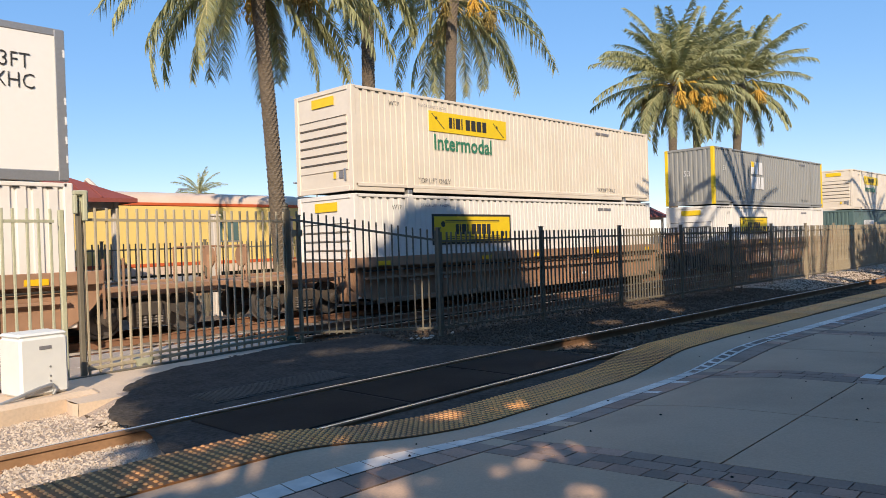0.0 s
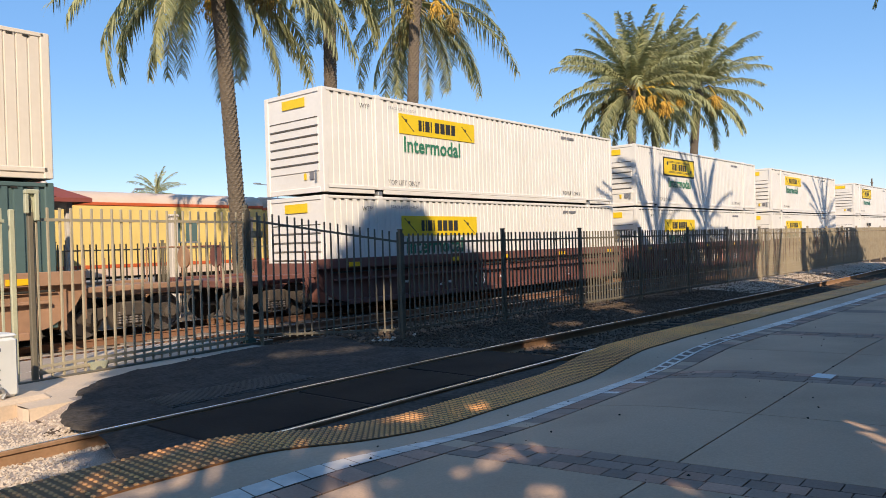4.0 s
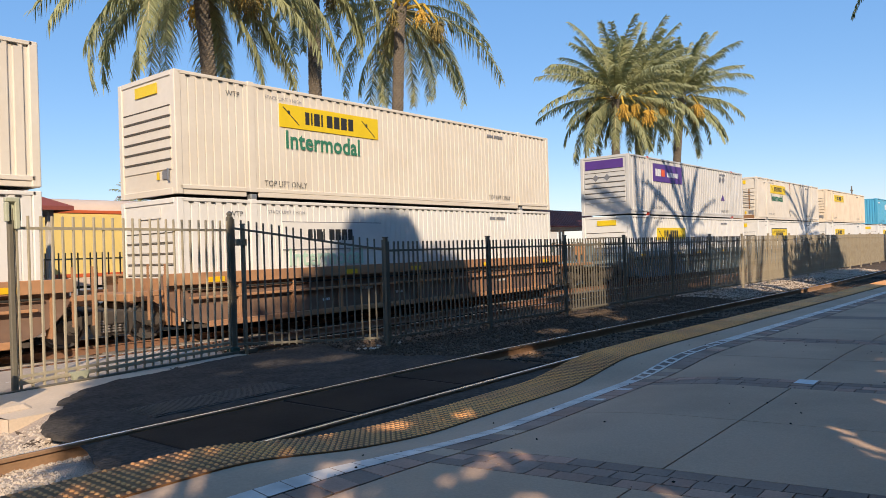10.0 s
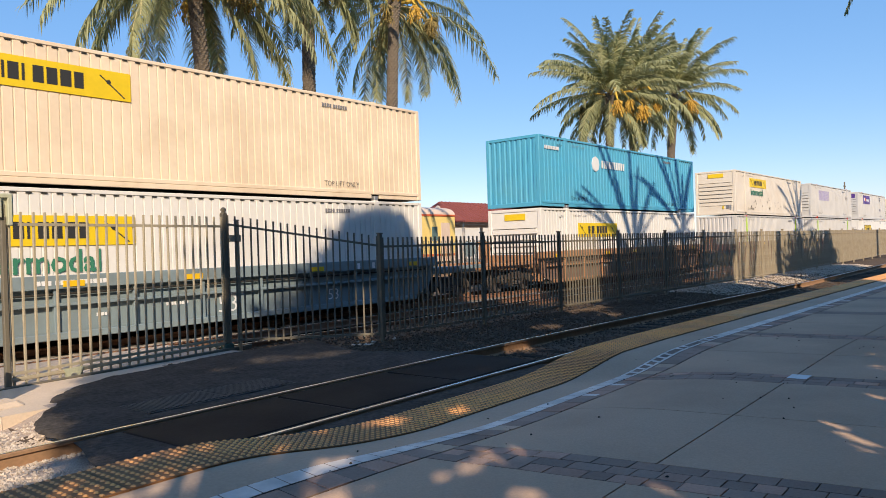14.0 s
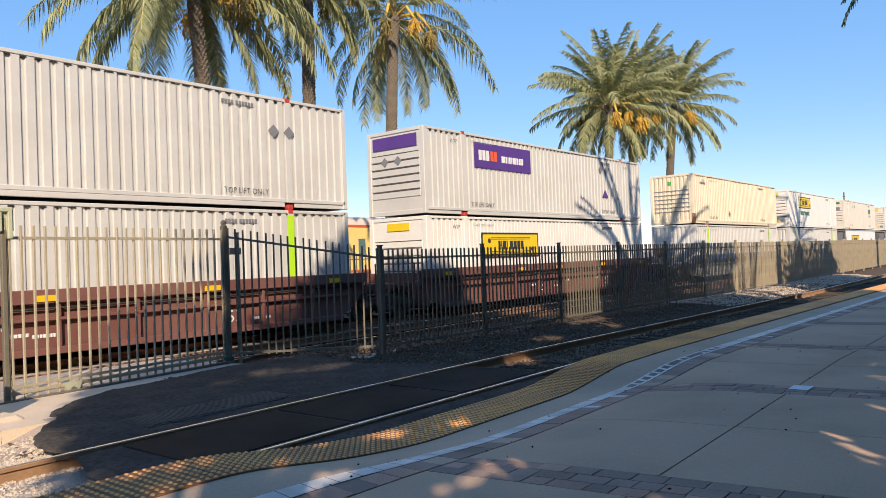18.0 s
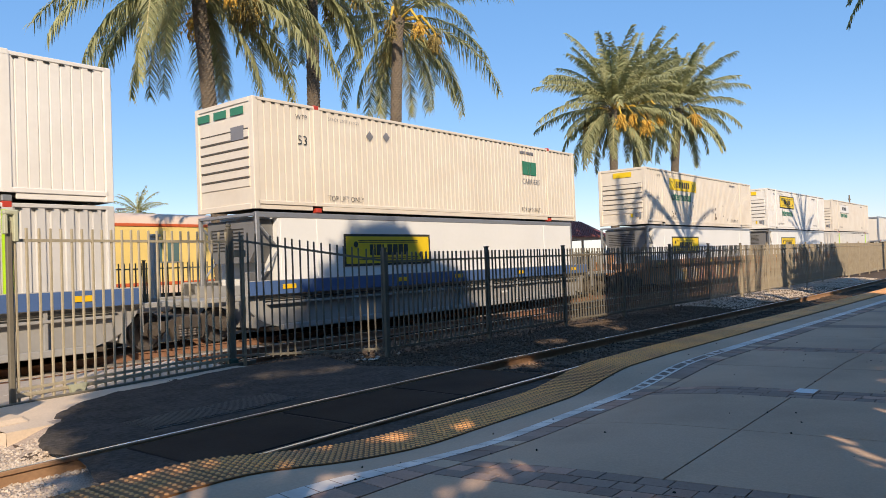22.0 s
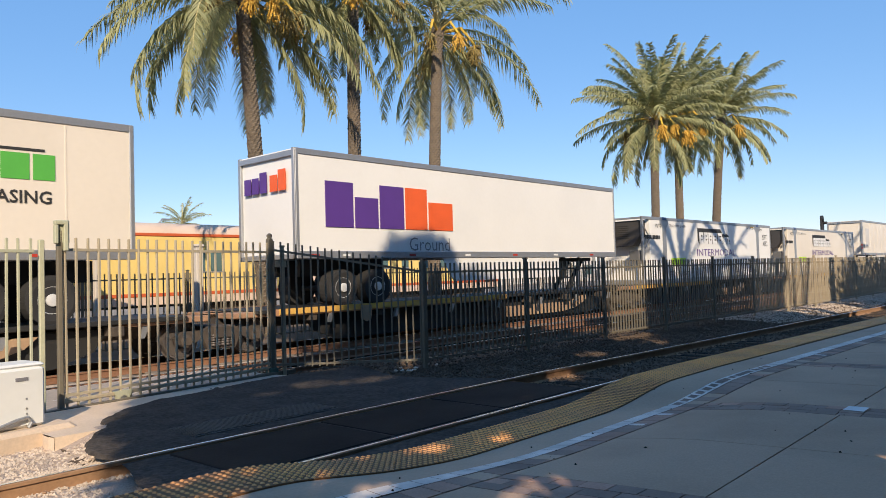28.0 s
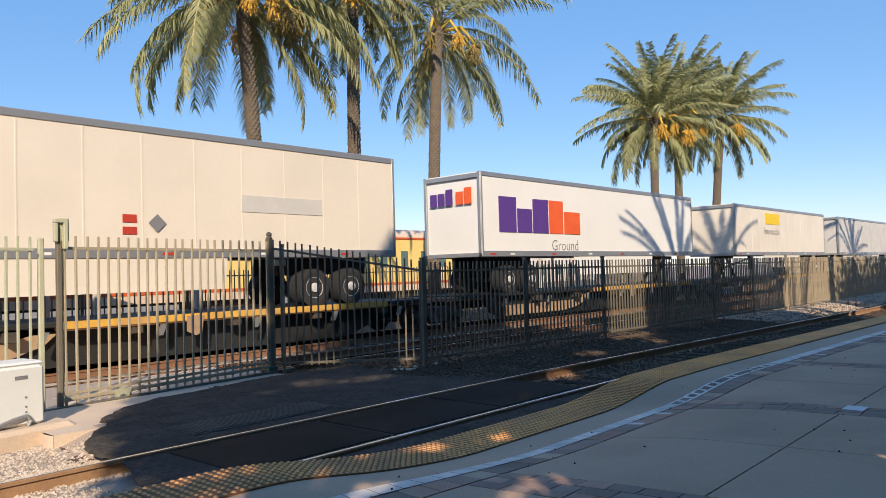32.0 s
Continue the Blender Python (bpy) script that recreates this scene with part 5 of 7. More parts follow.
def brand_plate(c, style, x=2.95, z_top=2.5):
    """A yellow company plate with a row of black blocks where its name stands."""
    if style in ("plain", "grey_word", "plate_only"):
        panel(c, "company_plate", x, x + 3.6, z_top - 0.6, z_top, YELLOW, label="yellow company plate")
        bars(c, x + 0.85, z_top - 0.46, 0.33, (0.42, 0.16, 0.6, 0.16, -0.1, 0.62, 0.62, 0.66, 0.58), INK, 0.17, y=-0.010)
        sc = B()
        for u, top_, low_ in ((x + 0.1, z_top - 0.08, z_top - 0.5), (x + 2.92, z_top - 0.12, z_top - 0.54)):
            sc.prism([(u, top_), (u + 0.025, top_ + 0.012), (u + 0.55, low_), (u + 0.525, low_ - 0.012)], -0.010, -0.004)
            sc.lathe((u + 0.2, -0.004, top_ - 0.12), (0, -1, 0), [(0, 0.05), (0.005, 0.05)], 10)
        tagged(part("scroll_mark", sc, INK, c), kind="stuff")
    elif style in ("bordered", "bordered_only"):
        panel(c, "plate_border", x, x + 3.7, z_top - 0.92, z_top, INK, -0.003)
        panel(c, "company_plate", x + 0.07, x + 3.63, z_top - 0.85, z_top - 0.07, YELLOW, -0.007, "yellow company plate in a black frame")
        bars(c, x + 1.0, z_top - 0.62, 0.32, (0.42, 0.18, 0.62, 0.18, -0.2, 0.62, 0.62, 0.62, 0.55), INK, 0.14, y=-0.013)
        sc = B()
        for z in (z_top - 0.2, z_top - 0.25, z_top - 0.70, z_top - 0.75):
            sc.box(x + 0.55, x + 3.1, -0.012, -0.007, z, z + 0.022)
        for e in (0.3, 3.1):
            sc.lathe((x + e + 0.15, -0.007, z_top - (0.3 if e < 1 else 0.62)), (0, -1, 0), [(0, 0.09), (0.004, 0.09)], 14)
        tagged(part("scroll_mark", sc, INK, c), kind="stuff")
    elif style == "faded":
        panel(c, "company_plate", x, x + 3.6, z_top - 0.7, z_top, PAINT["white"], label="faded white company plate")
        for z in (z_top - 0.72, z_top):
            panel(c, "plate_border", x, x + 3.6, z, z + 0.02, INK_GREY, -0.006)
        bars(c, x + 0.85, z_top - 0.48, 0.3, (0.42, 0.18, 0.62, 0.18, -0.2, 0.62, 0.62, 0.62, 0.55), INK, 0.16, y=-0.010)


def container(s, z, paint, kind="fine", plate="", word=None, label="", marks="", posts=None, z_top=2.5):
    c = thing("container", label, "shipping container", pose(s, 15.09, z), "containers")
    mat = PAINT[paint]
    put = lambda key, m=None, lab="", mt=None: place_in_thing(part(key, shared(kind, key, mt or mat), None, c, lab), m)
    put("side_wall"), put("far_wall"), put("roof"), put("top_rail"), put("bottom_rail"), put("floor", mt=GAPDARK)
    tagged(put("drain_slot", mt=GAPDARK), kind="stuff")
    put("end_wall")
    if kind != "fold":
        for i in range(6):
            put("end_rib", pose(0, 0, 0.62 + i * 0.25))
            put("end_groove", pose(0, 0, 0.62 + i * 0.25), mt=END_LINE)
    put("end_wall", pose(CL, CW, 0, 0, 0, 180))
    pm = posts or mat
    for i, m in enumerate((pose(0, 0, 0), pose(CL, 0, 0, 0, 0, 90), pose(CL, CW, 0, 0, 0, 180), pose(0, CW, 0, 0, 0, 270))):
        put("corner_post", m, mt=pm if paint == "slate" else mat)
    for x in (2.08, CL - 2.08):
        put("lift_post", pose(x, 0, 0), mt=mat)
        if posts is not None and paint != "slate":
            panel(c, "lift_stripe", x - 0.10, x + 0.10, 0.2, CH - 0.14, posts, -0.010, "bright lime lift post")
        for zz in (0, CH - 0.1):
            put("corner_casting", pose(x, 0, zz), mt=RED if (posts is LIME or marks == "red") else STEEL if zz == 0 else mat)
    lettering("TOP LIFT ONLY", 0.15, INK, c, 2.42, 0.34, squash=0.92)
    lettering("WTP", 0.13, INK, c, 1.35, CH - 0.42)
    lettering("STACK LIMIT 3 HIGH", 0.09, INK_GREY, c, 2.5, CH - 0.33)
    bars(c, CL - 4.1, CH - 0.36, 0.1, (0.7,) * 4 + (-0.3,) + (0.7,) * 6, INK_GREY, 0.2)
    lettering("TOP LIFT ONLY", 0.145, INK, c, CL - 4.1, 0.35, squash=0.92)
    if plate:
        brand_plate(c, plate, z_top=z_top)
    if word is not None:
        low = z_top - (1.42 if plate.startswith("bordered") else 1.09)
        lettering("Intermodal", 0.45, word, c, 3.45 if plate.startswith("bordered") else 3.1, low - 0.04, squash=0.95, weight=0.022)
    if plate:
        end_panel(c, "end_plate", 0.75, 1.75, CH - 0.45, CH - 0.2, YELLOW if plate != "faded" else PAINT["white"], 0.0, "small yellow plate on the end")
        end_panel(c, "end_vent", 0.42, 0.6, 0.42, 0.62, INK_GREY, 0.0)
        end_panel(c, "end_box", 0.28, 0.36, 0.36, 0.66, STEEL, -0.02)
        end_panel(c, "sticker", 0.75, 0.85, 0.42, 0.6, YELLOW, 0.0)
    MOVERS.append((c, s, 0.0, z))
    return c


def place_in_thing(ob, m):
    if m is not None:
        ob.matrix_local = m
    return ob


def diamonds(c, spots, mat=INK_GREY):
    for x, z, r in spots:
        i = B()
        i.prism([(x - r, z), (x, z - r), (x + r, z), (x, z + r)], -0.009, -0.004)
        part("hazard_diamond", i, mat, c)
        if r < 0.21:
            continue
        i = B()
        i.prism([(x - r * 0.35, z), (x, z - r * 0.35), (x + r * 0.35, z), (x, z + r * 0.35)], -0.012, -0.009)
        part("diamond_centre", i, INK_WHITE if mat is not INK_WHITE else INK_GREY, c)


def end_diamond(c, y, z, r, mat=INK_GREY):
    b = B()
    b.v += [(x, y + u * r, z + v * r) for x in (-0.012, 0.0) for u, v in ((-1, 0), (0, -1), (1, 0), (0, 1))]
    b.f += [(0, 1, 2, 3), (7, 6, 5, 4)] + [(k, k + 4, (k + 1) % 4 + 4, (k + 1) % 4) for k in range(4)]
    part("hazard_diamond", b, mat, c)


def scars(c, seed, n, mat=None):
    """Chips where the paint is gone, low on the wall."""
    r = random.Random(seed)
    for _ in range(n):
        x, z = r.uniform(3.0, 14), 0.4 + 0.9 * r.random() ** 1.6
        w, h = r.uniform(0.03, 0.12), r.uniform(0.05, 0.19)
        part("paint_chip", B().prism([(x, z), (x + w * 0.7, z + 0.01), (x + w, z + h * 0.5), (x + w * 0.6, z + h), (x + 0.01, z + h * 0.8)], -0.008, -0.002), mat or RUST, c, "small rusty scar")



CREAM = "cream corrugated container with yellow company plate, on a well car"
WHITE_JB = "white corrugated container with yellow company plate, on a well car"
BORDERED = "white container with black-framed yellow company plate"
LOWER = "white lower container sunk in a well car"
GREY_C = "pale grey folded container with lime green lift posts"
UP_Z, LOW_Z = 3.23, 0.31


def delivery_plate(c, faded=False):
    """The purple plate with orange and white blocks."""
    if faded:
        for i in range(14):
            x = 2.75 + i * 0.278
            panel(c, "faded_plate", x, x + 0.16, 1.55, 2.4, INK_FADED, 0.012)
        return
    panel(c, "company_plate", 2.7, 6.3, 1.72, 2.62, INK_PURPLE, label="purple company plate")
    bars(c, 2.95, 2.0, 0.36, (0.5, 0.5, 0.5), INK_WHITE, 0.12, y=-0.010)
    bars(c, 3.66, 2.0, 0.36, (0.5, 0.5), INK_ORANGE, 0.12, y=-0.010)
    bars(c, 4.35, 2.0, 0.24, (0.9, 0.4, 0.2, 0.4, 0.2, 0.9, 0.5, 0.5, 0.5), INK_WHITE, 0.18, y=-0.010)
    end_panel(c, "end_plate", 0.3, 2.3, CH - 0.62, CH - 0.2, INK_PURPLE, 0.0, "purple plate on the end")
    diamonds(c, ((12.1, 2.3, 0.2), (12.65, 2.3, 0.2)))
    lettering("WTP", 0.12, INK, c, CL - 1.75, CH - 0.42)
    part("lift_mark", B().prism([(12.15, 1.05), (12.75, 1.05), (12.45, 1.4)], -0.009, -0.004), INK_PURPLE, c, "small purple triangle mark")
    for y in (1.75, 1.15):
        end_diamond(c, y, 1.85, 0.17)


g = INK_GREEN
STACKS = []


def stack(s, upper, lower):
    STACKS.append(s)
    return container(s, UP_Z, **upper), container(s, LOW_Z, **lower) if lower else None


low_bordered = dict(paint="white", plate="bordered_only", label=LOWER, z_top=2.35)
low_plain = dict(paint="white", plate="plain", word=g, label=LOWER, z_top=2.35)
low_grey = dict(paint="pale_grey", kind="fold", posts=LIME, label=GREY_C)
STACKS.append(-10.67)
container(-10.67, LOW_Z, paint="white", kind="fold", label=LOWER)
u, l = stack(12.6, dict(paint="cream", plate="plain", word=g, label=CREAM), low_bordered)
u, l = stack(35.2, dict(paint="slate", kind="fold", posts=YELLOW, label="dark grey folded container with yellow corner posts"), low_bordered)
bars(u, 4.55, 1.72, 0.66, (0.7, 0.7, 0.75), INK_WHITE, 0.12, y=-0.01)
bars(u, 4.55, 0.92, 0.66, (0.7, 0.7, 0.25, 0.6), INK_WHITE, 0.12, y=-0.01)
part("emblem", B().box(4.6, 4.95, -0.016, -0.010, 2.1, 2.38), YELLOW, u, "yellow patch in the emblem")
lettering("53", 0.25, INK_WHITE, u, 1.0, 1.75)
end_text(u, "53", 0.28, 1.6, 1.5, INK_WHITE)
u, l = stack(58.0, dict(paint="cream", plate="plain", word=g, label=CREAM), dict(paint="teal", kind="fold", label="dark green folded container sunk in a well car"))
scars(u, 5, 16)
bars(l, 2.6, 1.75, 0.42, (0.5,) * 9, INK_WHITE, 0.2, y=-0.01)
part("faded_patch", B().box(9.6, 10.6, -0.012, -0.004, 1.3, 1.75), LIME, l)
stack(81.05, dict(paint="white", plate="plain", word=g, label=WHITE_JB), low_plain)
stack(99.45, dict(paint="white", plate="bordered", word=g, label=BORDERED), low_plain)
stack(118.7, dict(paint="white", plate="plain", word=g, label=WHITE_JB), low_plain)
u, l = stack(141.6, dict(paint="white", plate="bordered", word=g, label=BORDERED), dict(paint="white", word=None, label=LOWER))
lettering("Intermodal", 0.42, g, l, 3.6, 1.35, squash=0.92, weight=0.022)
bars(l, 4.5, 1.95, 0.3, (0.42, 0.18, 0.62, 0.18, -0.2, 0.62, 0.62, 0.62, 0.55), INK, 0.2)
u, l = stack(160.8, dict(paint="cream", kind="fold", label="cream folded container with hazard diamonds and rusty corners"), low_plain)
diamonds(u, ((3.95, 2.15, 0.22),))
lettering("53", 0.3, INK, u, 0.45, 2.28)
bars(u, 0.38, 2.0, 0.2, (0.7,) * 4 + (-0.2,) + (0.7,) * 6, INK, 0.16)
part("rust_patch", B().box(-0.008, 0.02, 0.05, 0.2, 0.06, 0.55).box(-0.008, 0.02, 2.35, 2.55, 0.06, 0.3), RUST, u, "rusty lower corner")
stack(179.85, dict(paint="cream", plate="plain", word=g, label=CREAM), dict(paint="white", plate="faded", word=material("faded_green_ink", (0.50, 0.70, 0.56), 0.6), label="white container with a faded company plate, sunk in a well car", z_top=2.35))
u, l = stack(203.1, dict(paint="pale_grey", kind="deep", marks="red", label="pale grey folded container with a purple company plate"), dict(paint="white", plate="plate_only", label=LOWER, z_top=2.3))
delivery_plate(u)
u, l = stack(222.2, dict(paint="cream", plate="plain", word=g, label="cream container with rust-streaked end, yellow company plate"), low_bordered)
for i in range(5):
    end_panel(u, "vent_slot", 0.45, 2.2, 0.95 + i * 0.25, 0.985 + i * 0.25, INK_GREY, -0.006)
for y, z in ((0.5, 0.75), (2.0, 0.6)):
    end_panel(u, "rust_streak", y, y + 0.09, z, 2.1, RUST, -0.004)
end_panel(u, "rust_streak", 0.25, 2.3, 0.12, 0.34, RUST, -0.003)
for z in (2.07, 0.70):
    x = 7.72
    # A darker rim puts the shade around the holder into colour.
    part("placard_edge", B().prism([(x - 0.3, z), (x, z - 0.3), (x + 0.3, z), (x, z + 0.3)], -0.008, -0.004), material("pale_seam", (0.45, 0.38, 0.31), 0.7), u)
    part("placard_holder", B().prism([(x - 0.27, z), (x, z - 0.27), (x + 0.27, z), (x, z + 0.27)], -0.012, -0.004), PAINT["cream"], u, "empty diamond placard holder")
    part("placard_clip", B().box(x - 0.02, x + 0.02, -0.03, -0.004, z - 0.36, z - 0.26).box(x - 0.3, x + 0.3, -0.02, -0.012, z - 0.01, z + 0.01), INK_GREY, u)
part("red_stripe", B().box(7.70, 7.76, -0.01, -0.004, 2.38, 2.78), material("faded_red_sticker", (0.55, 0.14, 0.06), 0.6), u, "faded red upright sticker")
stack(241.2, dict(paint="buff", plate="plate_only", label="rust-stained buff container with a yellow company plate"), low_plain)
u, l = stack(264.5, dict(paint="blue", kind="fold", label="bright blue folded container with a white emblem"), dict(paint="white", plate="plate_only", label=LOWER, z_top=2.3))
bars(u, 5.2, 1.85, 0.34, (0.5, 0.2, 0.5, 0.2, 0.5, 0.5, 0.5, 0.5, 0.5, 0.5, 0.5), INK_WHITE, 0.18)
part("emblem", B().lathe((4.65, 0.0, 2.0), (0, -1, 0), [(-0.02, 0.34), (0.012, 0.34)], 8), INK_WHITE, u, "white octagonal emblem")
bars(u, 0.4, 2.35, 0.14, (0.7,) * 9, INK_WHITE, 0.2)
u, l = stack(287.8, dict(paint="cream", plate="plain", word=g, label="cream container pocked with rust scars, yellow company plate"), low_grey)
scars(u, 8, 30, RUST_DARK)
u, l = stack(307.0, dict(paint="pale_grey", kind="deep", marks="red", label="pale grey folded container with a faded purple plate"), low_grey)
delivery_plate(u, True)
diamonds(u, ((13.6, 2.0, 0.18), (14.1, 2.0, 0.18)))
u, l = stack(326.6, dict(paint="pale_grey", kind="deep", marks="red", label="pale grey folded container with a purple company plate"), low_bordered)
delivery_plate(u)
u, l = stack(349.8, dict(paint="ivory", kind="fold", label="plain ivory folded container on a well car"), low_grey)
diamonds(u, ((5.9, 0.7, 0.19),))
# Dark flat bars drawn in place of ribs on this end.
for i in range(6):
    end_panel(u, "end_rib", 0.25, 2.35, 0.75 + i * 0.24, 0.79 + i * 0.24, INK_GREY, 0.0)
part("rust_patch", B().box(-0.008, 0.16, -0.006, 0.15, 0.06, 0.62), RUST, u, "rusty lower corner")
end_panel(u, "leaf_mark", 1.3, 1.5, 2.3, 2.52, LEAF_GREEN, 0.0)
bars(u, 1.0, CH - 0.55, 0.12, (0.6,) * 8, INK_GREY, 0.3)
stack(369.35, dict(paint="white", plate="bordered", word=g, label=BORDERED), low_grey)
u, l = stack(389.1, dict(paint="cream", kind="fine", marks="red", label="off-white folded container with a green company mark"), None)
bars(u, 12.2, 1.75, 0.5, (0.75, 0.3, 0.75), INK_GREEN, 0.05)
lettering("CARRIERS", 0.2, INK_GREY, u, 12.15, 1.4)
lettering("53", 0.25, INK, u, 1.4, 1.8)
diamonds(u, ((4.1, 2.3, 0.15), (4.8, 2.35, 0.15)))
for i in range(3):
    end_panel(u, "end_plate", 0.4 + i * 0.75, 0.95 + i * 0.75, CH - 0.4, CH - 0.2, INK_GREEN, 0.0)
end_panel(u, "end_vent", 0.4, 0.95, 1.85, 2.2, INK_GREY, 0.0)
u, l = stack(412.2, dict(paint="cream", plate="plain", word=g, label=CREAM), None)
scars(u, 9, 24, RUST_DARK)
stack(432.0, dict(paint="white", plate="bordered", word=g, label=BORDERED), None)
stack(451.35, dict(paint="cream", plate="faded", word=g, label="cream container with a faded white company plate"), low_grey)

# well cars
CAR_PAINT = {
    "brown": material("brown_car", (0.36, 0.205, 0.125), 0.75, vary=0.2, grain=6, stain=1.1, stain_amount=0.7, dirt=(0.20, 0.115, 0.075)),
    "maroon": material("maroon_car", (0.16, 0.06, 0.05), 0.7, vary=0.12, grain=6, stain=0.8, stain_amount=0.4, dirt=(0.23, 0.12, 0.09)),
    "ochre": material("ochre_car", (0.45, 0.225, 0.11), 0.75, vary=0.2, grain=6, stain=1.1, stain_amount=0.7, dirt=(0.27, 0.14, 0.085)),
    "steel": material("blue_grey_car", (0.20, 0.26, 0.28), 0.65, vary=0.12, grain=6, stain=0.8, stain_amount=0.4, dirt=(0.13, 0.14, 0.14)),
    "pale": material("pale_grey_car", (0.30, 0.30, 0.295), 0.65, vary=0.12, grain=6, stain=0.8, stain_amount=0.4, dirt=(0.25, 0.22, 0.20)),
}
DULL_PANEL = material("dull_brown_panel", (0.215, 0.13, 0.09), 0.8, vary=0.2, grain=6, stain=1.1, stain_amount=0.7, dirt=(0.14, 0.085, 0.065))
BLUE_BAND = material("blue_band", (0.06, 0.12, 0.27), 0.6, vary=0.1)
TRUCKS = {}
WHEELS = []


def truck_parts(parent, x):
    """A two-axle bogie under one end of a car."""
    t = part("truck", TRUCKS.setdefault("bolster", B().box(-0.25, 0.25, 0.1, CW - 0.1, 0.45, 0.75, 0.03).mesh("truck", BOGIE)), None, parent)
    t.location = (x, 0, 0)
    if "side" not in TRUCKS:
        b = B()
        b.prism([(-1.15, 0.52), (-0.95, 0.66), (-0.45, 0.66), (-0.3, 0.74), (0.3, 0.74), (0.45, 0.66), (0.95, 0.66), (1.15, 0.52), (1.1, 0.38), (0.75, 0.36), (0.48, 0.5), (0.36, 0.22), (-0.36, 0.22), (-0.48, 0.5), (-0.75, 0.36), (-1.1, 0.38)], -0.07, 0.07)
        TRUCKS["side"] = b.mesh("side_frame", BOGIE)
        sp = B()
        for i in range(5):
            for j in range(5):
                sp.lathe((-0.24 + i * 0.12, -0.1, 0.29 + j * 0.055), (0, 0, 1), [(0, 0.05), (0.02, 0.057), (0.04, 0.05)], 8)
        TRUCKS["spring"] = sp.mesh("spring_nest", TREAD)
        TRUCKS["bearing"] = B().lathe((0, 0, 0), (0, -1, 0), [(0, 0.15), (0.1, 0.15), (0.13, 0.09), (0.16, 0.09)], 14).mesh("bearing_cap", BOGIE)
        w = B()
        for y, d in ((0.545, 1), (2.046, -1)):
            w.lathe((0, y, 0), (0, d, 0), [(-0.10, 0.19), (-0.10, 0.12), (-0.07, 0.12), (-0.06, 0.36), (-0.10, 0.38), (-0.10, 0.42), (0.03, 0.425), (0.04, 0.46), (0.065, 0.455), (0.065, 0.38), (0.03, 0.36), (0.03, 0.13), (0.06, 0.13)], 24)
        w.tube((0, 0.45, 0), (0, 2.15, 0), 0.08, n=10)
        for k in range(4):
            a = k * 1.5708
            w.box(0.22 * math.cos(a) - 0.03, 0.22 * math.cos(a) + 0.03, 0.452, 0.47, 0.22 * math.sin(a) - 0.03, 0.22 * math.sin(a) + 0.03)
        TRUCKS["wheelset"] = w.mesh("wheelset", TREAD)
    for y in (0.28, CW - 0.28):
        part("side_frame", TRUCKS["side"], None, t).location = (0, y, 0)
        tagged(part("spring_nest", TRUCKS["spring"], None, t), kind="stuff").location = (0, y, 0)
    for ax in (-0.9, 0.9):
        part("bearing_cap", TRUCKS["bearing"], None, t).location = (ax, 0.24, 0.455)
        w = part("wheelset", TRUCKS["wheelset"], None, t)
        w.location = (ax, 0, 0.455)
        WHEELS.append((w, ax))
    return t


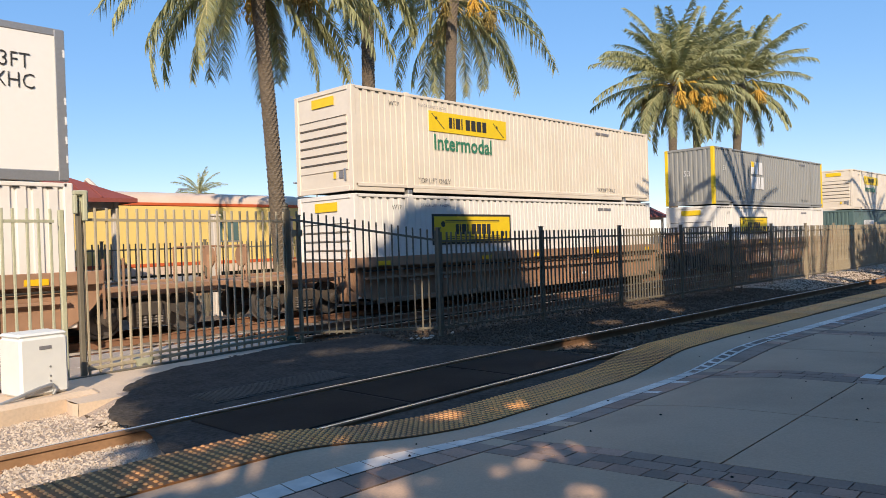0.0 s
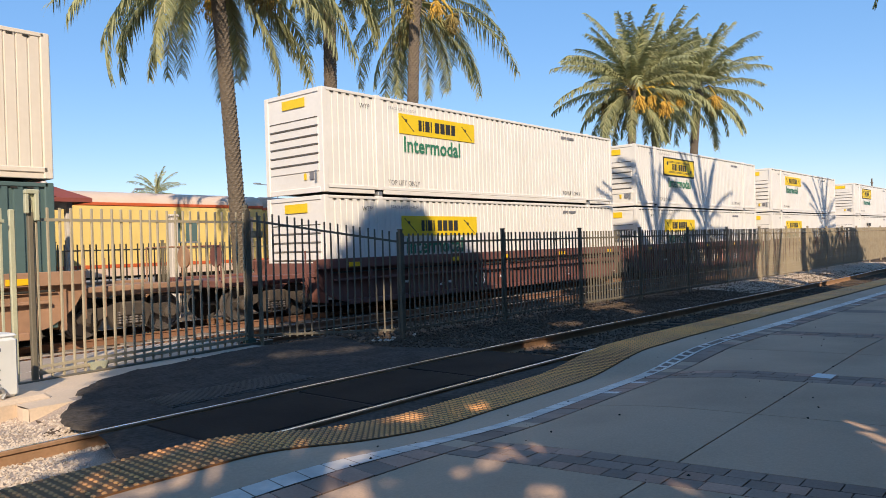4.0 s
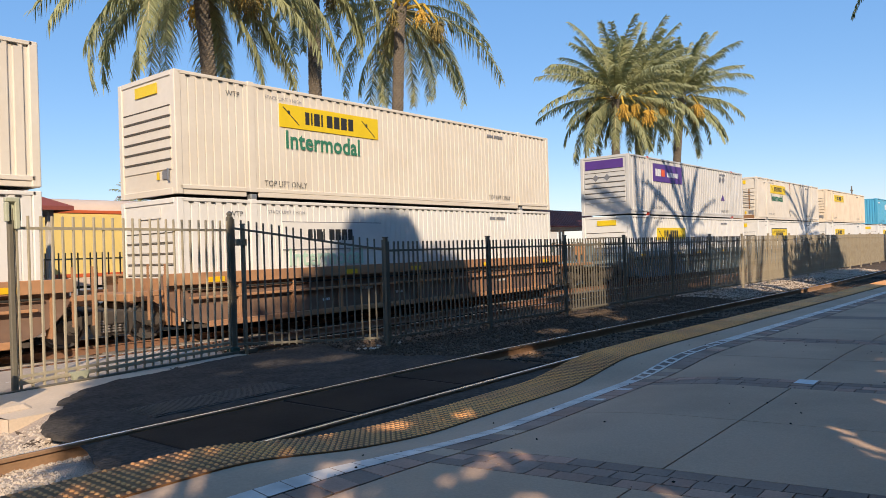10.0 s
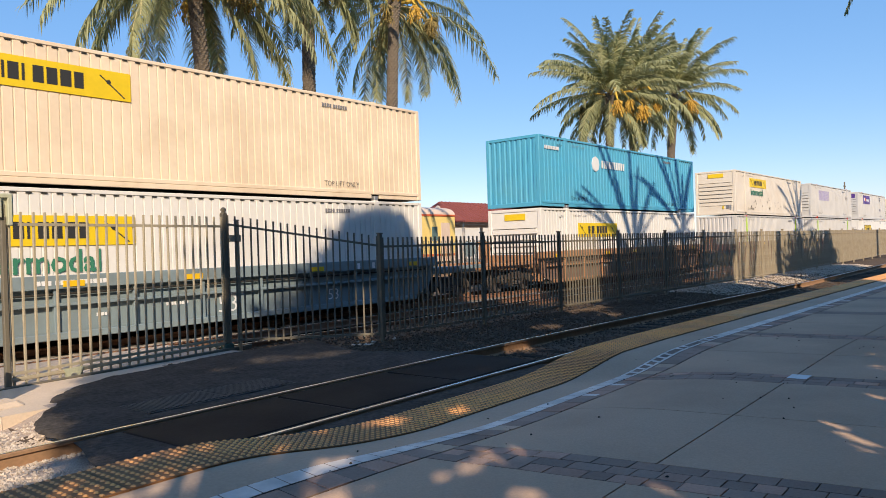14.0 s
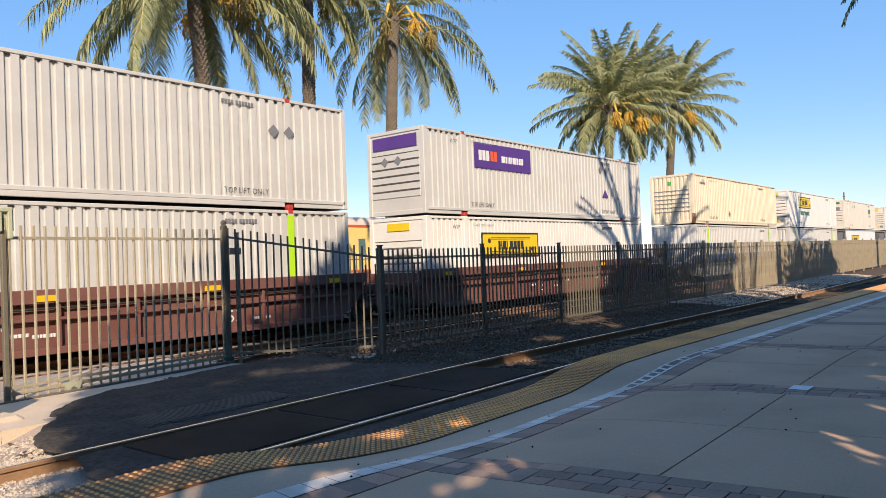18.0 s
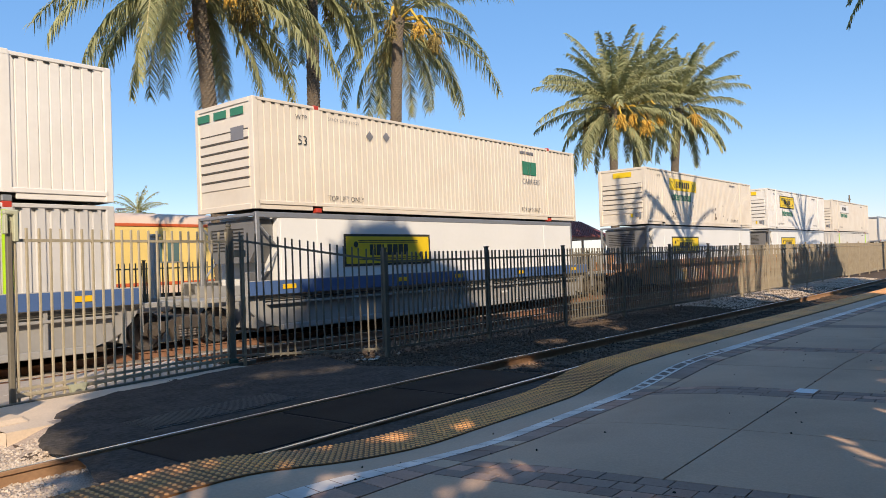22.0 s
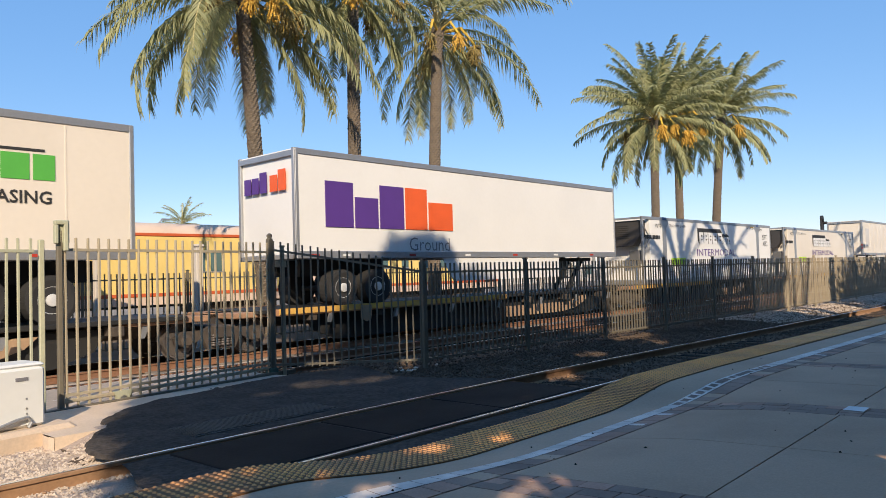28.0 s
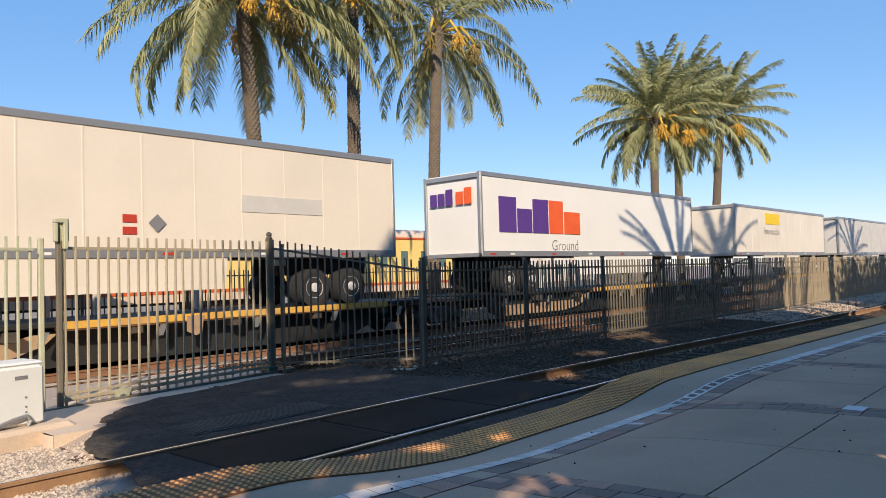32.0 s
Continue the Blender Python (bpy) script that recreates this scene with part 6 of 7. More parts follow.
def well_car(s, paint, left_gap, right_gap, label, number="", seed=0, lettered=False):
    """left_gap and right_gap: metres to the next wells; a wide one holds a coupler."""
    c = thing("well_car", label, "railway car", pose(s, 15.09, 0), "well cars")
    mat = CAR_PAINT[paint]
    y0 = -0.16
    hi, lo = 1.42, 0.28
    chord = 1.10 if paint == "pale" else 1.2
    side = [(-0.45, hi), (-0.45, 1.0), (-0.32, 0.78), (-0.1, 0.55), (0.2, 0.38), (0.6, lo), (CL - 0.6, lo), (CL - 0.2, 0.38), (CL + 0.1, 0.55), (CL + 0.32, 0.78), (CL + 0.45, 1.0), (CL + 0.45, hi)]
    for y in (y0, CW + 0.10):
        inset = 0.12 if y < 0 else -0.06
        part("side_sill", B().prism(side[::-1], y + inset, y + inset + 0.06), DULL_PANEL if paint == "ochre" and s < 400 else mat, c)
        part("top_chord", B().box(-0.45, CL + 0.45, y - 0.06, y + 0.08, chord, hi + 0.05, 0.012), mat, c)
        part("bottom_chord", B().box(0.6, CL - 0.6, y - 0.05, y + 0.08, lo - 0.08, lo + 0.06, 0.012), mat, c)
    for x in (-0.12, CL + 0.06):
        part("bulkhead", B().box(x, x + 0.06, -0.1, CW + 0.1, 0.3, hi - 0.06), mat, c)
    part("brake_pipe", B().tube((0.1, y0 + 0.03, chord - 0.1), (CL - 0.1, y0 + 0.03, chord - 0.1), 0.022, n=8), GAPDARK, c)
    smooth_side = paint == "ochre" and s > 400
    if not smooth_side:
        part("ledge", B().box(0.2, CL - 0.2, y0 - 0.02, y0 + 0.12, 0.86, 0.92, 0.008), mat, c)
    for i in range(0 if smooth_side else 9):
        x = 1.5 + i * (CL - 3.0) / 8
        part("stiffener", B().box(x - 0.04, x + 0.04, y0 + 0.0, y0 + 0.12, lo, chord, 0.008), mat, c)
    part("well_floor", B().box(0.3, CL - 0.3, 0, CW, 0.18, 0.28), BOGIE, c)
    if paint == "pale":
        part("blue_band", B().box(-0.4, CL + 0.4, y0 - 0.066, y0 - 0.05, chord + 0.015, hi + 0.035), BLUE_BAND, c, "blue band along the top")
    for sgn, gap, x_end in ((-1, left_gap, -0.45), (1, right_gap, CL + 0.45)):
        reach = gap / 2 if gap > 5 else gap / 2 - 0.05
        x_out = (-reach + 0.35) if sgn < 0 else (CL + reach - 0.35)
        a, b_ = sorted((x_end, x_out))
        part("end_platform", B().box(a, b_, 0.3, CW - 0.3, 0.88, 1.06, 0.02), mat, c)
        part("end_sill", B().box(a, b_, y0 + 0.05, y0 + 0.3, 1.0, 1.12, 0.015), mat, c)
        part("end_sill", B().box(a, b_, CW - 0.15, CW + 0.1, 1.0, 1.12, 0.015), mat, c)
        if gap > 5:
            tx = -1.55 if sgn < 0 else CL + 1.55
            truck_parts(c, tx)
            k = x_out
            part("coupler", B().box(*sorted((k, k + sgn * 0.42)), 1.1, 1.45, 0.78, 1.02, 0.03), BOGIE, c)
            part("handbrake", B().lathe((k - sgn * 0.1, 0.5, 1.65), (sgn, 0, 0), [(0, 0.26), (0.04, 0.26)], 16).tube((k - sgn * 0.1, 0.5, 1.0), (k - sgn * 0.1, 0.5, 1.7), 0.04, n=6), mat, c)
            part("grab_rail", B().tube((k - sgn * 0.05, 0.25, 1.05), (k - sgn * 0.05, 0.25, 1.9), 0.02, n=6).tube((k - sgn * 0.05, 2.3, 1.05), (k - sgn * 0.05, 2.3, 1.9), 0.02, n=6).tube((k - sgn * 0.05, 0.25, 1.9), (k - sgn * 0.05, 2.3, 1.9), 0.02, n=6), mat, c)
        elif sgn < 0:
            truck_parts(c, -gap / 2)
        part("ladder", B().box(x_end - 0.02, x_end + 0.02, y0 - 0.03, y0, 0.5, 1.7).box(x_end + sgn * 0.4 - 0.02, x_end + sgn * 0.4 + 0.02, y0 - 0.03, y0, 0.5, 1.7), mat, c)
    for x in (0.6, 4.9, 7.6, 11.3, CL - 1.0):
        part("placard", B().box(x, x + 0.42, y0 - 0.08, y0 - 0.055, 1.24, 1.36), REFLECT, c, "orange-yellow reflector")
    r = random.Random(seed)
    for _ in range(4):
        x = r.uniform(1.8, CL - 3)
        bars(c, x, r.uniform(0.45, 0.8), 0.07, [r.uniform(0.4, 0.9) for _ in range(r.randint(4, 9))], INK_WHITE, 0.25, y=y0 + 0.106)
    if number:
        lettering(number, 0.42, INK_WHITE, c, 8.5 if paint == "steel" else 6.3, 0.40, y=y0 + 0.106)
        lettering(number, 0.3, INK_WHITE, c, 12.0, 0.44, y=y0 + 0.106)
    if paint == "steel":
        lettering("125T", 0.30, INK_WHITE, c, 1.15, 0.42, y=y0 + 0.106)
        lettering("B", 0.16, INK_WHITE, c, 3.6, 0.56, y=y0 + 0.106)
        for x in (0.5, 1.55, 1.85, 2.45, 13.0, 13.6):
            part("stencil_bar", B().box(x, x + 0.1, y0 - 0.068, y0 - 0.058, chord + 0.03, hi - 0.02), INK_WHITE, c)
        bars(c, 4.4, chord + 0.08, 0.09, (0.9, 0.9, 0.9, -0.4, 0.9, 0.9, 0.9, 0.9, -0.4, 0.9, 0.9, 0.9, 0.9, 0.9, 0.9), INK_WHITE, 0.2, y=y0 - 0.066)
    if lettered:
        bars(c, 6.0, 0.55, 0.42, (0.9, 0.9, 0.9, 0.9), material("faded_gold", (0.50, 0.34, 0.17), 0.7), 0.15, y=y0 + 0.106)
    MOVERS.append((c, s, 0.0, 0.0))
    return c


STEEL_SPRAY = [material("grey_spray", (0.24, 0.27, 0.28), 0.75, vary=0.2, grain=9, bump=0)] * 3
SPRAY = [material("cream_spray", (0.55, 0.43, 0.30), 0.75, vary=0.25, grain=9, bump=0), material("rose_spray", (0.42, 0.24, 0.19), 0.75, vary=0.25, grain=9, bump=0), material("tan_spray", (0.45, 0.30, 0.16), 0.75, vary=0.25, grain=9, bump=0)]

BRIGHT_SPRAY = [material("amber_spray", (0.70, 0.44, 0.16), 0.75, vary=0.25, grain=9, bump=0), material("coral_spray", (0.60, 0.26, 0.18), 0.75, vary=0.25, grain=9, bump=0), material("ivory_spray", (0.66, 0.55, 0.42), 0.75, vary=0.25, grain=9, bump=0)]


def graffiti(c, x0, seed, mat=GRAFFITI, n=6):
    """A row of slanted sprayed letter shapes, each with a darker or paler outline; none of them reads as a letter."""
    r = random.Random(seed)
    fills = STEEL_SPRAY if seed == 11 else SPRAY if seed < 20 else BRIGHT_SPRAY
    x = x0
    for k in range(n):
        w, lean_, low_, high = r.uniform(0.42, 0.72), r.uniform(-0.15, 0.25), 0.34 + r.uniform(0, 0.08), r.uniform(0.92, 1.08)
        notch = r.uniform(0.25, 0.5)
        out = [(0.0, 0.0), (w * 0.34, 0.05), (w * 0.42, notch * 0.8), (w * 0.6, 0.02), (w, -0.03), (w * 0.92, 0.5), (w * 1.05, 1.0), (w * 0.62, 0.93), (w * 0.5, 1 - notch * 0.7), (w * 0.3, 1.04), (-0.06, 0.95), (0.1, 0.45)]
        shape = [(x + u + lean_ * v, low_ + (high - low_) * v) for u, v in out]
        mx, mz = x + w / 2 + lean_ / 2, (low_ + high) / 2
        edge_ = [(mx + (u - mx) * 1.16, mz + (v - mz) * 1.13) for u, v in shape]
        part("graffiti_outline", B().prism(edge_, -0.047, -0.043), mat, c, "sprayed outline")
        part("graffiti", B().prism(shape, -0.052, -0.048), fills[(seed + k) % 3], c, "sprayed block of colour")
        x += w * r.uniform(0.95, 1.15)


BROWN_L = "weathered brown steel well car with yellow reflectors"
CARS = ["brown"] * 4 + ["maroon"] * 3 + ["ochre"] * 3 + ["steel"] * 3 + ["ochre"] + ["maroon"] * 3 + ["pale"] * 3 + ["ochre"] * 3
CAR_LABEL = {"brown": BROWN_L, "maroon": "dull maroon steel well car with white stencils", "ochre": "rusty orange-brown steel well car, dusty", "steel": "blue-grey steel well car with white stencils", "pale": "pale grey well car with a blue top band"}
for i, s in enumerate(STACKS):
    lg = s - (STACKS[i - 1] + CL) if i else 6.6
    rg = STACKS[i + 1] - (s + CL) if i + 1 < len(STACKS) else 5.8
    c = well_car(s, CARS[i], lg, rg, CAR_LABEL[CARS[i]], "53" if CARS[i] in ("maroon", "steel") else "", i, lettered=i == 6)
    if i == 11:
        graffiti(c, 5.4, i, INK)
    if i in (2, 3, 5, 6, 7, 20, 21, 22):
        graffiti(c, {5: 5.2, 2: 5.0, 6: 10.9, 7: 0.9}.get(i, 3.2), i, GRAFFITI if i != 6 else material("blue_spray", (0.16, 0.26, 0.33), 0.7))
        graffiti(c, 8.2, i + 50, material("orange_spray", (0.55, 0.28, 0.12), 0.7))

# trailers on spine cars
DECK_Z = 1.05
TRAILER_WHITE = material("trailer_white", (0.78, 0.77, 0.75), 0.35, vary=0.03, grain=8, stain=0.5, stain_amount=0.12, bump=0.02)
TRAILER_IVORY = material("trailer_ivory", (0.74, 0.67, 0.58), 0.4, vary=0.04, grain=8, stain=0.5, stain_amount=0.2, bump=0.02)
ALU = material("aluminium_trim", (0.42, 0.43, 0.45), 0.4, metal=0.6, grain=20)

DUSTY_SILL = material("dusty_tan_sill", (0.40, 0.27, 0.17), 0.85, vary=0.2, grain=6, stain=0.9, stain_amount=0.5, dirt=(0.24, 0.15, 0.10))


DUSTY_YELLOW = material("dusty_yellow", (0.70, 0.39, 0.06), 0.8, vary=0.25, grain=6, stain=1.0, stain_amount=0.7, dirt=(0.40, 0.22, 0.11))


def spine_car(s, left_gap, right_gap, edges, sill, trucks, label="low steel spine car with a yellow deck edge"):
    """edges: stretches of yellow deck edge; sill: ends of the dusty plate; trucks: their middles; all along the car."""
    c = thing("spine_car", label, "railway car", pose(s, 15.09, 0), "spine cars")
    a, b_ = -left_gap / 2 + 0.3, CL + right_gap / 2 - 0.3
    part("centre_sill", B().box(a, b_, CW / 2 - 0.35, CW / 2 + 0.35, 0.55, 1.0, 0.03), BOGIE, c)
    part("deck_beam", B().box(a + 0.6, b_ - 0.6, 0.12, CW - 0.12, 0.93, DECK_Z - 0.02, 0.015), BLACK, c)
    for x0, x1 in edges:
        for y in (-0.05, CW - 0.35):
            part("deck_rail", B().box(x0, x1, y, y + 0.4, 0.86, DECK_Z - 0.02, 0.02), CAR_PAINT["ochre"], c)
        part("yellow_edge", B().box(x0, x1, -0.075, -0.05, 0.90, 1.045), DUSTY_YELLOW, c, "dusty yellow deck edge")
        part("tie_down_bracket", B().prism([(x0 + 2.6, 1.0), (x0 + 3.0, 1.0), (x0 + 2.95, 0.62), (x0 + 2.8, 0.56), (x0 + 2.6, 0.66)], -0.11, -0.08), DUSTY_SILL, c, "rusty bracket under the deck edge")
    for i in range(7):
        x = a + 2.2 + i * (b_ - a - 4.4) / 6
        part("cross_bearer", B().box(x - 0.12, x + 0.12, 0.0, CW, 0.70, 0.9, 0.01), BOGIE, c)
        part("tie_down", B().prism([(x + 0.5, 0.86), (x + 0.62, 0.86), (x + 0.52, 0.62), (x + 0.42, 0.62)], -0.06, 0.02), STEEL, c)
    # A black plate stands in for the deep shade under the deck.
    part("belly_sill", B().prism([(0.5, 0.84), (0.8, 0.4), (1.6, 0.12), (CL - 1.6, 0.12), (CL - 0.8, 0.4), (CL - 0.5, 0.84)], 0.42, 0.5), BLACK, c, "black fish-belly sill")
    x0, x1 = sill
    part("end_plate", B().prism([(x0, 0.60), (x0, 0.24), (x1 - 1.6, 0.24), (x1 - 0.7, 0.34), (x1, 0.58), (x1 + 0.25, 0.80), (x1 - 0.2, 0.80), (x1 - 1.0, 0.60)], 0.3, 0.36), DUSTY_SILL, c, "dusty tan sill plate")
    for x in trucks:
        truck_parts(c, x)
    part("end_platform", B().box(a, a + 1.9, 0.2, CW - 0.2, 0.86, 1.0, 0.02), CAR_PAINT["brown"], c)
    part("end_platform", B().box(b_ - 1.9, b_, 0.2, CW - 0.2, 0.86, 1.0, 0.02), CAR_PAINT["brown"], c)
    MOVERS.append((c, s, 0.0, 0.0))
    return c


def tyre_pair(t, x, name="wheel"):
    for y in (0.12, CW - 0.12):
        d = -1 if y < 1 else 1
        w = part(name, B().lathe((x, y, -0.78), (0, d, 0), [(-0.5, 0.40), (-0.47, 0.49), (-0.02, 0.49), (0.0, 0.40), (-0.02, 0.28)], 26), TYRE, t, "black trailer tyre")
        part("rim", B().lathe((x, y, -0.78), (0, d, 0), [(-0.06, 0.28), (-0.015, 0.27), (-0.05, 0.2), (-0.07, 0.13), (0.02, 0.12), (0.03, 0.06)], 22), WHEEL_WHITE, w, "pale steel rim")


def trailer(s, label, paint=TRAILER_WHITE, rear="right", top=5.12, skirt=True, lines=True):
    """A road trailer: its floor is its origin."""
    z = 2.28
    h = top - z
    t = thing("road_trailer", label, "trailer", pose(s, 15.09, z), "trailers")
    L = CL - 0.1
    part("box_body", B().box(0.05, L - 0.05, 0.02, CW - 0.02, 0.12, h - 0.1, 0.02), paint, t)
    part("roof_rail", B().box(0, L, -0.005, 0.05, h - 0.16, h, 0.015).box(0, L, CW - 0.05, CW + 0.005, h - 0.16, h, 0.015), ALU, t, "grey roof rail")
    part("roof", B().box(0.02, L - 0.02, 0.02, CW - 0.02, h - 0.04, h - 0.01), paint, t)
    part("floor_rail", B().box(0, L, -0.012, 0.05, 0.0, 0.2, 0.012).box(0, L, CW - 0.05, CW + 0.012, 0.0, 0.2, 0.012), ALU, t, "grey bottom rail")
    for i, x in enumerate((0.0, L - 0.1)):
        part("corner_post", B().box(x, x + 0.1, -0.01, 0.1, 0.0, h, 0.015), ALU, t)
        part("corner_post", B().box(x, x + 0.1, CW - 0.1, CW + 0.01, 0.0, h, 0.015), ALU, t)
    if lines:
        for i in range(12):
            x = 1.25 + i * 1.22
            part("panel_seam", B().box(x, x + 0.03, 0.012, 0.03, 0.2, h - 0.16), paint, t)
    part("marker_strip", B().box(0.4, 0.7, -0.02, -0.012, 0.06, 0.12), RED, t)
    for k in range(6):
        x = 1.5 + k * 2.5
        part("marker_strip", B().box(x, x + 0.25, -0.02, -0.012, 0.06, 0.12), RED if k % 2 else INK_WHITE, t)
    fr = B().box(-0.03, 0.05, 0.1, CW - 0.1, h - 0.2, h - 0.05, 0.01).box(-0.03, 0.05, 0.0, CW, 0.0, 0.12, 0.01).box(-0.03, 0.05, 0.0, 0.12, 0, h, 0.01).box(-0.03, 0.05, CW - 0.12, CW, 0, h, 0.01)
    part("end_frame", fr, ALU, t, "grey end frame")
    flip = lambda x: x if rear == "right" else L - x
    axle = B()
    for x in (flip(L - 1.6), flip(L - 2.85)):
        axle.tube((x, 0.3, -0.78), (x, CW - 0.3, -0.78), 0.07, n=8)
        tyre_pair(t, x)
    a, b_ = sorted((flip(L - 3.6), flip(L - 0.6)))
    axle.box(a, b_, 0.7, 0.85, -0.45, 0.0).box(a, b_, CW - 0.85, CW - 0.7, -0.45, 0.0)
    part("axle_frame", axle, BLACK, t)
    leg = B()
    for y in (0.5, CW - 0.5):
        leg.box(flip(3.2) - 0.08, flip(3.2) + 0.08, y - 0.08, y + 0.08, -0.75, 0.0, 0.01).box(flip(3.2) - 0.2, flip(3.2) + 0.2, y - 0.15, y + 0.15, -0.8, -0.75)
    leg.tube((flip(3.2), 0.5, -0.15), (flip(3.2), CW - 0.5, -0.7), 0.04, n=6)
    part("landing_leg", leg, BLACK, t)
    hitch = B()
    hitch.tube((flip(1.1), CW / 2 - 0.3, -0.1), (flip(2.2), CW / 2 - 0.3, -1.22), 0.09, n=6).tube((flip(1.1), CW / 2 + 0.3, -0.1), (flip(2.2), CW / 2 + 0.3, -1.22), 0.09, n=6).box(*sorted((flip(0.7), flip(1.6))), CW / 2 - 0.5, CW / 2 + 0.5, -0.15, 0.0)
    part("hitch_stand", hitch, BLACK, t)
    if skirt:
        a, b_ = sorted((flip(4.2), flip(10.6)))
        part("side_skirt", B().prism([(a, 0.0), (b_, 0.0), (b_ - 0.05, -0.72), (a + 0.5, -0.72)][::-1], 0.02, 0.04), paint, t, "white side skirt")
    MOVERS.append((t, s, 0.0, z))
    return t, h


def delivery_marks(t, h, seed=0):
    """Large purple and orange blocks in place of the company's name."""
    x, z, k = 0.95, h - 2.0, 1.22
    for name, mat, cells in (("purple_mark", INK_PURPLE, ((0, 0.95, k), (1.02, 0.85, 0.84), (1.94, 0.94, k))), ("orange_mark", INK_ORANGE, ((2.95, 0.9, k), (3.93, 1.07, 0.84)))):
        for dx, w, tall in cells:
            part(name, B().box(x + dx, x + dx + w, -0.006, 0.018, z, z + tall), mat, t, "plain block of the company mark")
    lettering("Ground", 0.4, INK_GREY, t, 4.0, z - 0.62, y=0.008)
    for mat, (y0, y1) in ((INK_PURPLE, (1.2, 2.3)), (INK_ORANGE, (0.35, 1.1))):
        b = B()
        n = 3 if mat is INK_PURPLE else 2
        w = (y1 - y0) / n
        for i in range(n):
            b.box(-0.04, -0.02, y0 + i * w + 0.03, y0 + (i + 1) * w - 0.03, h - 1.05, h - (0.62 if i else 0.5))
        part("end_mark", b, mat, t)


def reefer_box(s, label, seed, z=DECK_Z, top=4.07, mark=True, paint=None, plain=False):
    """A smooth refrigerated container resting on a spine car."""
    h, RL = top - z, CL - 0.42
    paint = paint or TRAILER_IVORY
    c = thing("refrigerated_container", label, "shipping container", pose(s, 15.09, z), "refrigerated containers")
    part("box_body", B().box(0.75, RL, 0.01, CW - 0.01, 0.12, h - 0.03, 0.02), paint, c)
    for y in (0.02, CW - 0.10):
        brace = B().tube((0.06, y + 0.04, h - 0.25), (0.74, y + 0.04, h - 0.95), 0.03, n=6)
        brace.tube((0.06, y + 0.04, h - 1.75), (0.74, y + 0.04, h - 0.95), 0.03, n=6)
        part("cheek_brace", brace, ALU, c, "diagonal steel brace of the front frame")
        part("front_post", B().box(0.0, 0.11, y, y + 0.08, 0.0, h - 0.02, 0.012), ALU, c)
    part("front_wall", B().box(0.68, 0.76, 0.02, CW - 0.02, 0.1, h - 0.05), paint, c)
    part("front_header", B().box(0, 0.78, 0.02, 0.08, h - 0.12, h - 0.02, 0.01).box(0, 0.12, 0.08, CW - 0.02, h - 0.1, h - 0.02, 0.01), ALU, c)
    part("front_sill", B().box(0, 0.74, 0.02, CW - 0.02, 0.0, 0.22, 0.02), ALU, c)
    unit = B()
    out = [(0.22, h - 0.16), (CW - 0.22, h - 0.16), (CW - 0.22, h - 0.85), (CW - 0.55, h - 1.28), (0.55, h - 1.28), (0.22, h - 0.85)]
    unit.v += [(x, y, z_) for x in (0.16, 0.7) for y, z_ in out]
    unit.f += [(0, 1, 2, 3, 4, 5), (11, 10, 9, 8, 7, 6)] + [(k, k + 6, (k + 1) % 6 + 6, (k + 1) % 6) for k in range(6)]
    cooler = part("cooling_unit", unit, material("cooling_unit_pale", (0.17, 0.17, 0.175), 0.6, vary=0.15, grain=30) if plain else material("cooling_unit_grey", (0.05, 0.046, 0.044), 0.6, vary=0.15, grain=30), c, "dark cooling unit with cut lower corners")
    for k in range(7):
        part("grille_slat", B().box(0.145, 0.165, 0.75, CW - 0.4, h - 0.95 + 0.09 * k, h - 0.92 + 0.09 * k), GAPDARK, cooler)
    part("fuel_box", B().box(0.12, 0.66, 0.25, 0.75, h - 1.95, h - 1.5, 0.03), material("box_grey", (0.12, 0.12, 0.12), 0.6), c)
    part("top_rail", B().box(0, RL, -0.006, 0.05, h - 0.14, h, 0.012), ALU, c)
    part("bottom_rail", B().box(0, RL, -0.006, 0.05, 0.0, 0.2, 0.012), ALU, c)
    for x in (2.08, RL - 2.08):
        b = B()
        if plain:
            part("lift_post", B().box(x - 0.1, x + 0.1, -0.005, 0.02, 0.1, h - 0.14), paint, c)
            continue
        b.prism([(x - 0.19, 0.1), (x + 0.19, 0.1), (x + 0.19, h - 0.48), (x + 0.42, h - 0.28), (x + 0.42, h - 0.14), (x - 0.42, h - 0.14), (x - 0.42, h - 0.28), (x - 0.19, h - 0.48)], -0.005, 0.02)
        part("lift_post", b, ALU, c, "grey lift post")
        part("casting", B().box(x - 0.18, x + 0.18, -0.02, 0.1, h - 0.12, h + 0.01, 0.01), BLUE_BAND, c, "blue lift casting")
    for x in (0.0, RL - 0.12):
        part("corner_post", B().box(x, x + 0.12, -0.008, 0.1, 0, h, 0.012), ALU, c)
    if plain:
        lettering("TOP LIFT ONLY", 0.12, INK_GREY, c, 2.5, 0.35)
        MOVERS.append((c, s, 0.0, z))
        return c
    lettering("WTP", 0.2, INK, c, 1.2, h - 0.5)
    lettering("STACK LIMIT 3 HIGH", 0.13, INK, c, 2.6, h - 0.42)
    bars(c, 0.25, h - 1.0, 0.17, (0.7,) * 4 + (-0.3,) + (0.7,) * 5, INK, 0.16)
    lettering("53FT", 0.29, INK, c, RL - 1.33, h - 0.84, squash=0.84)
    lettering("XHC", 0.29, INK, c, RL - 1.28, h - 1.22, squash=0.84)
    lettering("STACK LIMIT 3 HIGH", 0.10, INK, c, RL - 3.72, h - 0.29, squash=0.85)
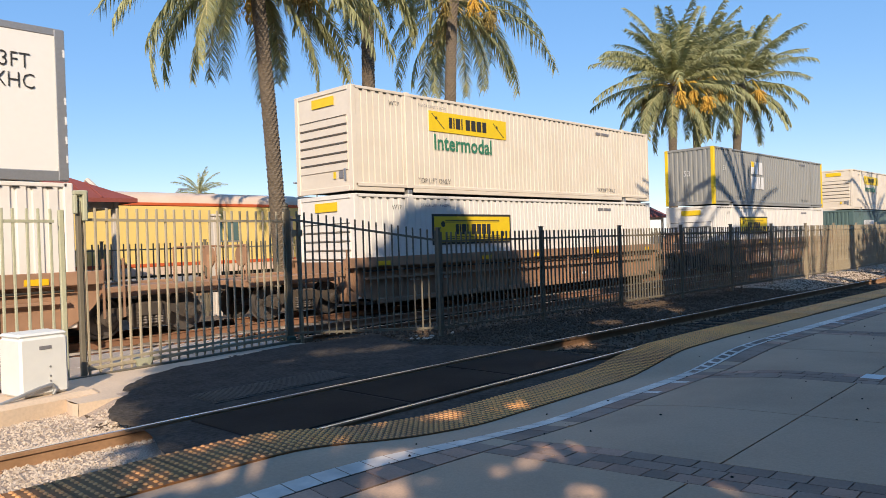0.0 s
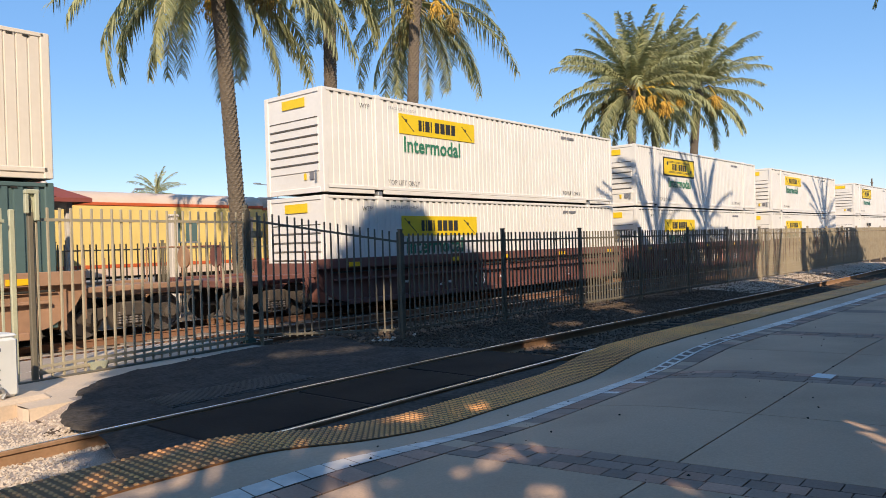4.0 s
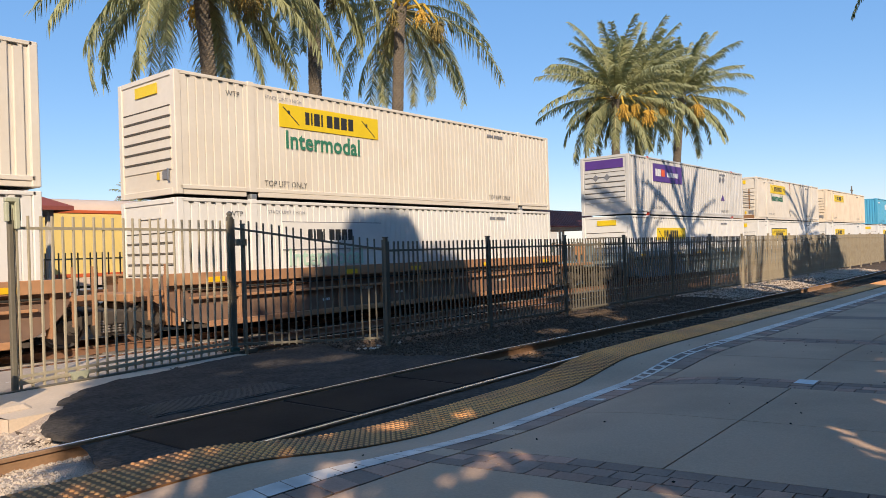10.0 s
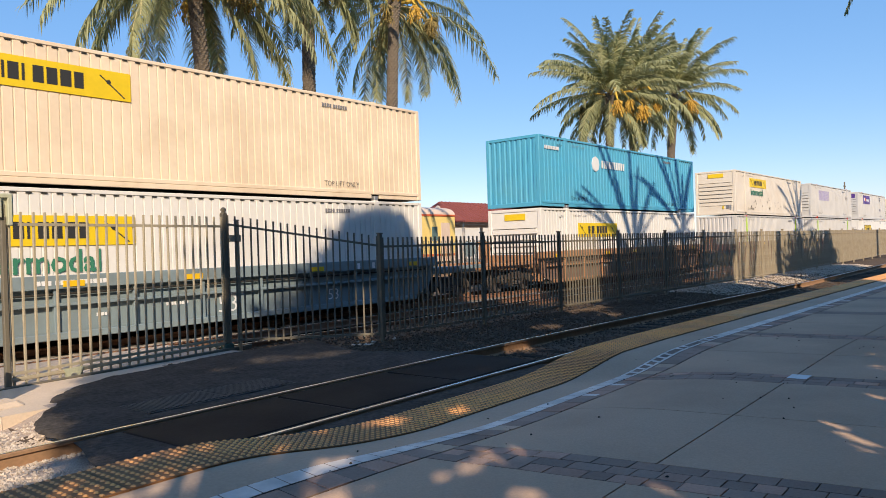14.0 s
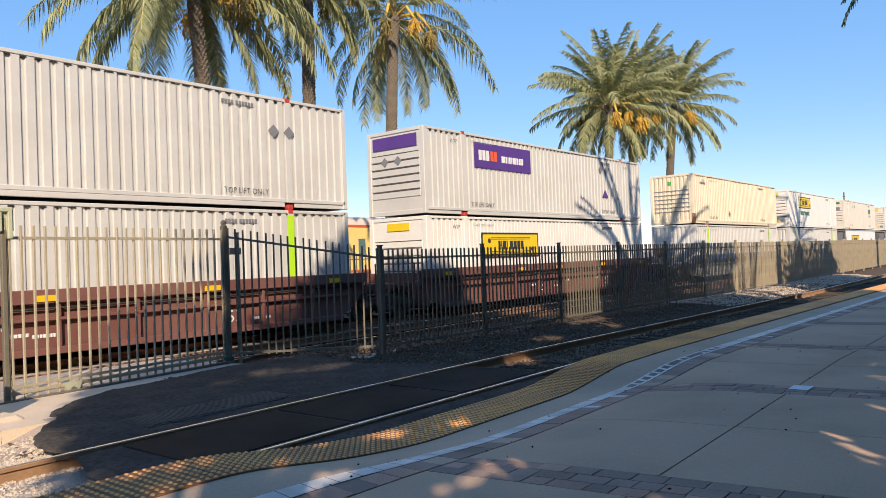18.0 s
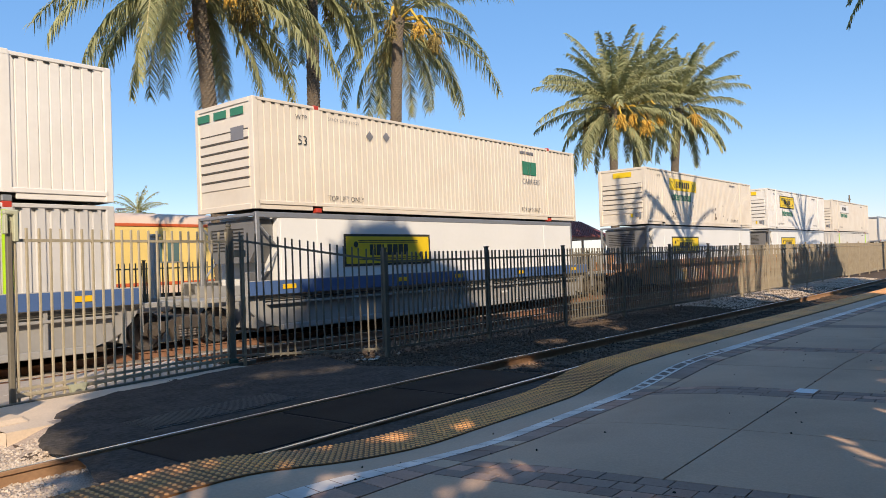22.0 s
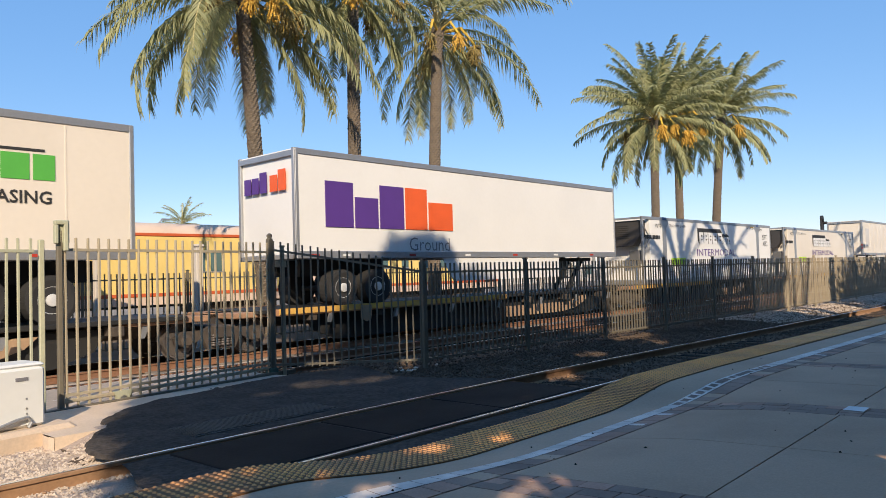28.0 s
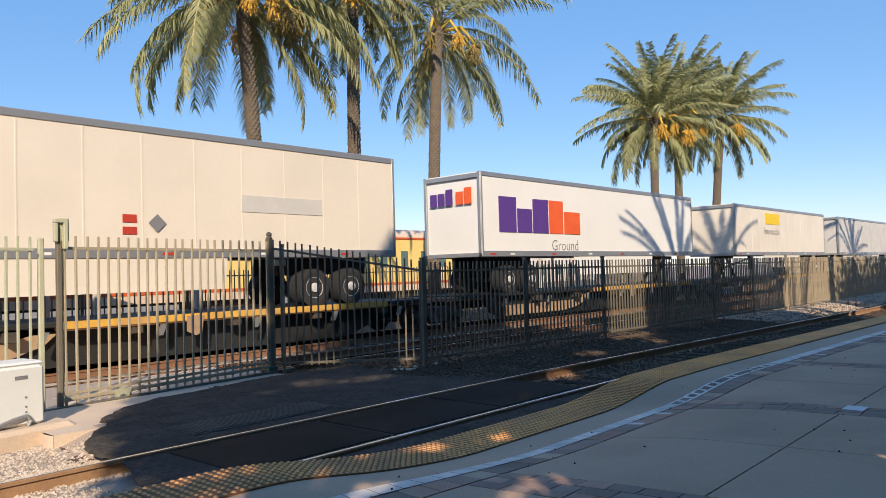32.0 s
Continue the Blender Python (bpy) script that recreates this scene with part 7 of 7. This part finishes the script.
    for k in range(7):
        part("hazard_stripe", B().prism([(12.58 + 0.07 * k, h - 0.20), (12.65 + 0.07 * k, h - 0.20), (12.68 + 0.07 * k, h - 0.16), (12.61 + 0.07 * k, h - 0.16)], -0.008, 0.0), INK if k % 2 else YELLOW, c)
    lettering("WTP", 0.12, INK, c, RL - 1.73, h - 0.38)
    part("black_swoosh", B().box(14.03, 14.30, -0.008, 0.0, h - 0.245, h - 0.225), INK, c)
    lettering("TOP LIFT ONLY", 0.15, INK_GREY, c, RL - 3.8, 0.35)
    lettering("TOP LIFT ONLY", 0.2, INK, c, 2.5, 0.35)
    x, z_ = 7.0, h - 1.1
    if not mark:
        MOVERS.append((c, s, 0.0, z))
        return c
    dark, pale = "black block of the company mark", "white face of the company mark"
    x, z_ = 5.8, h - 1.15
    for w in (0.5, 0.5, 0.45, 0.62, 0.56):
        part("company_mark", B().prism([(x, z_), (x + w, z_), (x + w, z_ + 0.58), (x + w - 0.16, z_ + 0.76), (x - 0.16, z_ + 0.76), (x - 0.16, z_ + 0.14)], -0.006, 0.0), INK, c, dark)
        part("company_mark", B().box(x + 0.02, x + w - 0.01, -0.012, -0.006, z_ - 0.02, z_ + 0.56), INK_WHITE, c, pale)
        for zz in (0.16, 0.34):
            part("company_mark", B().box(x + w * 0.42, x + w * 0.72, -0.016, -0.012, z_ + zz, z_ + zz + 0.07), INK, c, dark)
        x += w + 0.04
    for w in (0.15, 0.32, 0.34):
        part("company_mark", B().prism([(x, z_), (x + w, z_), (x + w + 0.03, z_ + 0.2), (x + w - 0.03, z_ + 0.44), (x + 0.04, z_ + 0.54), (x - 0.09, z_ + 0.5), (x - 0.09, z_ + 0.12)], -0.006, 0.0), INK, c, dark)
        part("company_mark", B().prism([(x + 0.02, z_ - 0.01), (x + w - 0.03, z_ - 0.01), (x + w - 0.01, z_ + 0.1), (x + w - 0.01, z_ + 0.3), (x + w - 0.04, z_ + 0.37), (x + 0.04, z_ + 0.37), (x, z_ + 0.3), (x, z_ + 0.04)], -0.012, -0.006), INK_WHITE, c, pale)
        if w > 0.2:
            part("company_mark", B().box(x + w * 0.42, x + w * 0.6, -0.016, -0.012, z_ + 0.08, z_ + 0.28), INK, c, dark)
        x += w + 0.03
    part("company_mark", B().prism([(x - 0.05, z_ + 0.30), (x - 0.06, z_ + 0.12), (x + 0.05, z_ - 0.02), (x + 0.16, z_), (x + 0.18, z_ + 0.1)], -0.006, 0.0), INK, c, dark)
    part("company_mark", B().lathe((x + 0.09, -0.006, z_ + 0.07), (0, -1, 0), [(0, 0.075), (0.006, 0.075), (0.0061, 0.0)], 14), INK_WHITE, c, pale)
    lettering("INTERMODAL", 0.34, INK_PURPLE, c, 5.45, h - 1.76, squash=1.6, weight=-0.004)
    part("green_patch", B().box(2.7, 4.2, -0.008, 0.0, 0.85, 1.15), LIME, c, "green label")
    MOVERS.append((c, s, 0.0, z))
    return c


SPINE = [473.3, 493.5, 511.9, 530.0, 548.55, 568.55, 590.0, 609.6, 629.4, 649.0, 668.5]
for i, s in enumerate(SPINE):
    lg = s - (SPINE[i - 1] + CL) if i else 5.8
    rg = SPINE[i + 1] - (s + CL) if i + 1 < len(SPINE) else 3.4
    spine_car(s, lg, rg, *{2: (((-0.9, 7.2),), (8.0, 12.3), (-lg / 2, 14.17)), 3: (((0.8, 2.0), (7.2, 15.6)), (16.0, 16.6), (4.15,))}.get(i, (((6.9, 15.6),), (1.6, 6.7), (-lg / 2,)) if i > 3 else (((-0.6, 8.5),), (9.0, 14.0), (-lg / 2,))))
t, h = trailer(473.3, "white road trailer with a green company mark on a spine car", TRAILER_IVORY, "right", skirt=False)
bars(t, 10.9, h - 1.3, 0.5, (1.1, 0.8, 1.0, 1.35, 0.4, 1.0, 0.8), LEAF_GREEN, 0.12, y=0.008)
lettering("LEASING", 0.24, INK, t, 13.1, h - 1.75, y=0.008, weight=0.02)
part("black_swoosh", B().box(11.9, 14.3, 0.008, 0.02, h - 0.75, h - 0.70), INK, t)
t, h = trailer(493.5, "white road trailer with large purple and orange marks", TRAILER_WHITE, "left", lines=False)
delivery_marks(t, h)
c = reefer_box(-10.32, "smooth white refrigerated container with a grey frame on a well car", 3, UP_Z, UP_Z + 2.95, False, TRAILER_WHITE)
part("door_post", B().box(CL - 0.60, CL - 0.42, -0.024, 0.0, 0.02, 2.93, 0.006), ALU, c, "wide grey door post")
for z in (0.35, 0.72, 1.10, 1.48, 2.40):
    part("hinge_leaf", B().box(CL - 0.46, CL - 0.425, -0.034, -0.022, z, z + 0.15, 0.004), INK_WHITE, c, "pale hinge leaf")
for s in (389.1, 412.2, 432.0):
    c = reefer_box(s, "smooth white refrigerated container sunk in a well car", 4, LOW_Z, LOW_Z + CH, False, TRAILER_WHITE, True)
    brand_plate(c, "bordered_only", z_top=2.35)
REEFER = "ivory refrigerated container with black block company mark"
reefer_box(511.9, "clean white refrigerated container with black block company mark", 1, paint=TRAILER_WHITE)
reefer_box(530.0, REEFER, 2)
t, h = trailer(548.55, "plain ivory road trailer with a small company mark", TRAILER_IVORY, "right", skirt=True)
bars(t, 0.97, h - 1.0, 0.22, (0.5, 0.5, 0.5, 0.4, 0.4, 0.5), INK_PURPLE, 0.06, y=0.008)
part("pale_panel", B().box(0.95, 2.05, 0.006, 0.02, h - 2.05, h - 0.65), PAINT["pale_grey"], t)
part("pale_panel", B().box(11.0, 13.4, 0.006, 0.02, h - 1.75, h - 1.35), PAINT["pale_grey"], t)
for x in (0.35, 8.9):
    diamonds(t, ((x, 0.75, 0.2),))
    part("red_leaf", B().box(x - 0.75, x - 0.45, 0.004, 0.02, 0.75, 0.92).box(x - 0.75, x - 0.45, 0.004, 0.02, 0.5, 0.66), RED, t)
t, h = trailer(568.55, "white road trailer with large purple and orange marks", TRAILER_WHITE, "left", lines=False)
delivery_marks(t, h)
t, h = trailer(590.0, "ivory road trailer with a small yellow plate", TRAILER_IVORY, "right")
panel(t, "company_plate", 4.6, 7.0, h - 1.0, h - 0.35, YELLOW)
lettering("Intermodal", 0.4, INK_GREY, t, 4.4, h - 1.6, y=0.006)
trailer(609.6, "pale grey road trailer", PAINT["pale_grey"], "left")
t, h = trailer(629.4, "white road trailer with large purple and orange marks", TRAILER_WHITE, "left", lines=False)
delivery_marks(t, h)
trailer(649.0, "plain white road trailer", TRAILER_WHITE, "left")
trailer(668.5, "plain ivory road trailer", TRAILER_IVORY, "left")


# ---- what moves ----
def run(t):
    """How far the train has come after t seconds, in metres."""
    return 17.0 * t + 0.008 * t * t if t <= 28 else 482.27 + 16.9 * (t - 28)


def motions():
    times = [i * 2.0 for i in range(17)]
    for ob, s, dy, z in MOVERS:
        rows = []
        for t in times:
            x = s - run(t)
            y = train_y(x) + dy
            yaw = math.degrees(math.atan2(train_y(x + CL) - train_y(x), CL))
            rows.append((t, pose(x, y, z, 0, 0, yaw)))
        walk(ob, rows)
    leaders = {}
    for w, ax in WHEELS:
        if ax in leaders:
            w.rotation_mode = "QUATERNION"
            keys = w.animation_data_create()
            keys.action = leaders[ax].animation_data.action
            keys.action_slot = leaders[ax].animation_data.action_slot
        else:
            leaders[ax] = w
            walk(w, [(i / FPS, pose(ax, 0, 0.455, 0, math.degrees(-run(i / FPS) / 0.455) % 360, 0)) for i in range(32 * FPS + 1)])


motions()
